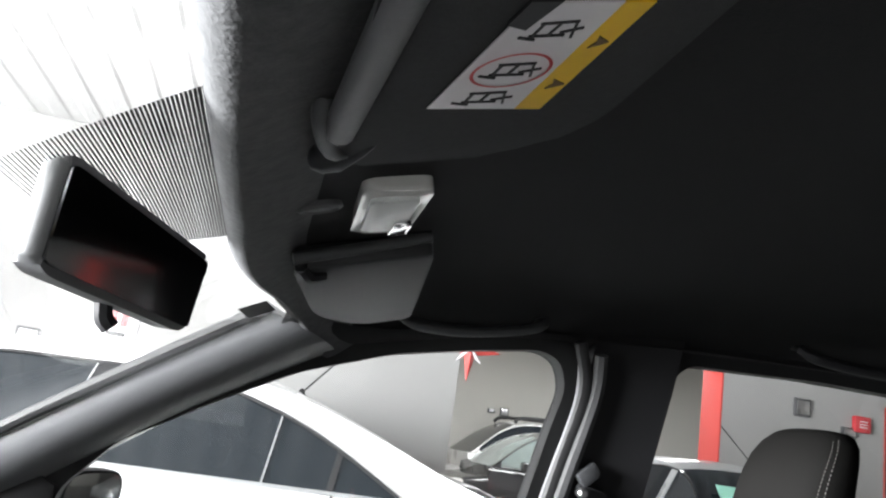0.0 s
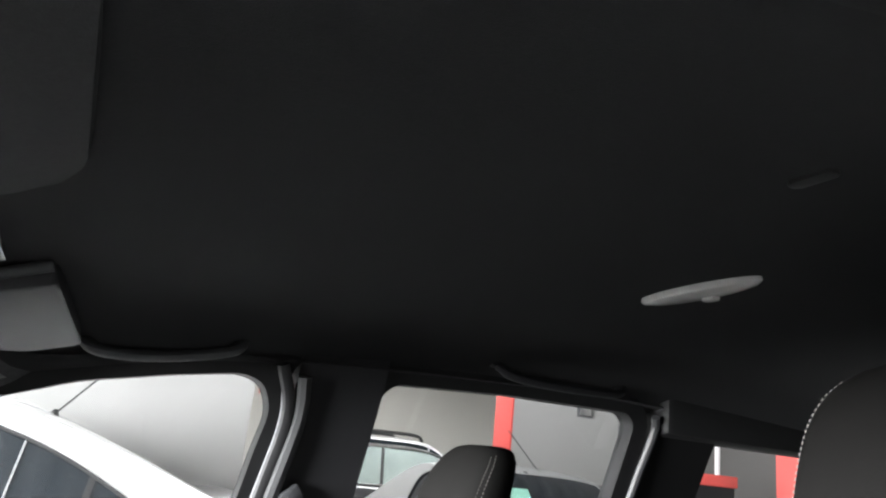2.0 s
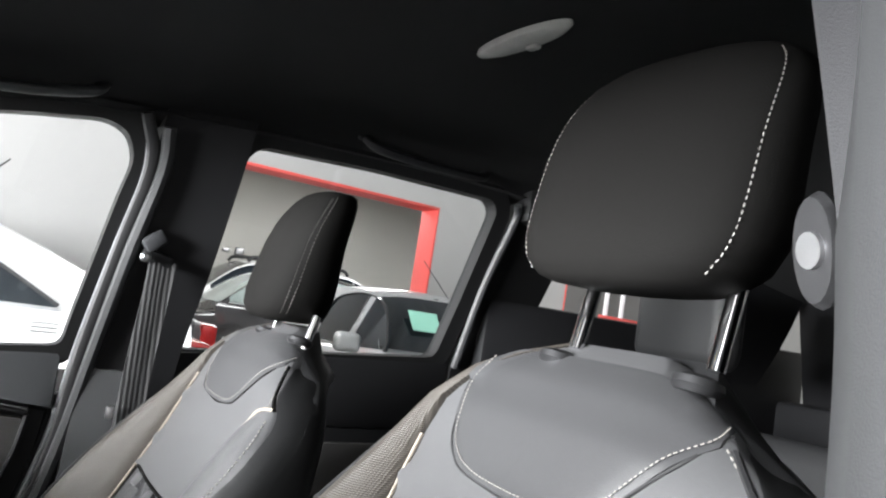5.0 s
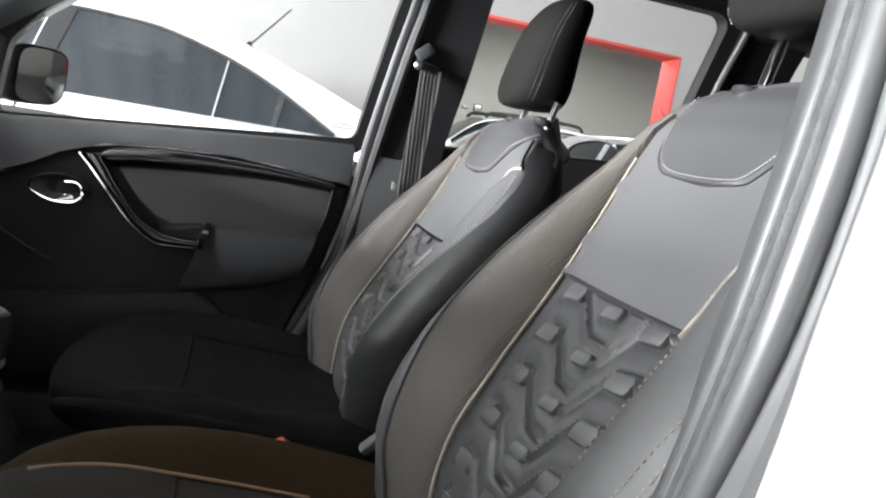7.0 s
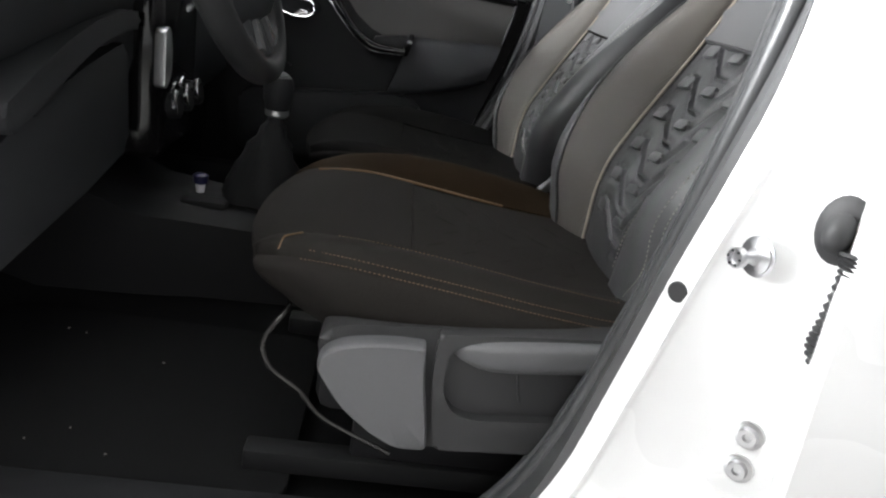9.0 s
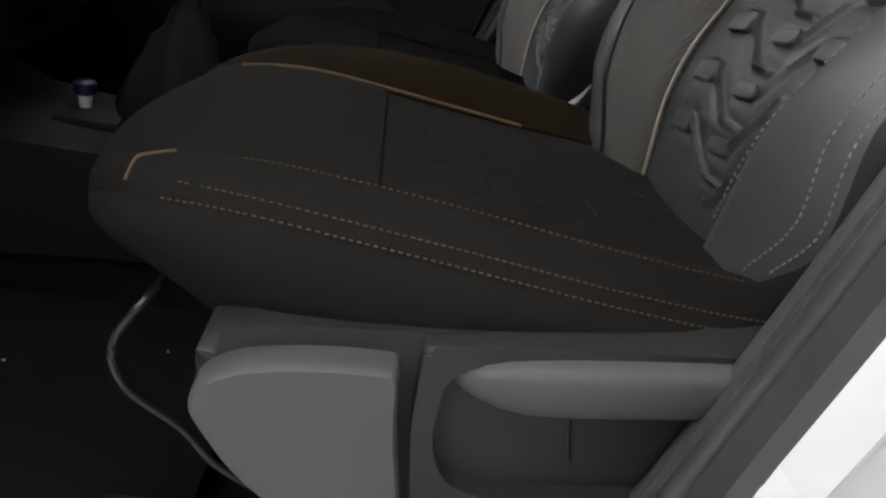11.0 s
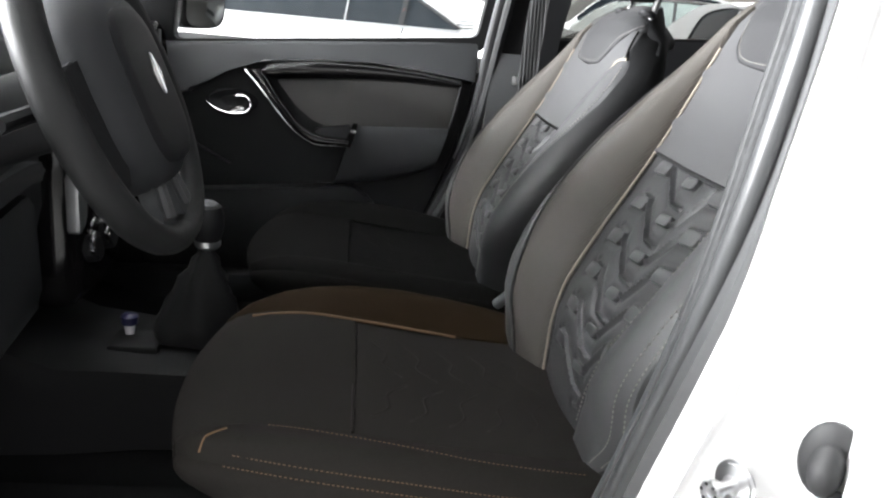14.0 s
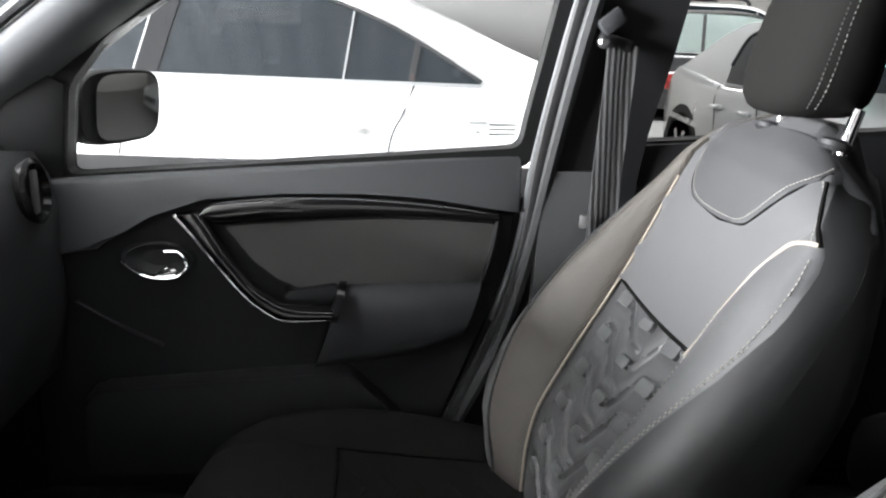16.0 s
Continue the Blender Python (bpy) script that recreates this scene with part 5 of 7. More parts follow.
lab = part("warning_label", prism([(0, 0), (1, 0), (1, 1), (0, 1)], on_label, 0.0105, 0.0115), STICKER_WHITE, vis, "white warning label", smooth=False)
part("label_stripe", prism([(1, 0), (1.36, 0), (1.31, 1), (1, 1)], on_label, 0.0105, 0.0116), STICKER_YELLOW, lab, "yellow label stripe", smooth=False)
part("label_patch", prism([(-0.05, -0.02), (0.3, -0.02), (0.2, 0.2), (-0.05, 0.16)], on_label, 0.0105, 0.0120), INK, lab, "black label corner", smooth=False)
secs = []
for a in lin(0, 2 * math.pi, 28):
    secs.append([on_label(0.5 + r * 0.42 * math.cos(a), 0.56 + r * 0.17 * math.sin(a), 0.0122) for r in (0.93, 1.02)])
part("label_ring", loft(secs, cap=False, closed=False), INK_RED, lab, "red ring of a prohibition sign", smooth=False)
# thin line drawings of seats, three down the label
for b in (0.2, 0.56, 0.86):
    for a0, b0, a1, b1 in ((0.3, -0.05, 0.7, -0.07), (0.3, 0.05, 0.68, 0.04), (0.34, -0.05, 0.34, 0.05), (0.52, -0.06, 0.5, 0.05), (0.68, -0.07, 0.78, 0.06), (0.2, 0.06, 0.4, 0.08), (0.6, 0.02, 0.82, -0.02)):
        d = Vector((a1 - a0, (b1 - b0) * 2.4))
        n = Vector((-d.y, d.x)).normalized() * 0.014
        quad = [(a0 + n.x, b + b0 + n.y / 2.4), (a1 + n.x, b + b1 + n.y / 2.4), (a1 - n.x, b + b1 - n.y / 2.4), (a0 - n.x, b + b0 - n.y / 2.4)]
        part("label_mark", prism(quad, on_label, 0.0105, 0.0123), INK, lab, smooth=False)
for b in (0.3, 0.7):
    part("label_mark", prism([(1.1, b - 0.05), (1.28, b), (1.1, b + 0.05), (1.14, b)], on_label, 0.0105, 0.0123), PIPING_ORANGE, lab, smooth=False)
# passenger's visor, hanging slightly
pv = thing("sun_visor", "dark sun visor hanging slightly below the roof", "sun visor", (0, 0, 0), "sun visors")
pq = [Vector((-0.440, 0.16, 1.470)), Vector((-0.300, 0.155, 1.512)), Vector((-0.262, 0.47, 1.486)), Vector((-0.385, 0.475, 1.452))]


def on_pvisor(u, v, w):
    a = pq[0].lerp(pq[1], u)
    b = pq[3].lerp(pq[2], u)
    return a.lerp(b, v) + Vector((0.25, 0, -1)) * w


part("visor_board", prism(rounded([(0.0, 0.0), (1.0, 0.0), (1.0, 1.0), (0.45, 1.03), (0.0, 0.75)], [0.06, 0.05, 0.08, 0.12, 0.2]), on_pvisor, -0.012, 0.012, 0.004), PLASTIC_MID, pv, "charcoal visor board")
part("visor_rod", tube([on_pvisor(0.02, -0.05, 0.005), on_pvisor(0.5, -0.03, 0.0), on_pvisor(0.98, -0.03, -0.005)], 0.0065, 10), PLASTIC, pv)
part("visor_clip", tube([on_pvisor(0.06, 0.0, 0.01), on_pvisor(0.1, 0.06, 0.015), on_pvisor(0.2, 0.09, 0.013)], 0.007, 8), PLASTIC_DARK, pv)


def roof_item(x, y, drop=0.0):
    return Vector((x, y, roof_z(x, y) - drop))


# map lamp with clear lens, microphone grille and rear dome lamp
ml = thing("map_lamp", "white map lamp with a clear lens in the headliner", "interior lamp", roof_item(-0.368, 0.012, 0.002))
ml.rotation_euler = (0, radians(-13), 0)
flat = lambda u, v, w: Vector((u, v, -w))
part("lamp_frame", prism(rounded([(-0.034, -0.072), (0.022, -0.074), (0.026, 0.076), (-0.028, 0.078)], 0.014), flat, -0.006, 0.010, 0.004), CLEAR_LAMP, ml, "grey-white lamp frame")
part("lamp_lens", prism(rounded([(-0.026, -0.055), (0.013, -0.058), (0.016, 0.05), (-0.021, 0.058)], 0.010), flat, 0.008, 0.014, 0.003), LENS, ml, "clear ribbed lens")
part("lamp_switch", prism(rounded([(0.004, 0.016), (0.020, 0.016), (0.020, 0.06), (0.004, 0.06)], 0.006), flat, 0.010, 0.017, 0.002), CHROME, ml, "chrome rocker switch")
mic = thing("microphone_grille", "small oval grille in the headliner", "grille", roof_item(-0.427, 0.005, 0.005))
mic.rotation_euler = (0, radians(-18), 0)
part("grille_ring", lathe([(0.025, -0.004), (0.026, 0.001), (0.022, 0.003), (0.019, 0.001), (0.001, 0.001)], 24, Matrix.Diagonal((0.75, 0.45, -1, 1))), PLASTIC_GREY, mic)
part("grille_mesh", lathe([(0.017, 0.0), (0.015, 0.002), (0.001, 0.002)], 24, Matrix.Diagonal((0.75, 0.45, -1, 1))), PLASTIC, mic)
dl = thing("dome_lamp", "oval white dome lamp on the black headliner", "interior lamp", roof_item(0.369, -0.019, 0.001))
dl.rotation_euler = (0, radians(-2), 0)
part("lamp_body", lathe([(0.0945, -0.004), (0.0955, 0.006), (0.089, 0.013), (0.070, 0.017), (0.001, 0.018)], 32, Matrix.Diagonal((0.22, 1, -0.55, 1))), CLEAR_LAMP, dl, "translucent white lamp body")
part("lamp_switch", box(0.012, -0.01, -0.010, 0.012, 0.02, 0.008, 0.003), CLEAR_LAMP, dl)
rp = thing("roof_recess", "small dark clip hole in the headliner", "clip", roof_item(0.141, -0.363, 0.001))
part("clip_cover", prism(rounded([(-0.006, -0.018), (0.006, -0.018), (0.006, 0.018), (-0.006, 0.018)], 0.005), flat, -0.004, 0.003, 0.001), RUBBER, rp)


def grab(points, label, cover=PLASTIC):
    g = thing("grab_handle", label, "grab handle", points[0], "grab handles")
    o = Vector(points[0])
    part("handle_bar", tube([Vector(q) - o for q in points], 0.012, 10, r2=0.009), cover, g)
    for q in (points[0], points[-1]):
        part("handle_mount", box(*(Vector(q) - o + Vector((0, 0.01, 0.012))), 0.03, 0.03, 0.03, 0.008), PLASTIC_DARK, g)


grab([(-0.262, 0.55, 1.495), (-0.235, 0.53, 1.476), (-0.15, 0.53, 1.480), (-0.05, 0.535, 1.503), (-0.03, 0.555, 1.526)], "charcoal grab handle above the passenger window")
grab([(0.432, 0.545, 1.552), (0.46, 0.53, 1.535), (0.56, 0.53, 1.530), (0.69, 0.535, 1.534), (0.72, 0.555, 1.55)], "black grab handle above the rear window", PLASTIC_DARK)
# inner mirror on its windscreen stalk
im = thing("rear_view_mirror", "black rear-view mirror hanging from the windscreen", "mirror", (-0.55, 0.0, 1.41))
A, B, C, D = Vector((-0.566, -0.194, 1.438)), Vector((-0.500, -0.013, 1.425)), Vector((-0.506, -0.013, 1.365)), Vector((-0.568, -0.194, 1.372))


def on_mirror(u, v, w):
    n = (B - A).cross(D - A).normalized()
    if n.x < 0:
        n = -n
    return A.lerp(B, u).lerp(D.lerp(C, u), v) + n * w - Vector((-0.55, 0.0, 1.41))


out = rounded([(0.0, 0.06), (0.04, 0.0), (0.96, 0.0), (1.0, 0.1), (0.98, 0.9), (0.92, 1.0), (0.06, 1.0), (0.0, 0.9)], 0.05)
# black housing given a grey: its gloss reflection is put into the colour
part("mirror_housing", prism(out, on_mirror, -0.016, 0.0, 0.006, 3), TRIM_GREY, im, "mirror housing coloured grey for its reflected light")
part("mirror_glass", prism(rounded([(0.025, 0.08), (0.97, 0.08), (0.97, 0.92), (0.025, 0.92)], 0.05), on_mirror, -0.001, 0.002), MIRROR_DARK, im, "mirror glass")
part("mirror_lever", tube([on_mirror(0.48, 0.98, -0.012), on_mirror(0.49, 1.12, -0.010), on_mirror(0.51, 1.2, -0.006)], 0.006, 8), PLASTIC_DARK, im)
part("mirror_stalk", tube([on_mirror(0.5, 0.3, -0.03), on_mirror(0.52, -0.05, -0.03), on_mirror(0.53, -0.16, -0.045)], 0.011, 8), PLASTIC_DARK, im)

# ---- dashboard, wheel and console ----
dash = thing("dashboard", "charcoal dashboard with round air vents", "dashboard", (0, 0, 0))
DP = [(-1.28, 1.03), (-1.0, 1.075), (-0.82, 1.075), (-0.75, 1.055), (-0.722, 1.02), (-0.715, 0.97), (-0.735, 0.90), (-0.73, 0.82), (-0.76, 0.70), (-0.84, 0.62), (-1.0, 0.58), (-1.28, 0.58)]
DF = [(-1.28, 1.0), (-1.0, 1.045), (-0.86, 1.058), (-0.772, 1.058), (-0.752, 1.024), (-0.742, 0.97), (-0.745, 0.90), (-0.74, 0.82)] + DP[8:]
secs = []
for y in lin(-0.70, 0.70, 29):
    hood = math.exp(-((y + 0.36) / 0.17) ** 4)
    knee = math.exp(-((y + 0.36) / 0.2) ** 4)
    far = min(1.0, max(0.0, (y - 0.15) / 0.15))
    ring = []
    for (x, z), (fx, fz) in zip(DP, DF):
        dx = (0.02 * hood if 0.89 < z < 1.06 else 0) - (0.05 * knee if z < 0.89 else 0)
        ring.append(Vector((x + dx + (fx - x) * far, y, z + (0.05 * hood if -0.9 < x < -0.70 and z > 1.0 else 0) + (fz - z) * far)))
    secs.append(ring)
part("dash_body", loft(secs), PLASTIC_MID, dash, "charcoal dashboard moulding", angle=60)
for x, y, z in ((-0.752, 0.622, 1.012), (-0.722, -0.63, 1.0), (-0.722, 0.095, 1.06), (-0.722, -0.075, 1.06)):
    v = part("air_vent", lathe([(0.045, 0), (0.050, 0.012), (0.042, 0.016), (0.036, 0.006), (0.001, 0.004)], 24, Matrix.Translation((x, y, z)) @ Euler((0, radians(82), 0)).to_matrix().to_4x4()), GLOSS, dash, "round air vent with gloss ring")
    part("vent_fins", box(x + 0.010, y, z, 0.008, 0.014, 0.066, 0.003), PLASTIC_GREY, v)
part("vent_pod", box(-0.785, 0.01, 1.05, 0.13, 0.36, 0.13, 0.04, 4), PLASTIC, dash)
part("centre_console_face", box(-0.74, 0.02, 0.80, 0.10, 0.24, 0.30, 0.03, 3), GLOSS, dash, "gloss black centre stack")
for k, y in enumerate((-0.05, 0.02, 0.09)):
    kb = part("climate_knob", lathe([(0.022, 0), (0.022, 0.016), (0.018, 0.02), (0.001, 0.02)], 20, Matrix.Translation((-0.69, y, 0.74)) @ Euler((0, radians(80), 0)).to_matrix().to_4x4()), PLASTIC_BLACK, dash, "black climate knob")
    part("knob_ring", lathe([(0.0215, 0.012), (0.0235, 0.013), (0.0235, 0.017), (0.0205, 0.019)], 20, Matrix.Translation((-0.69, y, 0.744)) @ Euler((0, radians(80), 0)).to_matrix().to_4x4()), CHROME, kb)
part("stack_trim", prism(rounded([(-0.100, 0.775), (-0.066, 0.790), (-0.062, 0.835), (-0.074, 0.875), (-0.100, 0.870)], 0.008), lambda u, v, w: Vector((w, u, v)), -0.70, -0.682, 0.003), SATIN, dash, "silver trim beside the centre stack")
face = lambda u, v, w: Vector((w, u, v))
part("pocket_lip", prism(rounded([(-0.575, 0.826), (-0.49, 0.854), (-0.418, 0.877), (-0.317, 0.898), (-0.20, 0.903), (-0.15, 0.898), (-0.15, 0.872), (-0.20, 0.876), (-0.30, 0.866), (-0.38, 0.846), (-0.447, 0.824), (-0.56, 0.79)], 0.012), face, -0.79, -0.706, 0.008, 4), PLASTIC_MID, dash, "black lip of the pocket under the dash")
part("knee_panel", prism(rounded([(-0.575, 0.765), (-0.46, 0.806), (-0.30, 0.832), (-0.186, 0.847), (-0.14, 0.85), (-0.13, 0.68), (-0.30, 0.655), (-0.575, 0.63)], 0.02), face, -0.80, -0.728, 0.012, 4), PLASTIC_MID, dash, "black knee panel")
part("release_handle", prism(rounded([(-0.475, 0.812), (-0.452, 0.820), (-0.445, 0.802), (-0.468, 0.793)], 0.004), face, -0.75, -0.722, 0.003), PLASTIC_MID, dash)
part("headlamp_dial", lathe([(0.020, 0.0), (0.020, 0.012), (0.015, 0.016), (0.001, 0.016)], 20, Matrix.Translation((-0.722, -0.335, 0.998)) @ Euler((0, radians(85), 0)).to_matrix().to_4x4()), PLASTIC_BLACK, dash)

sw = thing("steering_wheel", "black leather three-spoke steering wheel with grey spoke inlays", "steering wheel", (-0.545, -0.358, 1.035))
sw.rotation_euler = (0, radians(68), 0)
R = 0.178
secs = []
for a in lin(0, 2 * math.pi, 48):
    c = Vector((math.cos(a), math.sin(a), 0))
    secs.append([c * R + c * (0.0165 * math.cos(b)) + Vector((0, 0, 0.019 * math.sin(b))) for b in lin(0, 2 * math.pi, 12)[:-1]])
part("rim", loft(secs, cap=False), LEATHER_BLACK, sw, "black leather rim")
part("airbag_cover", loft([[Vector((0.112 * k * c + 0.004, 0.104 * k * sn, h * 1.15)) for c, sn in ((math.copysign(abs(math.cos(a)) ** 0.7, math.cos(a)), math.copysign(abs(math.sin(a)) ** 0.7, math.sin(a))) for a in lin(0, 2 * math.pi, 28)[:-1])] for k, h in ((1.0, -0.03), (1.03, 0.0), (0.97, 0.018), (0.8, 0.03), (0.3, 0.036), (0.02, 0.036))]), PLASTIC_MID, sw, "charcoal airbag cover")
part("airbag_panel", loft([[Vector((0.010 + 0.086 * k * c, 0.072 * k * sn, h)) for c, sn in ((math.copysign(abs(math.cos(a)) ** 0.62, math.cos(a)), math.copysign(abs(math.sin(a)) ** 0.62, math.sin(a))) for a in lin(0, 2 * math.pi, 28)[:-1])] for k, h in ((1.0, 0.026), (1.0, 0.0372), (0.96, 0.0405), (0.8, 0.0425), (0.3, 0.0432), (0.02, 0.0432))]), PLASTIC_DARK, sw, "dark central airbag panel")
for sd in (-1, 1):
    part("spoke_plate", prism(rounded([(-0.035, sd * 0.085), (0.06, sd * 0.075), (0.105, sd * 0.115), (0.075, sd * 0.150), (0.02, sd * 0.160), (-0.03, sd * 0.155)], 0.012), lambda u, v, w: Vector((u, v, w)), -0.012, 0.008, 0.005, 3), PLASTIC_DARK, sw, "black spoke plate with controls")
for a in (90, 270, 345, 15):
    r = radians(a)
    d = Vector((math.cos(r), math.sin(r), 0))
    side = Vector((-d.y, d.x, 0))
    sp = part("spoke", loft([[d * t + side * w + Vector((0, 0, 0.008 + h)), d * t - side * w + Vector((0, 0, 0.008 + h)), d * t - side * w * 0.8 + Vector((0, 0, -0.012 + h)), d * t + side * w * 0.8 + Vector((0, 0, -0.012 + h))] for t, w, h in ((0.06, 0.04 if a in (90, 270) else 0.026, -0.010 if a in (90, 270) else 0.004), (0.10, 0.036 if a in (90, 270) else 0.022, -0.006 if a in (90, 270) else 0.002), (0.14, 0.03 if a in (90, 270) else 0.019, 0.0), (0.172, 0.034 if a in (90, 270) else 0.022, 0.0))]), PLASTIC, sw)
    if a == 15 or a == 345:
        part("spoke_inlay", loft([[d * t + side * w + Vector((0, 0, 0.014)), d * t - side * w + Vector((0, 0, 0.014)), d * t - side * w + Vector((0, 0, 0.004)), d * t + side * w + Vector((0, 0, 0.004))] for t, w in ((0.085, 0.010), (0.12, 0.008), (0.155, 0.009))]), PLASTIC_GREY, sp)
bm = bmesh.new()
for k in (0, 1):
    s = 1 if k else -1
    prism([(0.0, s * 0.005), (0.024, s * 0.003), (0.0, s * 0.016), (-0.024, s * 0.003)], lambda u, v, w: Vector((u, v + 0.006, w)), 0.038, 0.0465, 0.001, 1, bm)
part("emblem", bm, CHROME, sw, "chrome diamond emblem")
col = part("column_shroud", box(0, 0, -0.1, 0.09, 0.10, 0.16, 0.03, 3), PLASTIC_DARK, sw)
for s in (-1, 1):
    part("stalk", tube([(0.0, s * 0.05, -0.06), (0.0, s * 0.15, -0.055), (0.0, s * 0.19, -0.05)], 0.009, 8), PLASTIC_DARK, sw, "black control stalk")

con = thing("centre_console", "black centre console between the seats", "console", (0, 0, 0))
part("console_body", loft([[Vector((x, -w, 0.42)), Vector((x, -w * 0.95, z - 0.02)), Vector((x, -w * 0.7, z)), Vector((x, w * 0.7, z)), Vector((x, w * 0.95, z - 0.02)), Vector((x, w, 0.42))] for x, w, z in ((-1.15, 0.15, 0.70), (-0.86, 0.14, 0.64), (-0.72, 0.13, 0.585), (-0.6, 0.11, 0.575), (-0.4, 0.10, 0.565), (-0.2, 0.095, 0.55), (0.1, 0.09, 0.56), (0.3, 0.09, 0.55))]), PLASTIC_BLACK, con)
part("tray_liner", box(-0.62, -0.04, 0.58, 0.08, 0.07, 0.012, 0.004), PLASTIC_BLACK, con)
gl = thing("gear_lever", "black gear lever with silver cap and leather gaiter", "gear lever", (-0.523, -0.002, 0.600))
part("gaiter", loft([[Vector((x0 + r * c, r * 0.9 * sn, h)) for c, sn in ((math.cos(a) * (1 + 0.1 * math.cos(5 * a + 30 * h)), math.sin(a) * (1 + 0.1 * math.cos(5 * a + 30 * h))) for a in lin(0, 2 * math.pi, 24)[:-1])] for r, h, x0 in ((0.066, -0.02, -0.01), (0.070, 0.0, -0.008), (0.066, 0.018, -0.006), (0.060, 0.03, -0.004), (0.055, 0.05, 0.0), (0.044, 0.065, 0.0), (0.040, 0.085, 0.002), (0.026, 0.10, 0.004), (0.022, 0.118, 0.005), (0.014, 0.128, 0.006), (0.012, 0.15, 0.007))]), PLASTIC_BLACK, gl, "black gaiter")
kn = part("knob", lathe([(0.012, 0.14), (0.02, 0.15), (0.026, 0.17), (0.027, 0.195), (0.022, 0.208), (0.01, 0.214), (0.001, 0.215)], 20, Matrix.Translation((0.008, 0, 0))), PLASTIC_DARK, gl)
part("knob_cap", lathe([(0.018, 0.208), (0.017, 0.212), (0.010, 0.2165), (0.001, 0.217)], 20, Matrix.Translation((0.008, 0, 0))), PLASTIC, kn, "charcoal knob cap")
part("knob_collar", lathe([(0.0175, 0.138), (0.021, 0.142), (0.021, 0.15), (0.0175, 0.153)], 20, Matrix.Translation((0.008, 0, 0))), SATIN, kn)
hb = thing("handbrake", "black handbrake lever with a silver button", "handbrake", (0.04, -0.03, 0.53))
part("brake_grip", tube([(0.12, 0, 0.02), (0.0, 0, 0.05), (-0.12, 0, 0.075), (-0.2, 0, 0.085)], 0.013, 10), PLASTIC_DARK, hb)
part("brake_button", lathe([(0.008, 0), (0.008, 0.014), (0.002, 0.016)], 12, Matrix.Translation((-0.2, 0, 0.085)) @ Euler((0, radians(-85), 0)).to_matrix().to_4x4()), CHROME, hb)
bottle = thing("bottle", "small dark blue bottle with a white cap in the tray", "bottle", (-0.637, -0.023, 0.5865))
part("bottle_body", lathe([(0.007, 0.014), (0.013, 0.018), (0.014, 0.031), (0.011, 0.034), (0.001, 0.035)], 16), BLUE_CAP, bottle)
part("bottle_cap", lathe([(0.007, 0.0), (0.009, 0.016), (0.001, 0.0165)], 16), STICKER_WHITE, bottle, "white cap")
for k, y in enumerate((-0.5, -0.40, -0.30)):
    pd = thing("pedal", "black pedal in the driver's footwell", "pedal", (-1.02, y, 0.55), "pedals")
    part("pedal_pad", box(0, 0, 0, 0.02, 0.06, 0.08, 0.006, 2, Euler((0, radians(35), 0)).to_matrix().to_4x4()), RUBBER, pd)
    part("pedal_arm", tube([(-0.01, 0, 0.02), (-0.06, 0, 0.12), (-0.08, 0, 0.25)], 0.008, 6), STEEL, pd)

# open driver's door, swung out ahead of the doorway
open_door = thing("front_door", "open white driver's door with charcoal inner trim", "car door", (-1.10, -0.80, 0))
open_door.rotation_euler = (0, 0, radians(-112))


def on_door(u, v, w):
    """u along the door from its hinge, v up, w from the outer skin inwards."""
    return Vector((u, w - 0.05 * ((v - 0.8) / 0.4) ** 2 * (1 if v < 1.05 else 0.2) + (0.25 * max(0, v - 1.05)), v))


part("outer_skin", prism(rounded([(0.02, 0.36), (1.0, 0.34), (1.08, 0.8), (1.08, 1.05), (0.02, 1.02)], 0.04), on_door, 0.0, 0.02, 0.006), WHITE_PAINT, open_door)
part("inner_trim", prism(rounded([(0.06, 0.40), (0.95, 0.38), (1.03, 0.8), (1.03, 1.04), (0.06, 1.01)], 0.04), on_door, 0.02, 0.12, 0.015), PLASTIC_DARK, open_door, "charcoal inner door trim")
part("armrest", prism(rounded([(0.3, 0.78), (0.9, 0.8), (0.9, 0.86), (0.3, 0.85)], 0.02), on_door, 0.12, 0.18, 0.012), PLASTIC, open_door)
part("window_frame", tube([on_door(u, v, 0.03) for u, v in ((0.08, 1.03), (0.3, 1.22), (0.55, 1.38), (0.8, 1.47), (1.0, 1.49), (1.06, 1.45), (1.05, 1.04))], 0.018, 8), RUBBER, open_door)
dp = part("window_pane", prism([(0.1, 1.03), (0.3, 1.21), (0.55, 1.37), (0.8, 1.46), (1.0, 1.48), (1.05, 1.44), (1.04, 1.04)], on_door, 0.028, 0.032), GLASS, open_door)
dp.visible_shadow = False
dring = thing("belt_guide", "steel belt guide on the driver's centre pillar", "belt guide", (0.138, -0.602, 1.288))
part("guide_ring", lathe([(0.017, -0.004), (0.025, -0.004), (0.028, 0.0), (0.025, 0.005), (0.017, 0.005)], 20, Euler((radians(80), 0, radians(70))).to_matrix().to_4x4() @ Matrix.Diagonal((0.5, 0.9, 1, 1))), STEEL_DARK, dring)
part("guide_bolt", lathe([(0.008, -0.006), (0.009, 0.006), (0.004, 0.009)], 14, Euler((radians(80), 0, radians(70))).to_matrix().to_4x4()), STEEL, dring)

random.seed(5)
bm = bmesh.new()
for k in range(9):
    box(random.uniform(-0.85, -0.45), random.uniform(-0.62, -0.25), 0.416 + random.uniform(0, 0.002), random.uniform(0.0015, 0.0035), random.uniform(0.001, 0.0025), 0.0015, m=Euler((0, 0, random.uniform(0, 3))).to_matrix().to_4x4(), bm=bm)
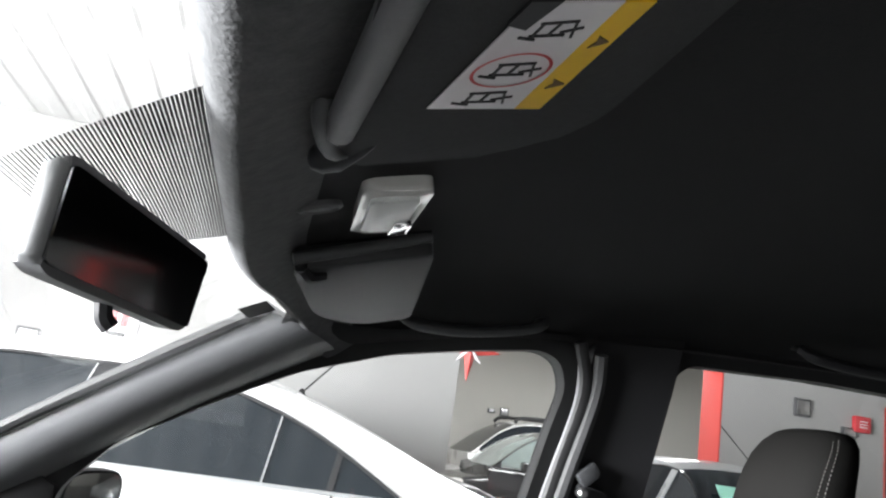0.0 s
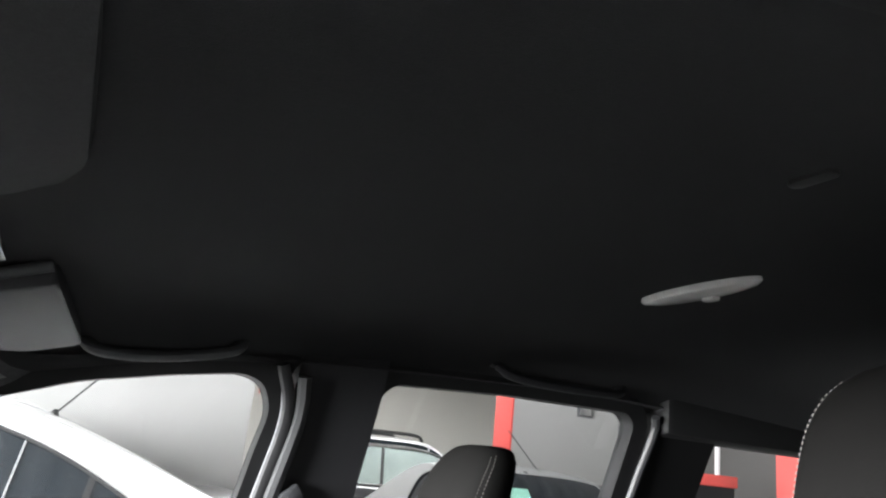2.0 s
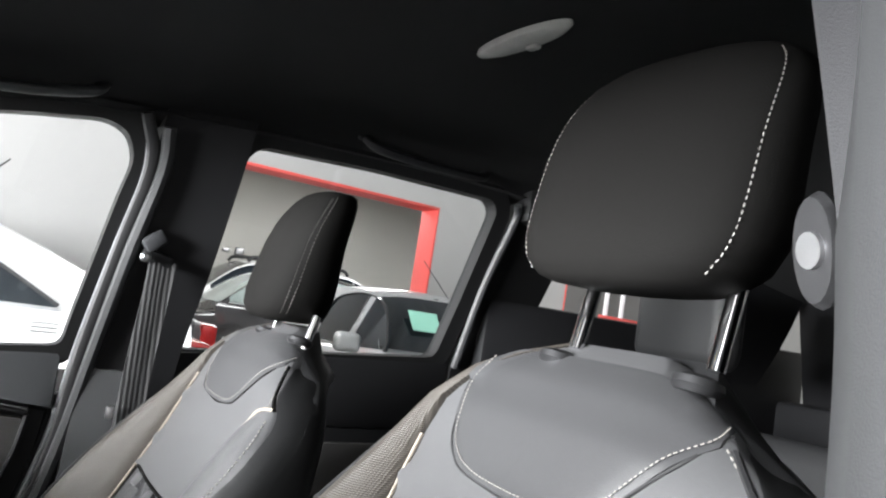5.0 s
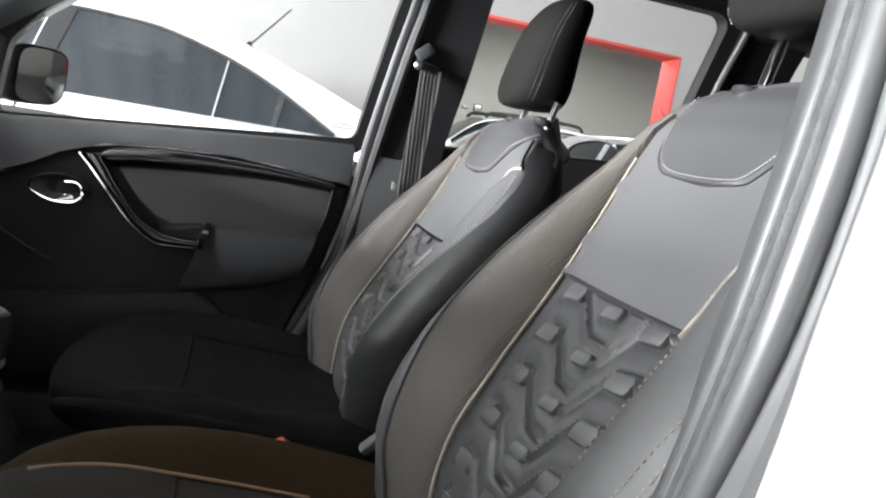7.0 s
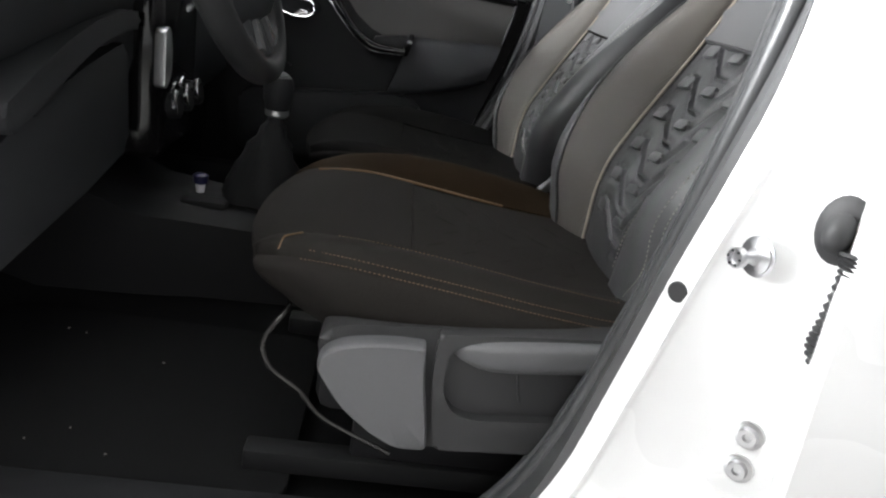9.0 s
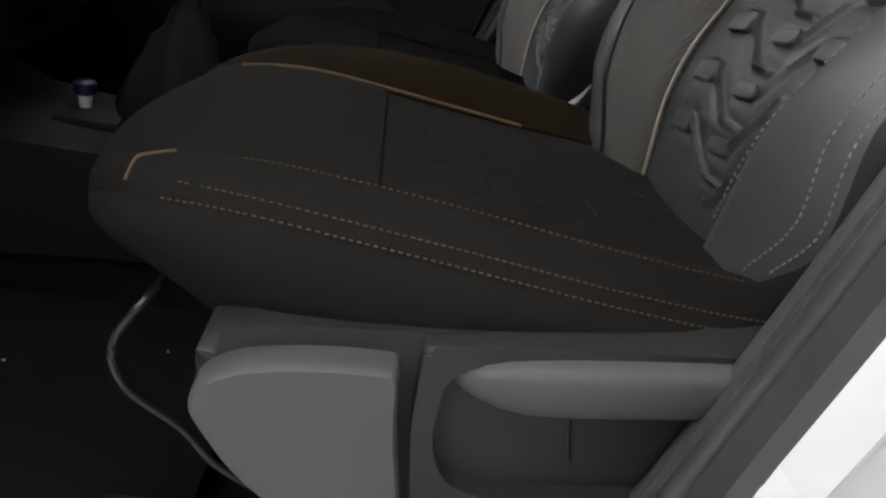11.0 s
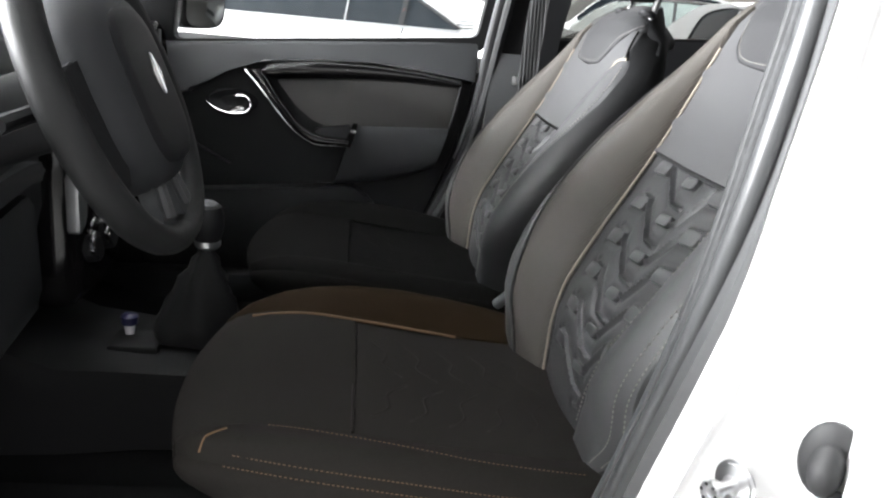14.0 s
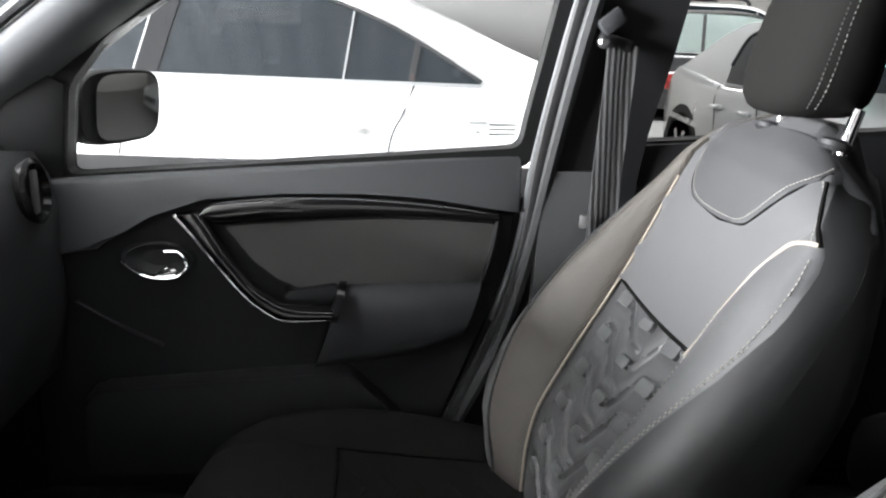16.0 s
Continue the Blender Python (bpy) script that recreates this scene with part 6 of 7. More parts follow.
tagged(part("crumbs", bm, THREAD, smooth=False), "pale crumbs scattered on the floor mat", "crumbs", kind="stuff")

# ---- front seats ----
SEAT_Y = -0.362
# front surface of the backrest along its height: x and half widths by z
BZ = [0.57, 0.64, 0.70, 0.76, 0.80, 0.84, 0.885, 0.93, 0.985, 1.05, 1.126, 1.17, 1.201, 1.216, 1.227, 1.234]
BX = [-0.010, -0.005, -0.002, 0.004, 0.018, 0.040, 0.066, 0.094, 0.128, 0.165, 0.203, 0.222, 0.243, 0.262, 0.280, 0.296]
BW = [0.215, 0.220, 0.232, 0.247, 0.255, 0.262, 0.266, 0.266, 0.258, 0.240, 0.212, 0.190, 0.160, 0.136, 0.112, 0.085]
BP = [0.075, 0.085, 0.092, 0.104, 0.112, 0.120, 0.128, 0.134, 0.145, 0.160, 0.172, 0.165, 0.138, 0.112, 0.09, 0.07]
BB = [0.020, 0.030, 0.040, 0.052, 0.060, 0.066, 0.068, 0.066, 0.058, 0.040, 0.014, 0.004, 0.0, 0.0, 0.0, 0.0]


def back_point(z, y, lift=0.0):
    """The backrest's front skin at height z and width y from the seat's middle; lift: millimetres above it."""
    x, w, p, b = (interp(z, BZ, col) for col in (BX, BW, BP, BB))
    a = abs(y)
    if y < 0:
        p = interp(z, PZ, PR)
    roll, drop = 0.055, 0.0
    if y < 0:
        b *= interp(z, [0.64, 0.70, 0.82], [0.0, 0.12, 0.55])
        # the inner shoulder falls away in a round dome
        roll = interp(z, [1.10, 1.20, 1.24], [0.055, 0.03, 0.012])
        drop = interp(z, [1.08, 1.17, 1.24], [0.0, 0.022, 0.05]) * min(1.0, a / max(w, 1e-4)) ** 3
    f = 0.0
    if a > p:
        t = min((a - p) / max(w - p, 1e-4), 1.0)
        f = b * math.sin(math.pi / 2 * min(t / 0.55, 1)) if t < 0.55 else b - roll * (1 - math.sqrt(max(0, 1 - ((t - 0.55) / 0.45) ** 2)))
    else:
        f = -0.006 * math.cos(math.pi / 2 * a / p) + 0.006
        f = -f
    lean = Vector((-0.84, 0, 0.45))
    return Vector((x - f, y, z - drop)) + lean * lift


PZ = [0.58, 0.70, 0.80, 0.85, 0.985, 1.03, 1.06, 1.10, 1.13, 1.15, 1.17, 1.201, 1.216, 1.234]
PR = [0.075, 0.092, 0.108, 0.117, 0.120, 0.116, 0.120, 0.134, 0.155, 0.170, 0.165, 0.138, 0.112, 0.07]


def back_strip(y0, y1, n, lift=0.0, zs=None):
    """A strip of the front skin between two fractions: functions of z giving y."""
    zs = zs or lin(0.58, 1.233, 40)
    return sheet(lambda z, t: back_point(z, y0(z) + (y1(z) - y0(z)) * t, lift), zs, lin(0, 1, n), thick=(0.012, 0, -0.004))


def segment_distance(px, pz, line):
    """Distance of arrays of points to a polyline, on the slanted panel."""
    best = np.full(px.shape, 9.0)
    for (ax, az), (bx, bz) in zip(line, line[1:]):
        ux, uz, qx, qz = bx - ax, (bz - az) * 1.18, px - ax, (pz - az) * 1.18
        t = np.clip((qx * ux + qz * uz) / (ux * ux + uz * uz), 0, 1)
        best = np.minimum(best, np.hypot(qx - t * ux, qz - t * uz))
    return best


def stitches(points, size=0.0009, length=0.0033, every=1.9):
    """Short thread stitches along a dense path, joined."""
    bm = bmesh.new()
    path = smooth_path(points, 40)
    walked, last, nxt = 0.0, path[0], 0.0
    for p in path[1:]:
        d = p - last
        walked += d.length
        if walked >= nxt and d.length > 1e-6:
            q = d.to_track_quat("X", "Z").to_matrix().to_4x4()
            box(p.x, p.y, p.z, length, size, size, m=q, bm=bm)
            nxt = walked + length * every
        last = p
    return bm


def build_seat(passenger=False):
    seat = thing("front_seat", "black and grey leatherette front seat with beige piping and embossed backrest", "car seat", (0, SEAT_Y, 0), "front seats of the car")
    w = lambda z: interp(z, BZ, BW)
    p = lambda z: interp(z, BZ, BP)
    PT = 0.985
    q = lambda z: interp(z, PZ, PR)
    welt_at = lambda z: p(z) + (w(z) - p(z)) * interp(z, [0.58, 0.70, 0.825, 0.917, 1.007, 1.10, 1.17], [0.3, 0.34, 0.42, 0.55, 0.70, 0.80, 0.85])
    narrow = [0.10, 0.105, 0.115, 0.128, 0.138, 0.156, 0.186, 0.222, 0.224, 0.207, 0.197, 0.15, 0.08]
    wide = [0.09, 0.12, 0.18, 0.222, 0.232, 0.236, 0.240, 0.240, 0.222, 0.205, 0.195, 0.15, 0.08]
    outer = lambda z: interp(z, [0.58, 0.65, 0.68, 0.72, 0.76, 0.82, 0.88, 1.0, 1.06, 1.12, 1.15, 1.20, 1.24], narrow if passenger else wide)
    # upper and lower centre panels
    part("backrest_panel", back_strip(lambda z: -q(z), p, 14, 0.0, lin(PT + 0.002, 1.233, 18)), LEATHER, seat, "smooth grey leatherette upper panel")
    # raised pads in three columns, joined by moulded ribs
    rows = range(6)
    pads = []
    ribs = []
    for k in rows:
        z = 0.975 - 0.0458 * k
        left, mid, right = (0.088 - 0.010 * k, z), (-0.005 - 0.0085 * k, z), (-0.082 - 0.006 * k, z)
        pads += [(left, 0.021, 0.0085), (mid, 0.0155, 0.0065), (right, 0.0165, 0.0088)]
        ribs.append([(left[0] + 0.008, z + 0.010), (left[0] - 0.018, z + 0.009), (left[0] - 0.026, z + 0.001), (left[0] - 0.080, z - 0.027), (left[0] - 0.110, z - 0.028)])
        ribs.append([(right[0] - 0.020, z + 0.002), (right[0] - 0.012, z + 0.011), (right[0] + 0.018, z + 0.006), (right[0] + 0.044, z - 0.042), (right[0] + 0.058, z - 0.0455)])
    zs, ts = np.linspace(0.60, PT - 0.002, 170), np.linspace(0, 1, 110)
    low, high = np.array([-q(z) for z in zs])[:, None], np.array([p(z) for z in zs])[:, None]
    gy, gz = low + (high - low) * ts[None, :], np.repeat(zs[:, None], len(ts), 1)
    rib_far = np.full(gy.shape, 9.0)
    for line in ribs:
        rib_far = np.minimum(rib_far, segment_distance(gy, gz, line))
    pad_far = np.full(gy.shape, 9.0)
    for (cy, cz0), hw, hh in pads:
        skew = (gy - cy) * 0.10
        pad_far = np.minimum(pad_far, np.maximum(np.abs(gy - cy) - hw, (np.abs(gz - cz0 + skew) - hh) * 1.18))
    ease = lambda t: np.clip(t, 0, 1) ** 2 * (3 - 2 * np.clip(t, 0, 1))
    fade = ease((gz - 0.66) / 0.06) * ease((PT - gz) / 0.006)
    relief = 0.0036 * (1 - ease((rib_far - 0.0010) / 0.0034))
    relief -= 0.0022 * np.exp(-(np.maximum(np.minimum(rib_far - 0.004, pad_far), 0) / 0.0055) ** 2) * (relief < 0.0034)
    relief = relief * fade - 0.0035
    table = {}
    for i, z in enumerate(zs):
        for j, t in enumerate(ts):
            table[float(z), float(t)] = back_point(float(z), float(gy[i, j]), float(relief[i, j]))
    # panel ground darker than the upper panel: groove shade put into the colour
    part("embossed_panel", sheet(lambda z, t: table[z, t], [float(z) for z in zs], [float(t) for t in ts], thick=(0.012, 0, -0.004)), LEATHER_PAD_SHADE, seat, "grey lower panel with moulded ribs", angle=80)
    for (cy, cz0), hw, hh in pads:
        if cz0 < 0.70:
            continue
        outline = rounded([(cy - hw, cz0 - hh + 0.1 * hw), (cy + hw, cz0 - hh - 0.1 * hw), (cy + hw, cz0 + hh - 0.1 * hw), (cy - hw, cz0 + hh + 0.1 * hw)], 0.005, 3)
        part("pad", prism(outline, lambda u, v, lift: back_point(v, u, lift), -0.008, 0.0006, 0.0016, 3), EMBOSS_LIT, seat)
    # bolsters: mesh fabric on one side, leatherette on the other
    part("bolster", back_strip(p, welt_at, 12), MESH, seat, "brown mesh fabric bolster")
    part("bolster", back_strip(lambda z: -q(z), lambda z: -max(q(z) + 0.004, min(outer(z), w(z) * 0.97)), 10), LEATHER, seat, "grey leatherette bolster")
    part("bolster_edge", back_strip(welt_at, w, 8), LEATHER, seat)
    part("bolster_edge", back_strip(lambda z: -max(q(z) + 0.004, min(outer(z), w(z) * 0.97)), lambda z: -w(z), 8), LEATHER_BLACK, seat)
    # shell: sides and rear
    secs = []
    for z in lin(0.58, 1.20, 24) + [1.208, 1.216, 1.224, 1.233]:
        e = back_point(z, w(z), -0.004)
        front = e.x + 0.004
        depth = interp(z, [0.65, 0.8, 1.0, 1.08, 1.15, 1.19, 1.215, 1.24], [0.16, 0.17, 0.140, 0.120, 0.098, 0.084, 0.074, 0.06])
        xc = interp(z, BZ, BX)
        ww = w(z)
        drop = interp(z, [1.0, 1.15, 1.24], [0.012, 0.035, 0.085])
        ring = [Vector((front, ww, z))]
        # rounded rear corners, rounder towards the top
        e = interp(z, [0.8, 1.0, 1.15, 1.24], [0.35, 0.42, 0.75, 1.0])
        for k in range(1, 8):
            s, c = math.sin(math.pi * k / 16), math.cos(math.pi * k / 16)
            ring.append(Vector((front + (xc + depth - front) * s ** e, ww * c ** e, z - drop * s * s)))
        ring += [Vector((xc + depth, 0.0, z - drop))]
        inner = back_point(z, -ww, -0.004)
        for k in range(7, -1, -1):
            s, c = math.sin(math.pi * k / 16), math.cos(math.pi * k / 16)
            ring.append(Vector((inner.x + 0.004 + (xc + depth - inner.x - 0.004) * s ** e, -ww * c ** e, inner.z + (z - drop - inner.z) * s * s)))
        ring += [Vector((xc + 0.02, -ww * 0.6, z)), Vector((xc + 0.02, ww * 0.6, z))]
        secs.append(ring)
    part("backrest_shell", loft(secs), LEATHER_BLACK, seat, "black leatherette back and sides")
    # head pad with stitched rim: a tongue from the top edge
    padz = [1.113, 1.1135, 1.1145, 1.116, 1.118, 1.121, 1.125, 1.13] + lin(1.137, 1.220, 14)
    pad_left = lambda z: min(interp(z, [1.113, 1.1145, 1.117, 1.122, 1.135, 1.16, 1.192, 1.220], [0.02, 0.060, 0.084, 0.103, 0.122, 0.138, 0.150, 0.125]), w(z) - 0.012)
    pad_right = lambda z: interp(z, [1.113, 1.1145, 1.117, 1.122, 1.135, 1.16, 1.195, 1.220], [-0.01, -0.035, -0.050, -0.060, -0.073, -0.092, -0.120, -0.112])
    part("head_pad", sheet(lambda z, t: back_point(z, pad_right(z) + (pad_left(z) - pad_right(z)) * t, 0.0035 - 0.0025 * abs(2 * t - 1) ** 8), padz, lin(0, 1, 18), thick=(0.01, 0, -0.004)), LEATHER_PAD_SHADE, seat, "raised grey pad with pale stitching")
    rim = [back_point(z + 0.004, pad_left(z) - 0.005, 0.0036) for z in (1.205, 1.18, 1.15, 1.135, 1.125, 1.119, 1.115)] + [back_point(1.1175, 0.01, 0.0042)] + \
          [back_point(z + 0.004, pad_right(z) + 0.004, 0.0036) for z in (1.115, 1.119, 1.125, 1.135, 1.15, 1.17, 1.195, 1.21)]
    part("stitching", stitches(rim, 0.0008, 0.0024, 1.6), THREAD, seat)
    part("seam", tube([back_point(z, pad_left(z) + 0.001, 0.0) for z in (1.205, 1.18, 1.15, 1.135, 1.125, 1.118, 1.1135)] + [back_point(1.112, 0.0, 0.0)] + [back_point(z, pad_right(z) - 0.001, 0.0) for z in (1.1135, 1.118, 1.125, 1.15, 1.18, 1.21)], 0.0016, 5), WELT, seat)
    # piping and welts
    part("piping", tube([back_point(z, p(z), 0.002) for z in (0.66, 0.70, 0.75, 0.80, 0.85, 0.90, 0.95, 1.0, 1.05, 1.09, 1.13)], 0.0019, 6), PIPING, seat, "beige piping")
    part("piping", tube([back_point(z, y, 0.0015) for z, y in ((0.983, -0.121), (1.013, -0.116), (1.034, -0.116), (1.06, -0.120), (1.085, -0.127), (1.11, -0.140), (1.13, -0.160), (1.143, -0.181), (1.148, -0.193))], 0.0024, 6), PIPING, seat, "thick beige piping")
    part("seam", tube([back_point(z, y, 0.0008) for z, y in ((1.146, -0.194), (1.16, -0.183), (1.178, -0.160), (1.20, -0.128))], 0.0022, 5), WELT, seat)
    part("stitching", stitches([back_point(z, y, 0.0012) for z, y in ((1.150, -0.184), (1.164, -0.172), (1.18, -0.150), (1.198, -0.124))], 0.001, 0.003), THREAD, seat)
    part("welt", tube([back_point(z, welt_at(z), 0.001) for z in (0.66, 0.70, 0.76, 0.82, 0.88, 0.94, 1.0, 1.05, 1.1, 1.14)], 0.0024, 6), WELT, seat)
    part("stitching", stitches([back_point(z, -(q(z) + 0.006), 0.0008) for z in (0.70, 0.75, 0.8, 0.86, 0.92, 0.975, 1.0, 1.02, 1.04)], 0.0011, 0.0031), THREAD, seat)
    for off, heights in ((0.007 if passenger else 0.018, (0.69, 0.74, 0.8, 0.86, 0.92, 0.98, 1.04, 1.09, 1.13)), (0.004, (0.70, 0.74, 0.8, 0.86, 0.92, 0.98, 1.04))):
        part("stitching", stitches([back_point(z, -(max(q(z) + 0.012, min(outer(z), w(z) * 0.97) - off)), 0.0008) for z in heights], 0.0011, 0.0031), THREAD, seat)
    part("seam", tube([back_point(PT, y, -0.001) for y in lin(-0.119, 0.142, 8)], 0.003, 5), WELT, seat)
    # headrest on two chrome posts
    cx, cz = 0.283, 1.381

    def head_sec(v):
        s = (1 - abs(v) ** 4.0) ** (1 / 4.0)
        zc = cz + v * 0.103
        wide = (0.111 - 0.001 * v) * s
        deep = 0.047 * (1.08 - 0.28 * v) * (s ** 0.7)
        xo = cx + 0.014 * v + 0.022 * max(v, 0) ** 2
        out = []
        for a in lin(0, 2 * math.pi, 28)[:-1]:
            c, sn = math.cos(a), math.sin(a)
            out.append(Vector((xo + deep * (abs(c) ** 0.8) * (1 if c > 0 else -1), 0.010 + wide * (abs(sn) ** 0.72) * (1 if sn > 0 else -1), zc)))
        return out

    def seam_point(v, s, k=0.0):
        q = head_sec(v)
        xo = (min(p.x for p in q) + max(p.x for p in q)) / 2
        deep, wide = (max(p.x for p in q) - min(p.x for p in q)) / 2, max(p.y for p in q) - 0.010
        a = 1.10 + k
        return Vector((xo - deep * math.cos(a) ** 0.8 - 0.0006, 0.010 + s * wide * math.sin(a) ** 0.72, cz + v * 0.103))
    part("headrest", loft([head_sec(v) for v in (-0.995, -0.97, -0.92, -0.8, -0.6, -0.35, -0.1, 0.15, 0.4, 0.62, 0.8, 0.92, 0.97, 0.995)]), HEADREST, seat, "dark grey headrest cushion", angle=70)
    for s in (-1, 1):
        part("headrest_stitching", stitches([seam_point(v, s) for v in lin(-0.86, 0.86, 14)], 0.0007, 0.0026), THREAD, seat)
        if passenger:
            part("headrest_stitching", stitches([seam_point(v, s, 0.16) for v in lin(-0.86, 0.86, 14)], 0.0009, 0.003), THREAD, seat)
        part("headrest_post", tube([(0.276, s * 0.073, 1.228), (0.292, s * 0.073, 1.30)], 0.0068, 12), CHROME, seat, "chrome post")
        part("post_sleeve", lathe([(0.015, -0.004), (0.019, 0.001), (0.018, 0.006), (0.011, 0.009), (0.008, 0.0)], 16, Matrix.Translation((0.272, s * 0.073, 1.215)) @ Euler((0, 0.2, 0)).to_matrix().to_4x4()), STEEL_DARK, seat)
    # cushion
    CX = [-0.440, -0.434, -0.415, -0.38, -0.33, -0.27, -0.20, -0.13, -0.06, 0.0, 0.06]
    CT = [0.686, 0.696, 0.708, 0.715, 0.714, 0.707, 0.698, 0.690, 0.684, 0.680, 0.675]
    CB = [0.583, 0.583, 0.582, 0.58, 0.578, 0.575, 0.57, 0.57, 0.57, 0.57, 0.57]
    CWd = [0.150, 0.172, 0.203, 0.229, 0.244, 0.250, 0.252, 0.252, 0.250, 0.245, 0.24]
    CI = [0.002, 0.003, 0.006, 0.011, 0.019, 0.029, 0.034, 0.032, 0.025, 0.016, 0.010]
    CH = [0.001, 0.003, 0.006, 0.011, 0.015, 0.018, 0.019, 0.017, 0.014, 0.012, 0.010]

    def cushion_top(x, y, lift=0.0):
        """Skin of the cushion; x runs along the seat's middle, the front edge bows forward."""
        top, wd, h = (interp(x, CX, c) for c in (CT, CWd, CI if y > 0 else CH))
        a = abs(y)
        ci = 0.155
        if a > ci:
            t = min(1, (a - ci) / (wd - ci))
            z = top + h * math.sin(math.pi * min(t, 1) * 0.72) - 0.013 * max(0, (t - 0.6) / 0.4) ** 2
        else:
            z = top - 0.004 * (1 - (a / ci) ** 2)
        bow = 0.036 * (1 - (y / 0.2) ** 2) * min(1.0, max(0.0, (-0.28 - x) / 0.155)) ** 1.5
        return Vector((x - bow, y, z + lift))

    def cushion_strip(y0, y1, n, xs, lift=0.0):
        return sheet(lambda x, t: cushion_top(x, y0 + (y1 - y0) * t, lift), xs, lin(0, 1, n), thick=(0, 0, -0.02))
    xs = [-0.436, -0.432, -0.427, -0.42, -0.411, -0.40, -0.388] + lin(-0.375, 0.05, 26)
    part("cushion_centre", cushion_strip(-0.155, 0.155, 12, lin(-0.436, -0.268, 12)), CUSHION, seat, "dark brown fabric cushion front")
    part("cushion_centre", cushion_strip(-0.155, 0.155, 12, lin(-0.264, 0.05, 16), -0.003), CUSHION, seat, "dark brown fabric with faint embossing")
    part("cushion_bolster", sheet(lambda x, t: cushion_top(x, 0.155 + (interp(x, CX, CWd) - 0.155) * t), xs, lin(0, 1, 12), thick=(0, 0, -0.02)), CUSHION_BROWN, seat, "brown fabric inner bolster")
    part("cushion_bolster", sheet(lambda x, t: cushion_top(x, -0.155 - (interp(x, CX, CWd) - 0.155) * t), xs, lin(0, 1, 8), thick=(0, 0, -0.02)), CUSHION, seat)
    def flank(side):
        def fn(x, t):
            wd = interp(x, CX, CWd)
            q = cushion_top(x, side * wd)
            zb = interp(x, CX, CB)
            return (q.x + (0.098 * t ** 1.45 - 0.008 * math.sin(math.pi * min(1, 2 * t))) * min(1, max(0, (-0.28 - x) / 0.15)), side * (wd + 0.014 * math.sin(math.pi * t ** 0.7) - 0.03 * t ** 3), q.z + (min(zb, q.z - 0.02) - q.z) * t ** 1.25)
        return sheet(fn, xs, lin(0, 1, 14), thick=(0, -side * 0.012, 0))
    part("cushion_side", flank(-1), CUSHION, seat, "dark fabric cushion flank")
    part("cushion_side", flank(1), CUSHION, seat)

    def nose(y, t):
        """The rounded front roll, from the top edge down and back."""
        wd = interp(-0.436, CX, CWd)
        q = cushion_top(-0.436, y * wd)
        k = (wd + 0.014 * math.sin(math.pi * t ** 0.7) - 0.03 * t ** 3) / wd
        zb = q.z + (interp(-0.436, CX, CB) - q.z) * t ** 1.25
        return (q.x - 0.008 * math.sin(math.pi * min(1, 2 * t)) + 0.098 * t ** 1.45, q.y * k, zb)
    part("cushion_nose", sheet(nose, lin(-1, 1, 30), lin(0, 1, 14), thick=(0.012, 0, 0)), CUSHION, seat, "rounded dark fabric cushion front")
    part("piping", tube([cushion_top(x, y, 0.001) for x, y in ((-0.40, 0.143), (-0.36, 0.15), (-0.32, 0.155), (-0.27, 0.155), (-0.2, 0.155), (-0.12, 0.15))], 0.002, 6), PIPING_ORANGE, seat, "ochre piping")
    part("piping", tube([cushion_top(x, y, 0.001) for x, y in ((-0.417, -0.196), (-0.411, -0.188), (-0.404, -0.181), (-0.389, -0.172))], 0.0012, 6), PIPING_ORANGE, seat, "ochre piping")
    for off, grow, x0 in ((0.158, 0.2, -0.35), (0.007, 0.0, -0.385), (-0.004, 0.0, -0.395)):
        part("stitching", stitches([cushion_top(x, -(min(off + grow * (x - x0), 0.2) if grow else interp(x, CX, CWd) - off), 0.0006) for x in lin(x0, -0.02, 10)], 0.0008, 0.0026, 1.7), PIPING_ORANGE, seat)
    for k in range(5):
        x = -0.245 + 0.046 * k
        for pts in (((x, -0.10), (x + 0.02, -0.075), (x + 0.02, -0.04), (x + 0.045, -0.01)), ((x, 0.10), (x + 0.02, 0.07), (x + 0.015, 0.04), (x + 0.04, 0.012))):
            part("rib", tube([cushion_top(u, v, -0.0066) for u, v in pts], 0.0045, 8), CUSHION, seat)
    part("seam", tube([cushion_top(-0.266, y, -0.001) for y in lin(-0.15, 0.15, 6)], 0.0018, 5), CUSHION, seat)
    # plinth, runners and the lifting bar in front
    part("seat_base", box(-0.15, 0.0, 0.545, 0.42, 0.42, 0.08, 0.02), PLASTIC_DARK, seat)
    for s in (-1, 1):
        part("runner", box(-0.16, s * 0.19, 0.425, 0.56, 0.035, 0.03, 0.004), PLASTIC_BLACK, seat)
        part("runner_bracket", box(-0.16, s * 0.19, 0.485, 0.30, 0.02, 0.09, 0.006), PLASTIC_DARK, seat)
    half = [(-0.345, 0.2, 0.492), (-0.379, 0.2, 0.527), (-0.413, 0.2, 0.552), (-0.425, 0.199, 0.573), (-0.424, 0.195, 0.594), (-0.405, 0.18, 0.622), (-0.40, 0.1, 0.627)]
    half = [(-0.26, 0.2, 0.452)] + half
    part("lifting_bar", tube(half + [(-0.40, 0, 0.628)] + [(x, -y, z) for x, y, z in half[::-1]], 0.0033, 8), BAR_STEEL, seat, "dark steel slide release bar")
    # side shields with lever, on the outer flank
    Y = lambda u, v, wv: Vector((u, wv, v))
    base = rounded([(-0.360, 0.628), (-0.352, 0.647), (-0.325, 0.658), (-0.239, 0.665), (-0.132, 0.674), (0.06, 0.689), (0.06, 0.54), (-0.10, 0.528), (-0.20, 0.514), (-0.26, 0.520), (-0.30, 0.543), (-0.345, 0.588)], 0.02)
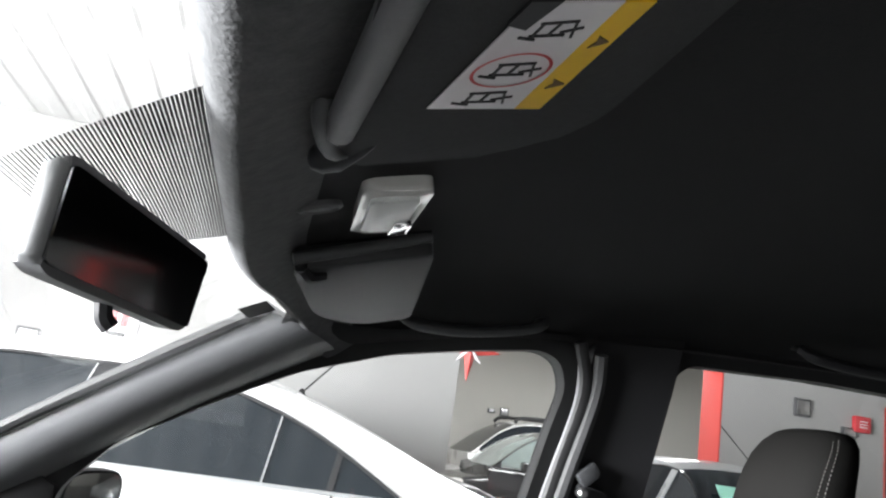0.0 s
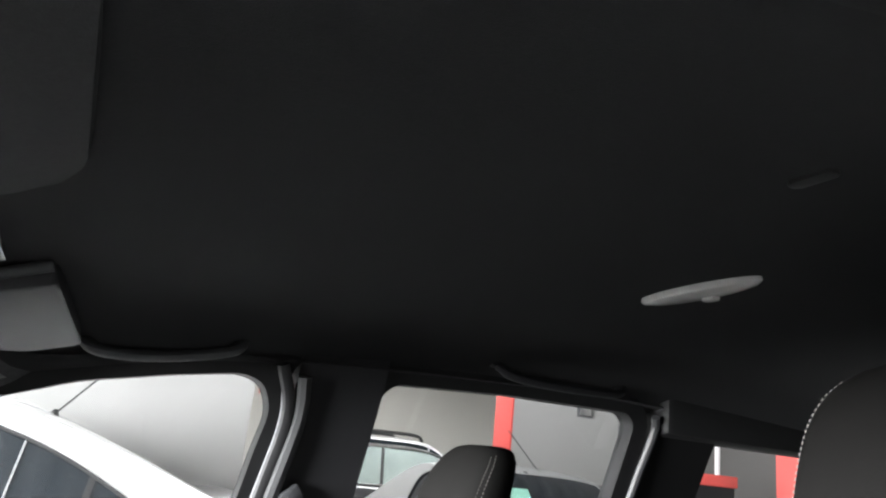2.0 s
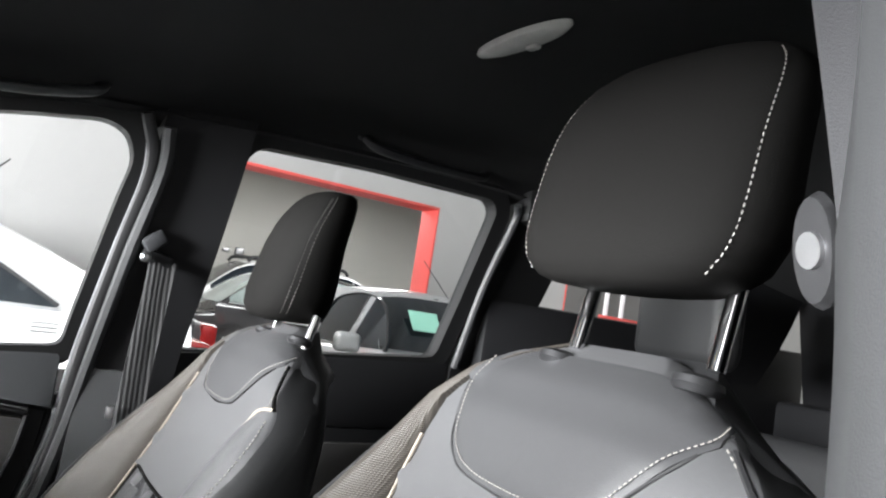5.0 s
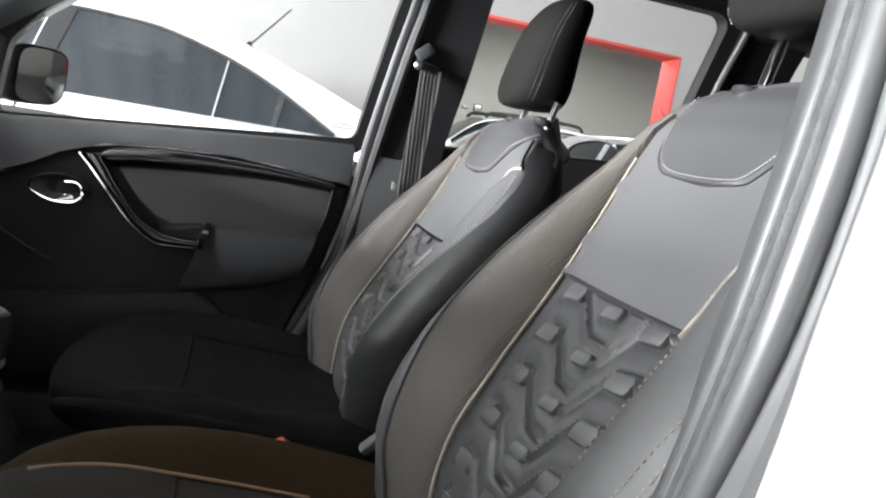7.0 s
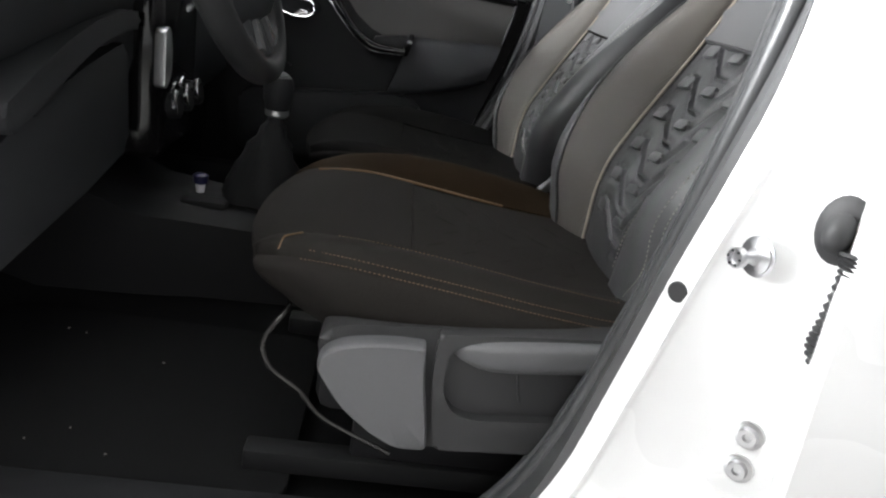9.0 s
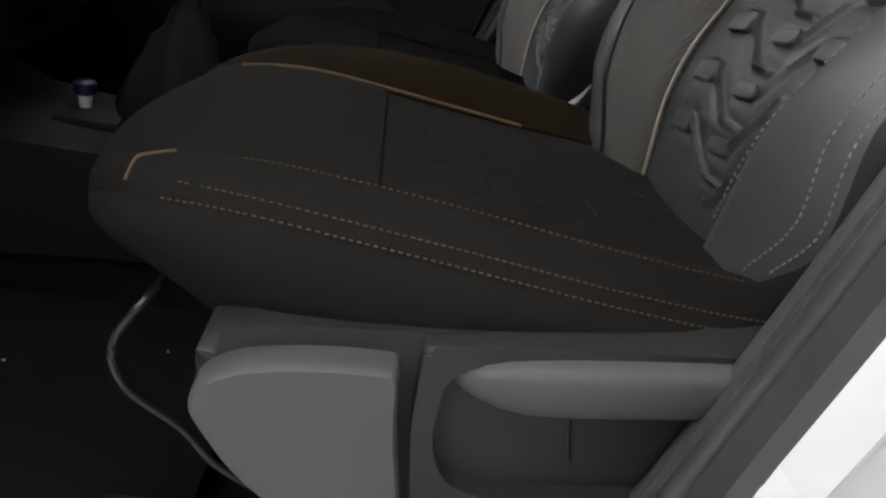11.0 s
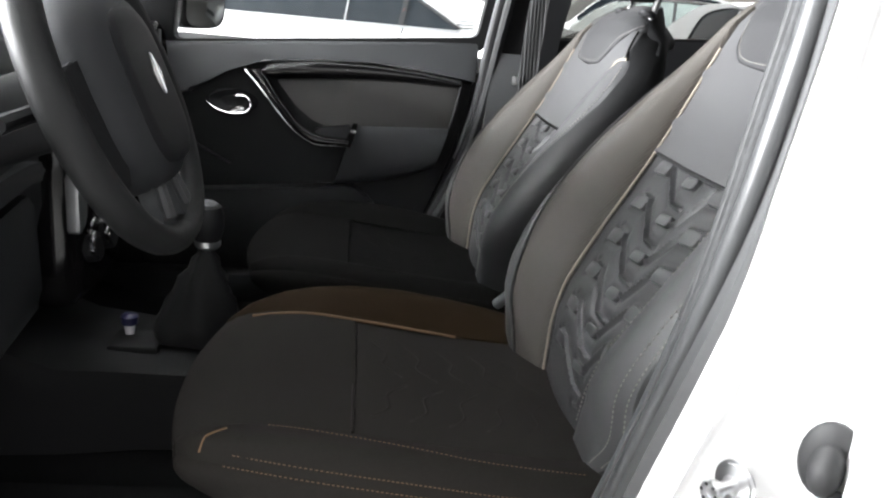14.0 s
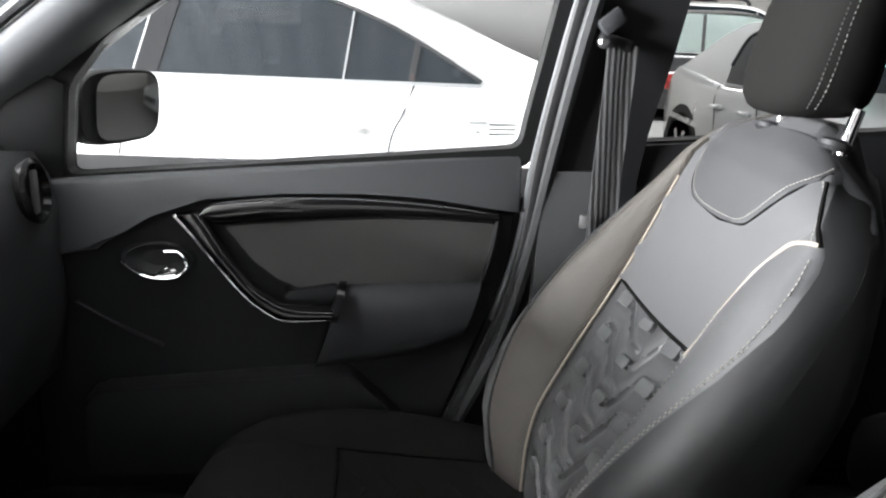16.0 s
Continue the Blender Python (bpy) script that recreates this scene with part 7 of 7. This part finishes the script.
    part("side_shield", prism(base, Y, -0.215, -0.270, 0.010, 4), SHIELD, seat, "charcoal plastic side shield")
    lobe = rounded([(-0.357, 0.614), (-0.351, 0.631), (-0.333, 0.642), (-0.305, 0.648), (-0.272, 0.651), (-0.242, 0.651), (-0.238, 0.606), (-0.229, 0.56), (-0.225, 0.524), (-0.258, 0.522), (-0.286, 0.535), (-0.328, 0.569), (-0.350, 0.602)], [0.02, 0.02, 0.02, 0.02, 0.01, 0.005, 0.02, 0.02, 0.006, 0.01, 0.02, 0.02, 0.02])
    part("shield_cap", pillow(lobe, Y, -0.250, -0.294, ((1.0, 0.0), (1.0, 0.72), (0.993, 0.86), (0.978, 0.95), (0.95, 0.99), (0.5, 1.0), (0.1, 1.0))), PLASTIC_GREY, seat, "smooth grey plastic cap")
    rim = rounded([(-0.230, 0.665), (-0.133, 0.675), (0.05, 0.690), (0.05, 0.682), (-0.056, 0.674), (-0.166, 0.663), (-0.200, 0.657), (-0.216, 0.644), (-0.218, 0.600), (-0.205, 0.572), (-0.178, 0.565), (-0.088, 0.573), (0.05, 0.585), (0.055, 0.540), (-0.10, 0.530), (-0.217, 0.522), (-0.224, 0.56), (-0.231, 0.615)],
                  [0.006, 0.01, 0.003, 0.003, 0.02, 0.02, 0.014, 0.014, 0.02, 0.014, 0.01, 0.02, 0.003, 0.01, 0.01, 0.006, 0.02, 0.02], 6)
    part("shield_rim", prism(rim, Y, -0.250, -0.285, 0.005, 4), SHIELD, seat)
    part("recess_seam", tube([(-0.136, -0.271, 0.622), (-0.132, -0.271, 0.600), (-0.128, -0.271, 0.588)], 0.0016, 6), WELT, seat)
    secs = []
    for x, zc, h, d in ((-0.2135, 0.645, 0.0015, 0.004), (-0.211, 0.6455, 0.005, 0.010), (-0.204, 0.6455, 0.0095, 0.017), (-0.195, 0.646, 0.0135, 0.022), (-0.182, 0.646, 0.0175, 0.026), (-0.166, 0.6465, 0.0198, 0.028), (-0.14, 0.649, 0.0208, 0.029), (-0.10, 0.6535, 0.0208, 0.029), (-0.056, 0.658, 0.0205, 0.029), (0.03, 0.668, 0.019, 0.027)):
        secs.append([Vector((x, -0.268 - d * f, zc + h * v)) for f, v in ((0.0, 1.0), (0.45, 0.99), (0.8, 0.90), (0.96, 0.72), (1.0, 0.5), (0.97, 0.1), (0.90, -0.35), (0.78, -0.75), (0.55, -0.96), (0.0, -1.0))])
    part("height_lever", loft(secs), PLASTIC_GREY, seat, "grey plastic height lever", angle=60)
    part("recliner_knob", tube([(0.012, 0.255, 0.775), (0.0, 0.283, 0.735), (-0.012, 0.305, 0.705), (-0.03, 0.318, 0.68)], 0.013, 12, r2=0.009), SATIN, seat, "silver recliner lever")
    return seat


driver_seat = build_seat()
passenger_seat = build_seat(True)
passenger_seat.location = (-0.020, SEAT_Y + 0.698, -0.044)

for o in passenger_seat.children:
    if o.name.split(".")[0] in ("headrest", "headrest_stitching", "headrest_post"):
        o.location.z -= 0.045

for o in driver_seat.children:
    if o.name.split(".")[0] in ("headrest", "headrest_stitching", "headrest_post"):
        o.location.x += 0.013
    if o.name.split(".")[0] in ("headrest", "headrest_stitching"):
        o.scale.y = 1.12

# shade over the passenger's cushion is painted by swapping in the darker fabric
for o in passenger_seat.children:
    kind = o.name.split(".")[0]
    swap = CUSHION_SHADED if kind in ("cushion_centre", "cushion_bolster", "cushion_side", "cushion_nose", "rib", "seam") else THREAD_DIM if kind == "headrest_stitching" else None
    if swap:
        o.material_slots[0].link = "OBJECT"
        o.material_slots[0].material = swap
    if kind in ("headrest", "headrest_stitching"):
        o.scale.y = 0.81
        o.location.z += 0.006
    if kind in ("headrest", "headrest_stitching", "headrest_post", "post_sleeve"):
        o.location.y -= 0.015

# the passenger's seat has its shield towards the door and plain fabric
for o in list(passenger_seat.children):
    if o.data and o.data.materials and o.data.materials[0] == PIPING_ORANGE:
        bpy.data.objects.remove(o)
for o in list(passenger_seat.children):
    if o.name.split(".")[0] in ("side_shield", "shield_cap", "shield_rim", "height_lever", "recliner_knob"):
        bpy.data.objects.remove(o)
part("recline_lever", tube([(-0.30, -0.248, 0.665), (-0.25, -0.256, 0.655), (-0.20, -0.256, 0.640)], 0.008, 8, r2=0.005), PLASTIC, passenger_seat, "charcoal recline lever")
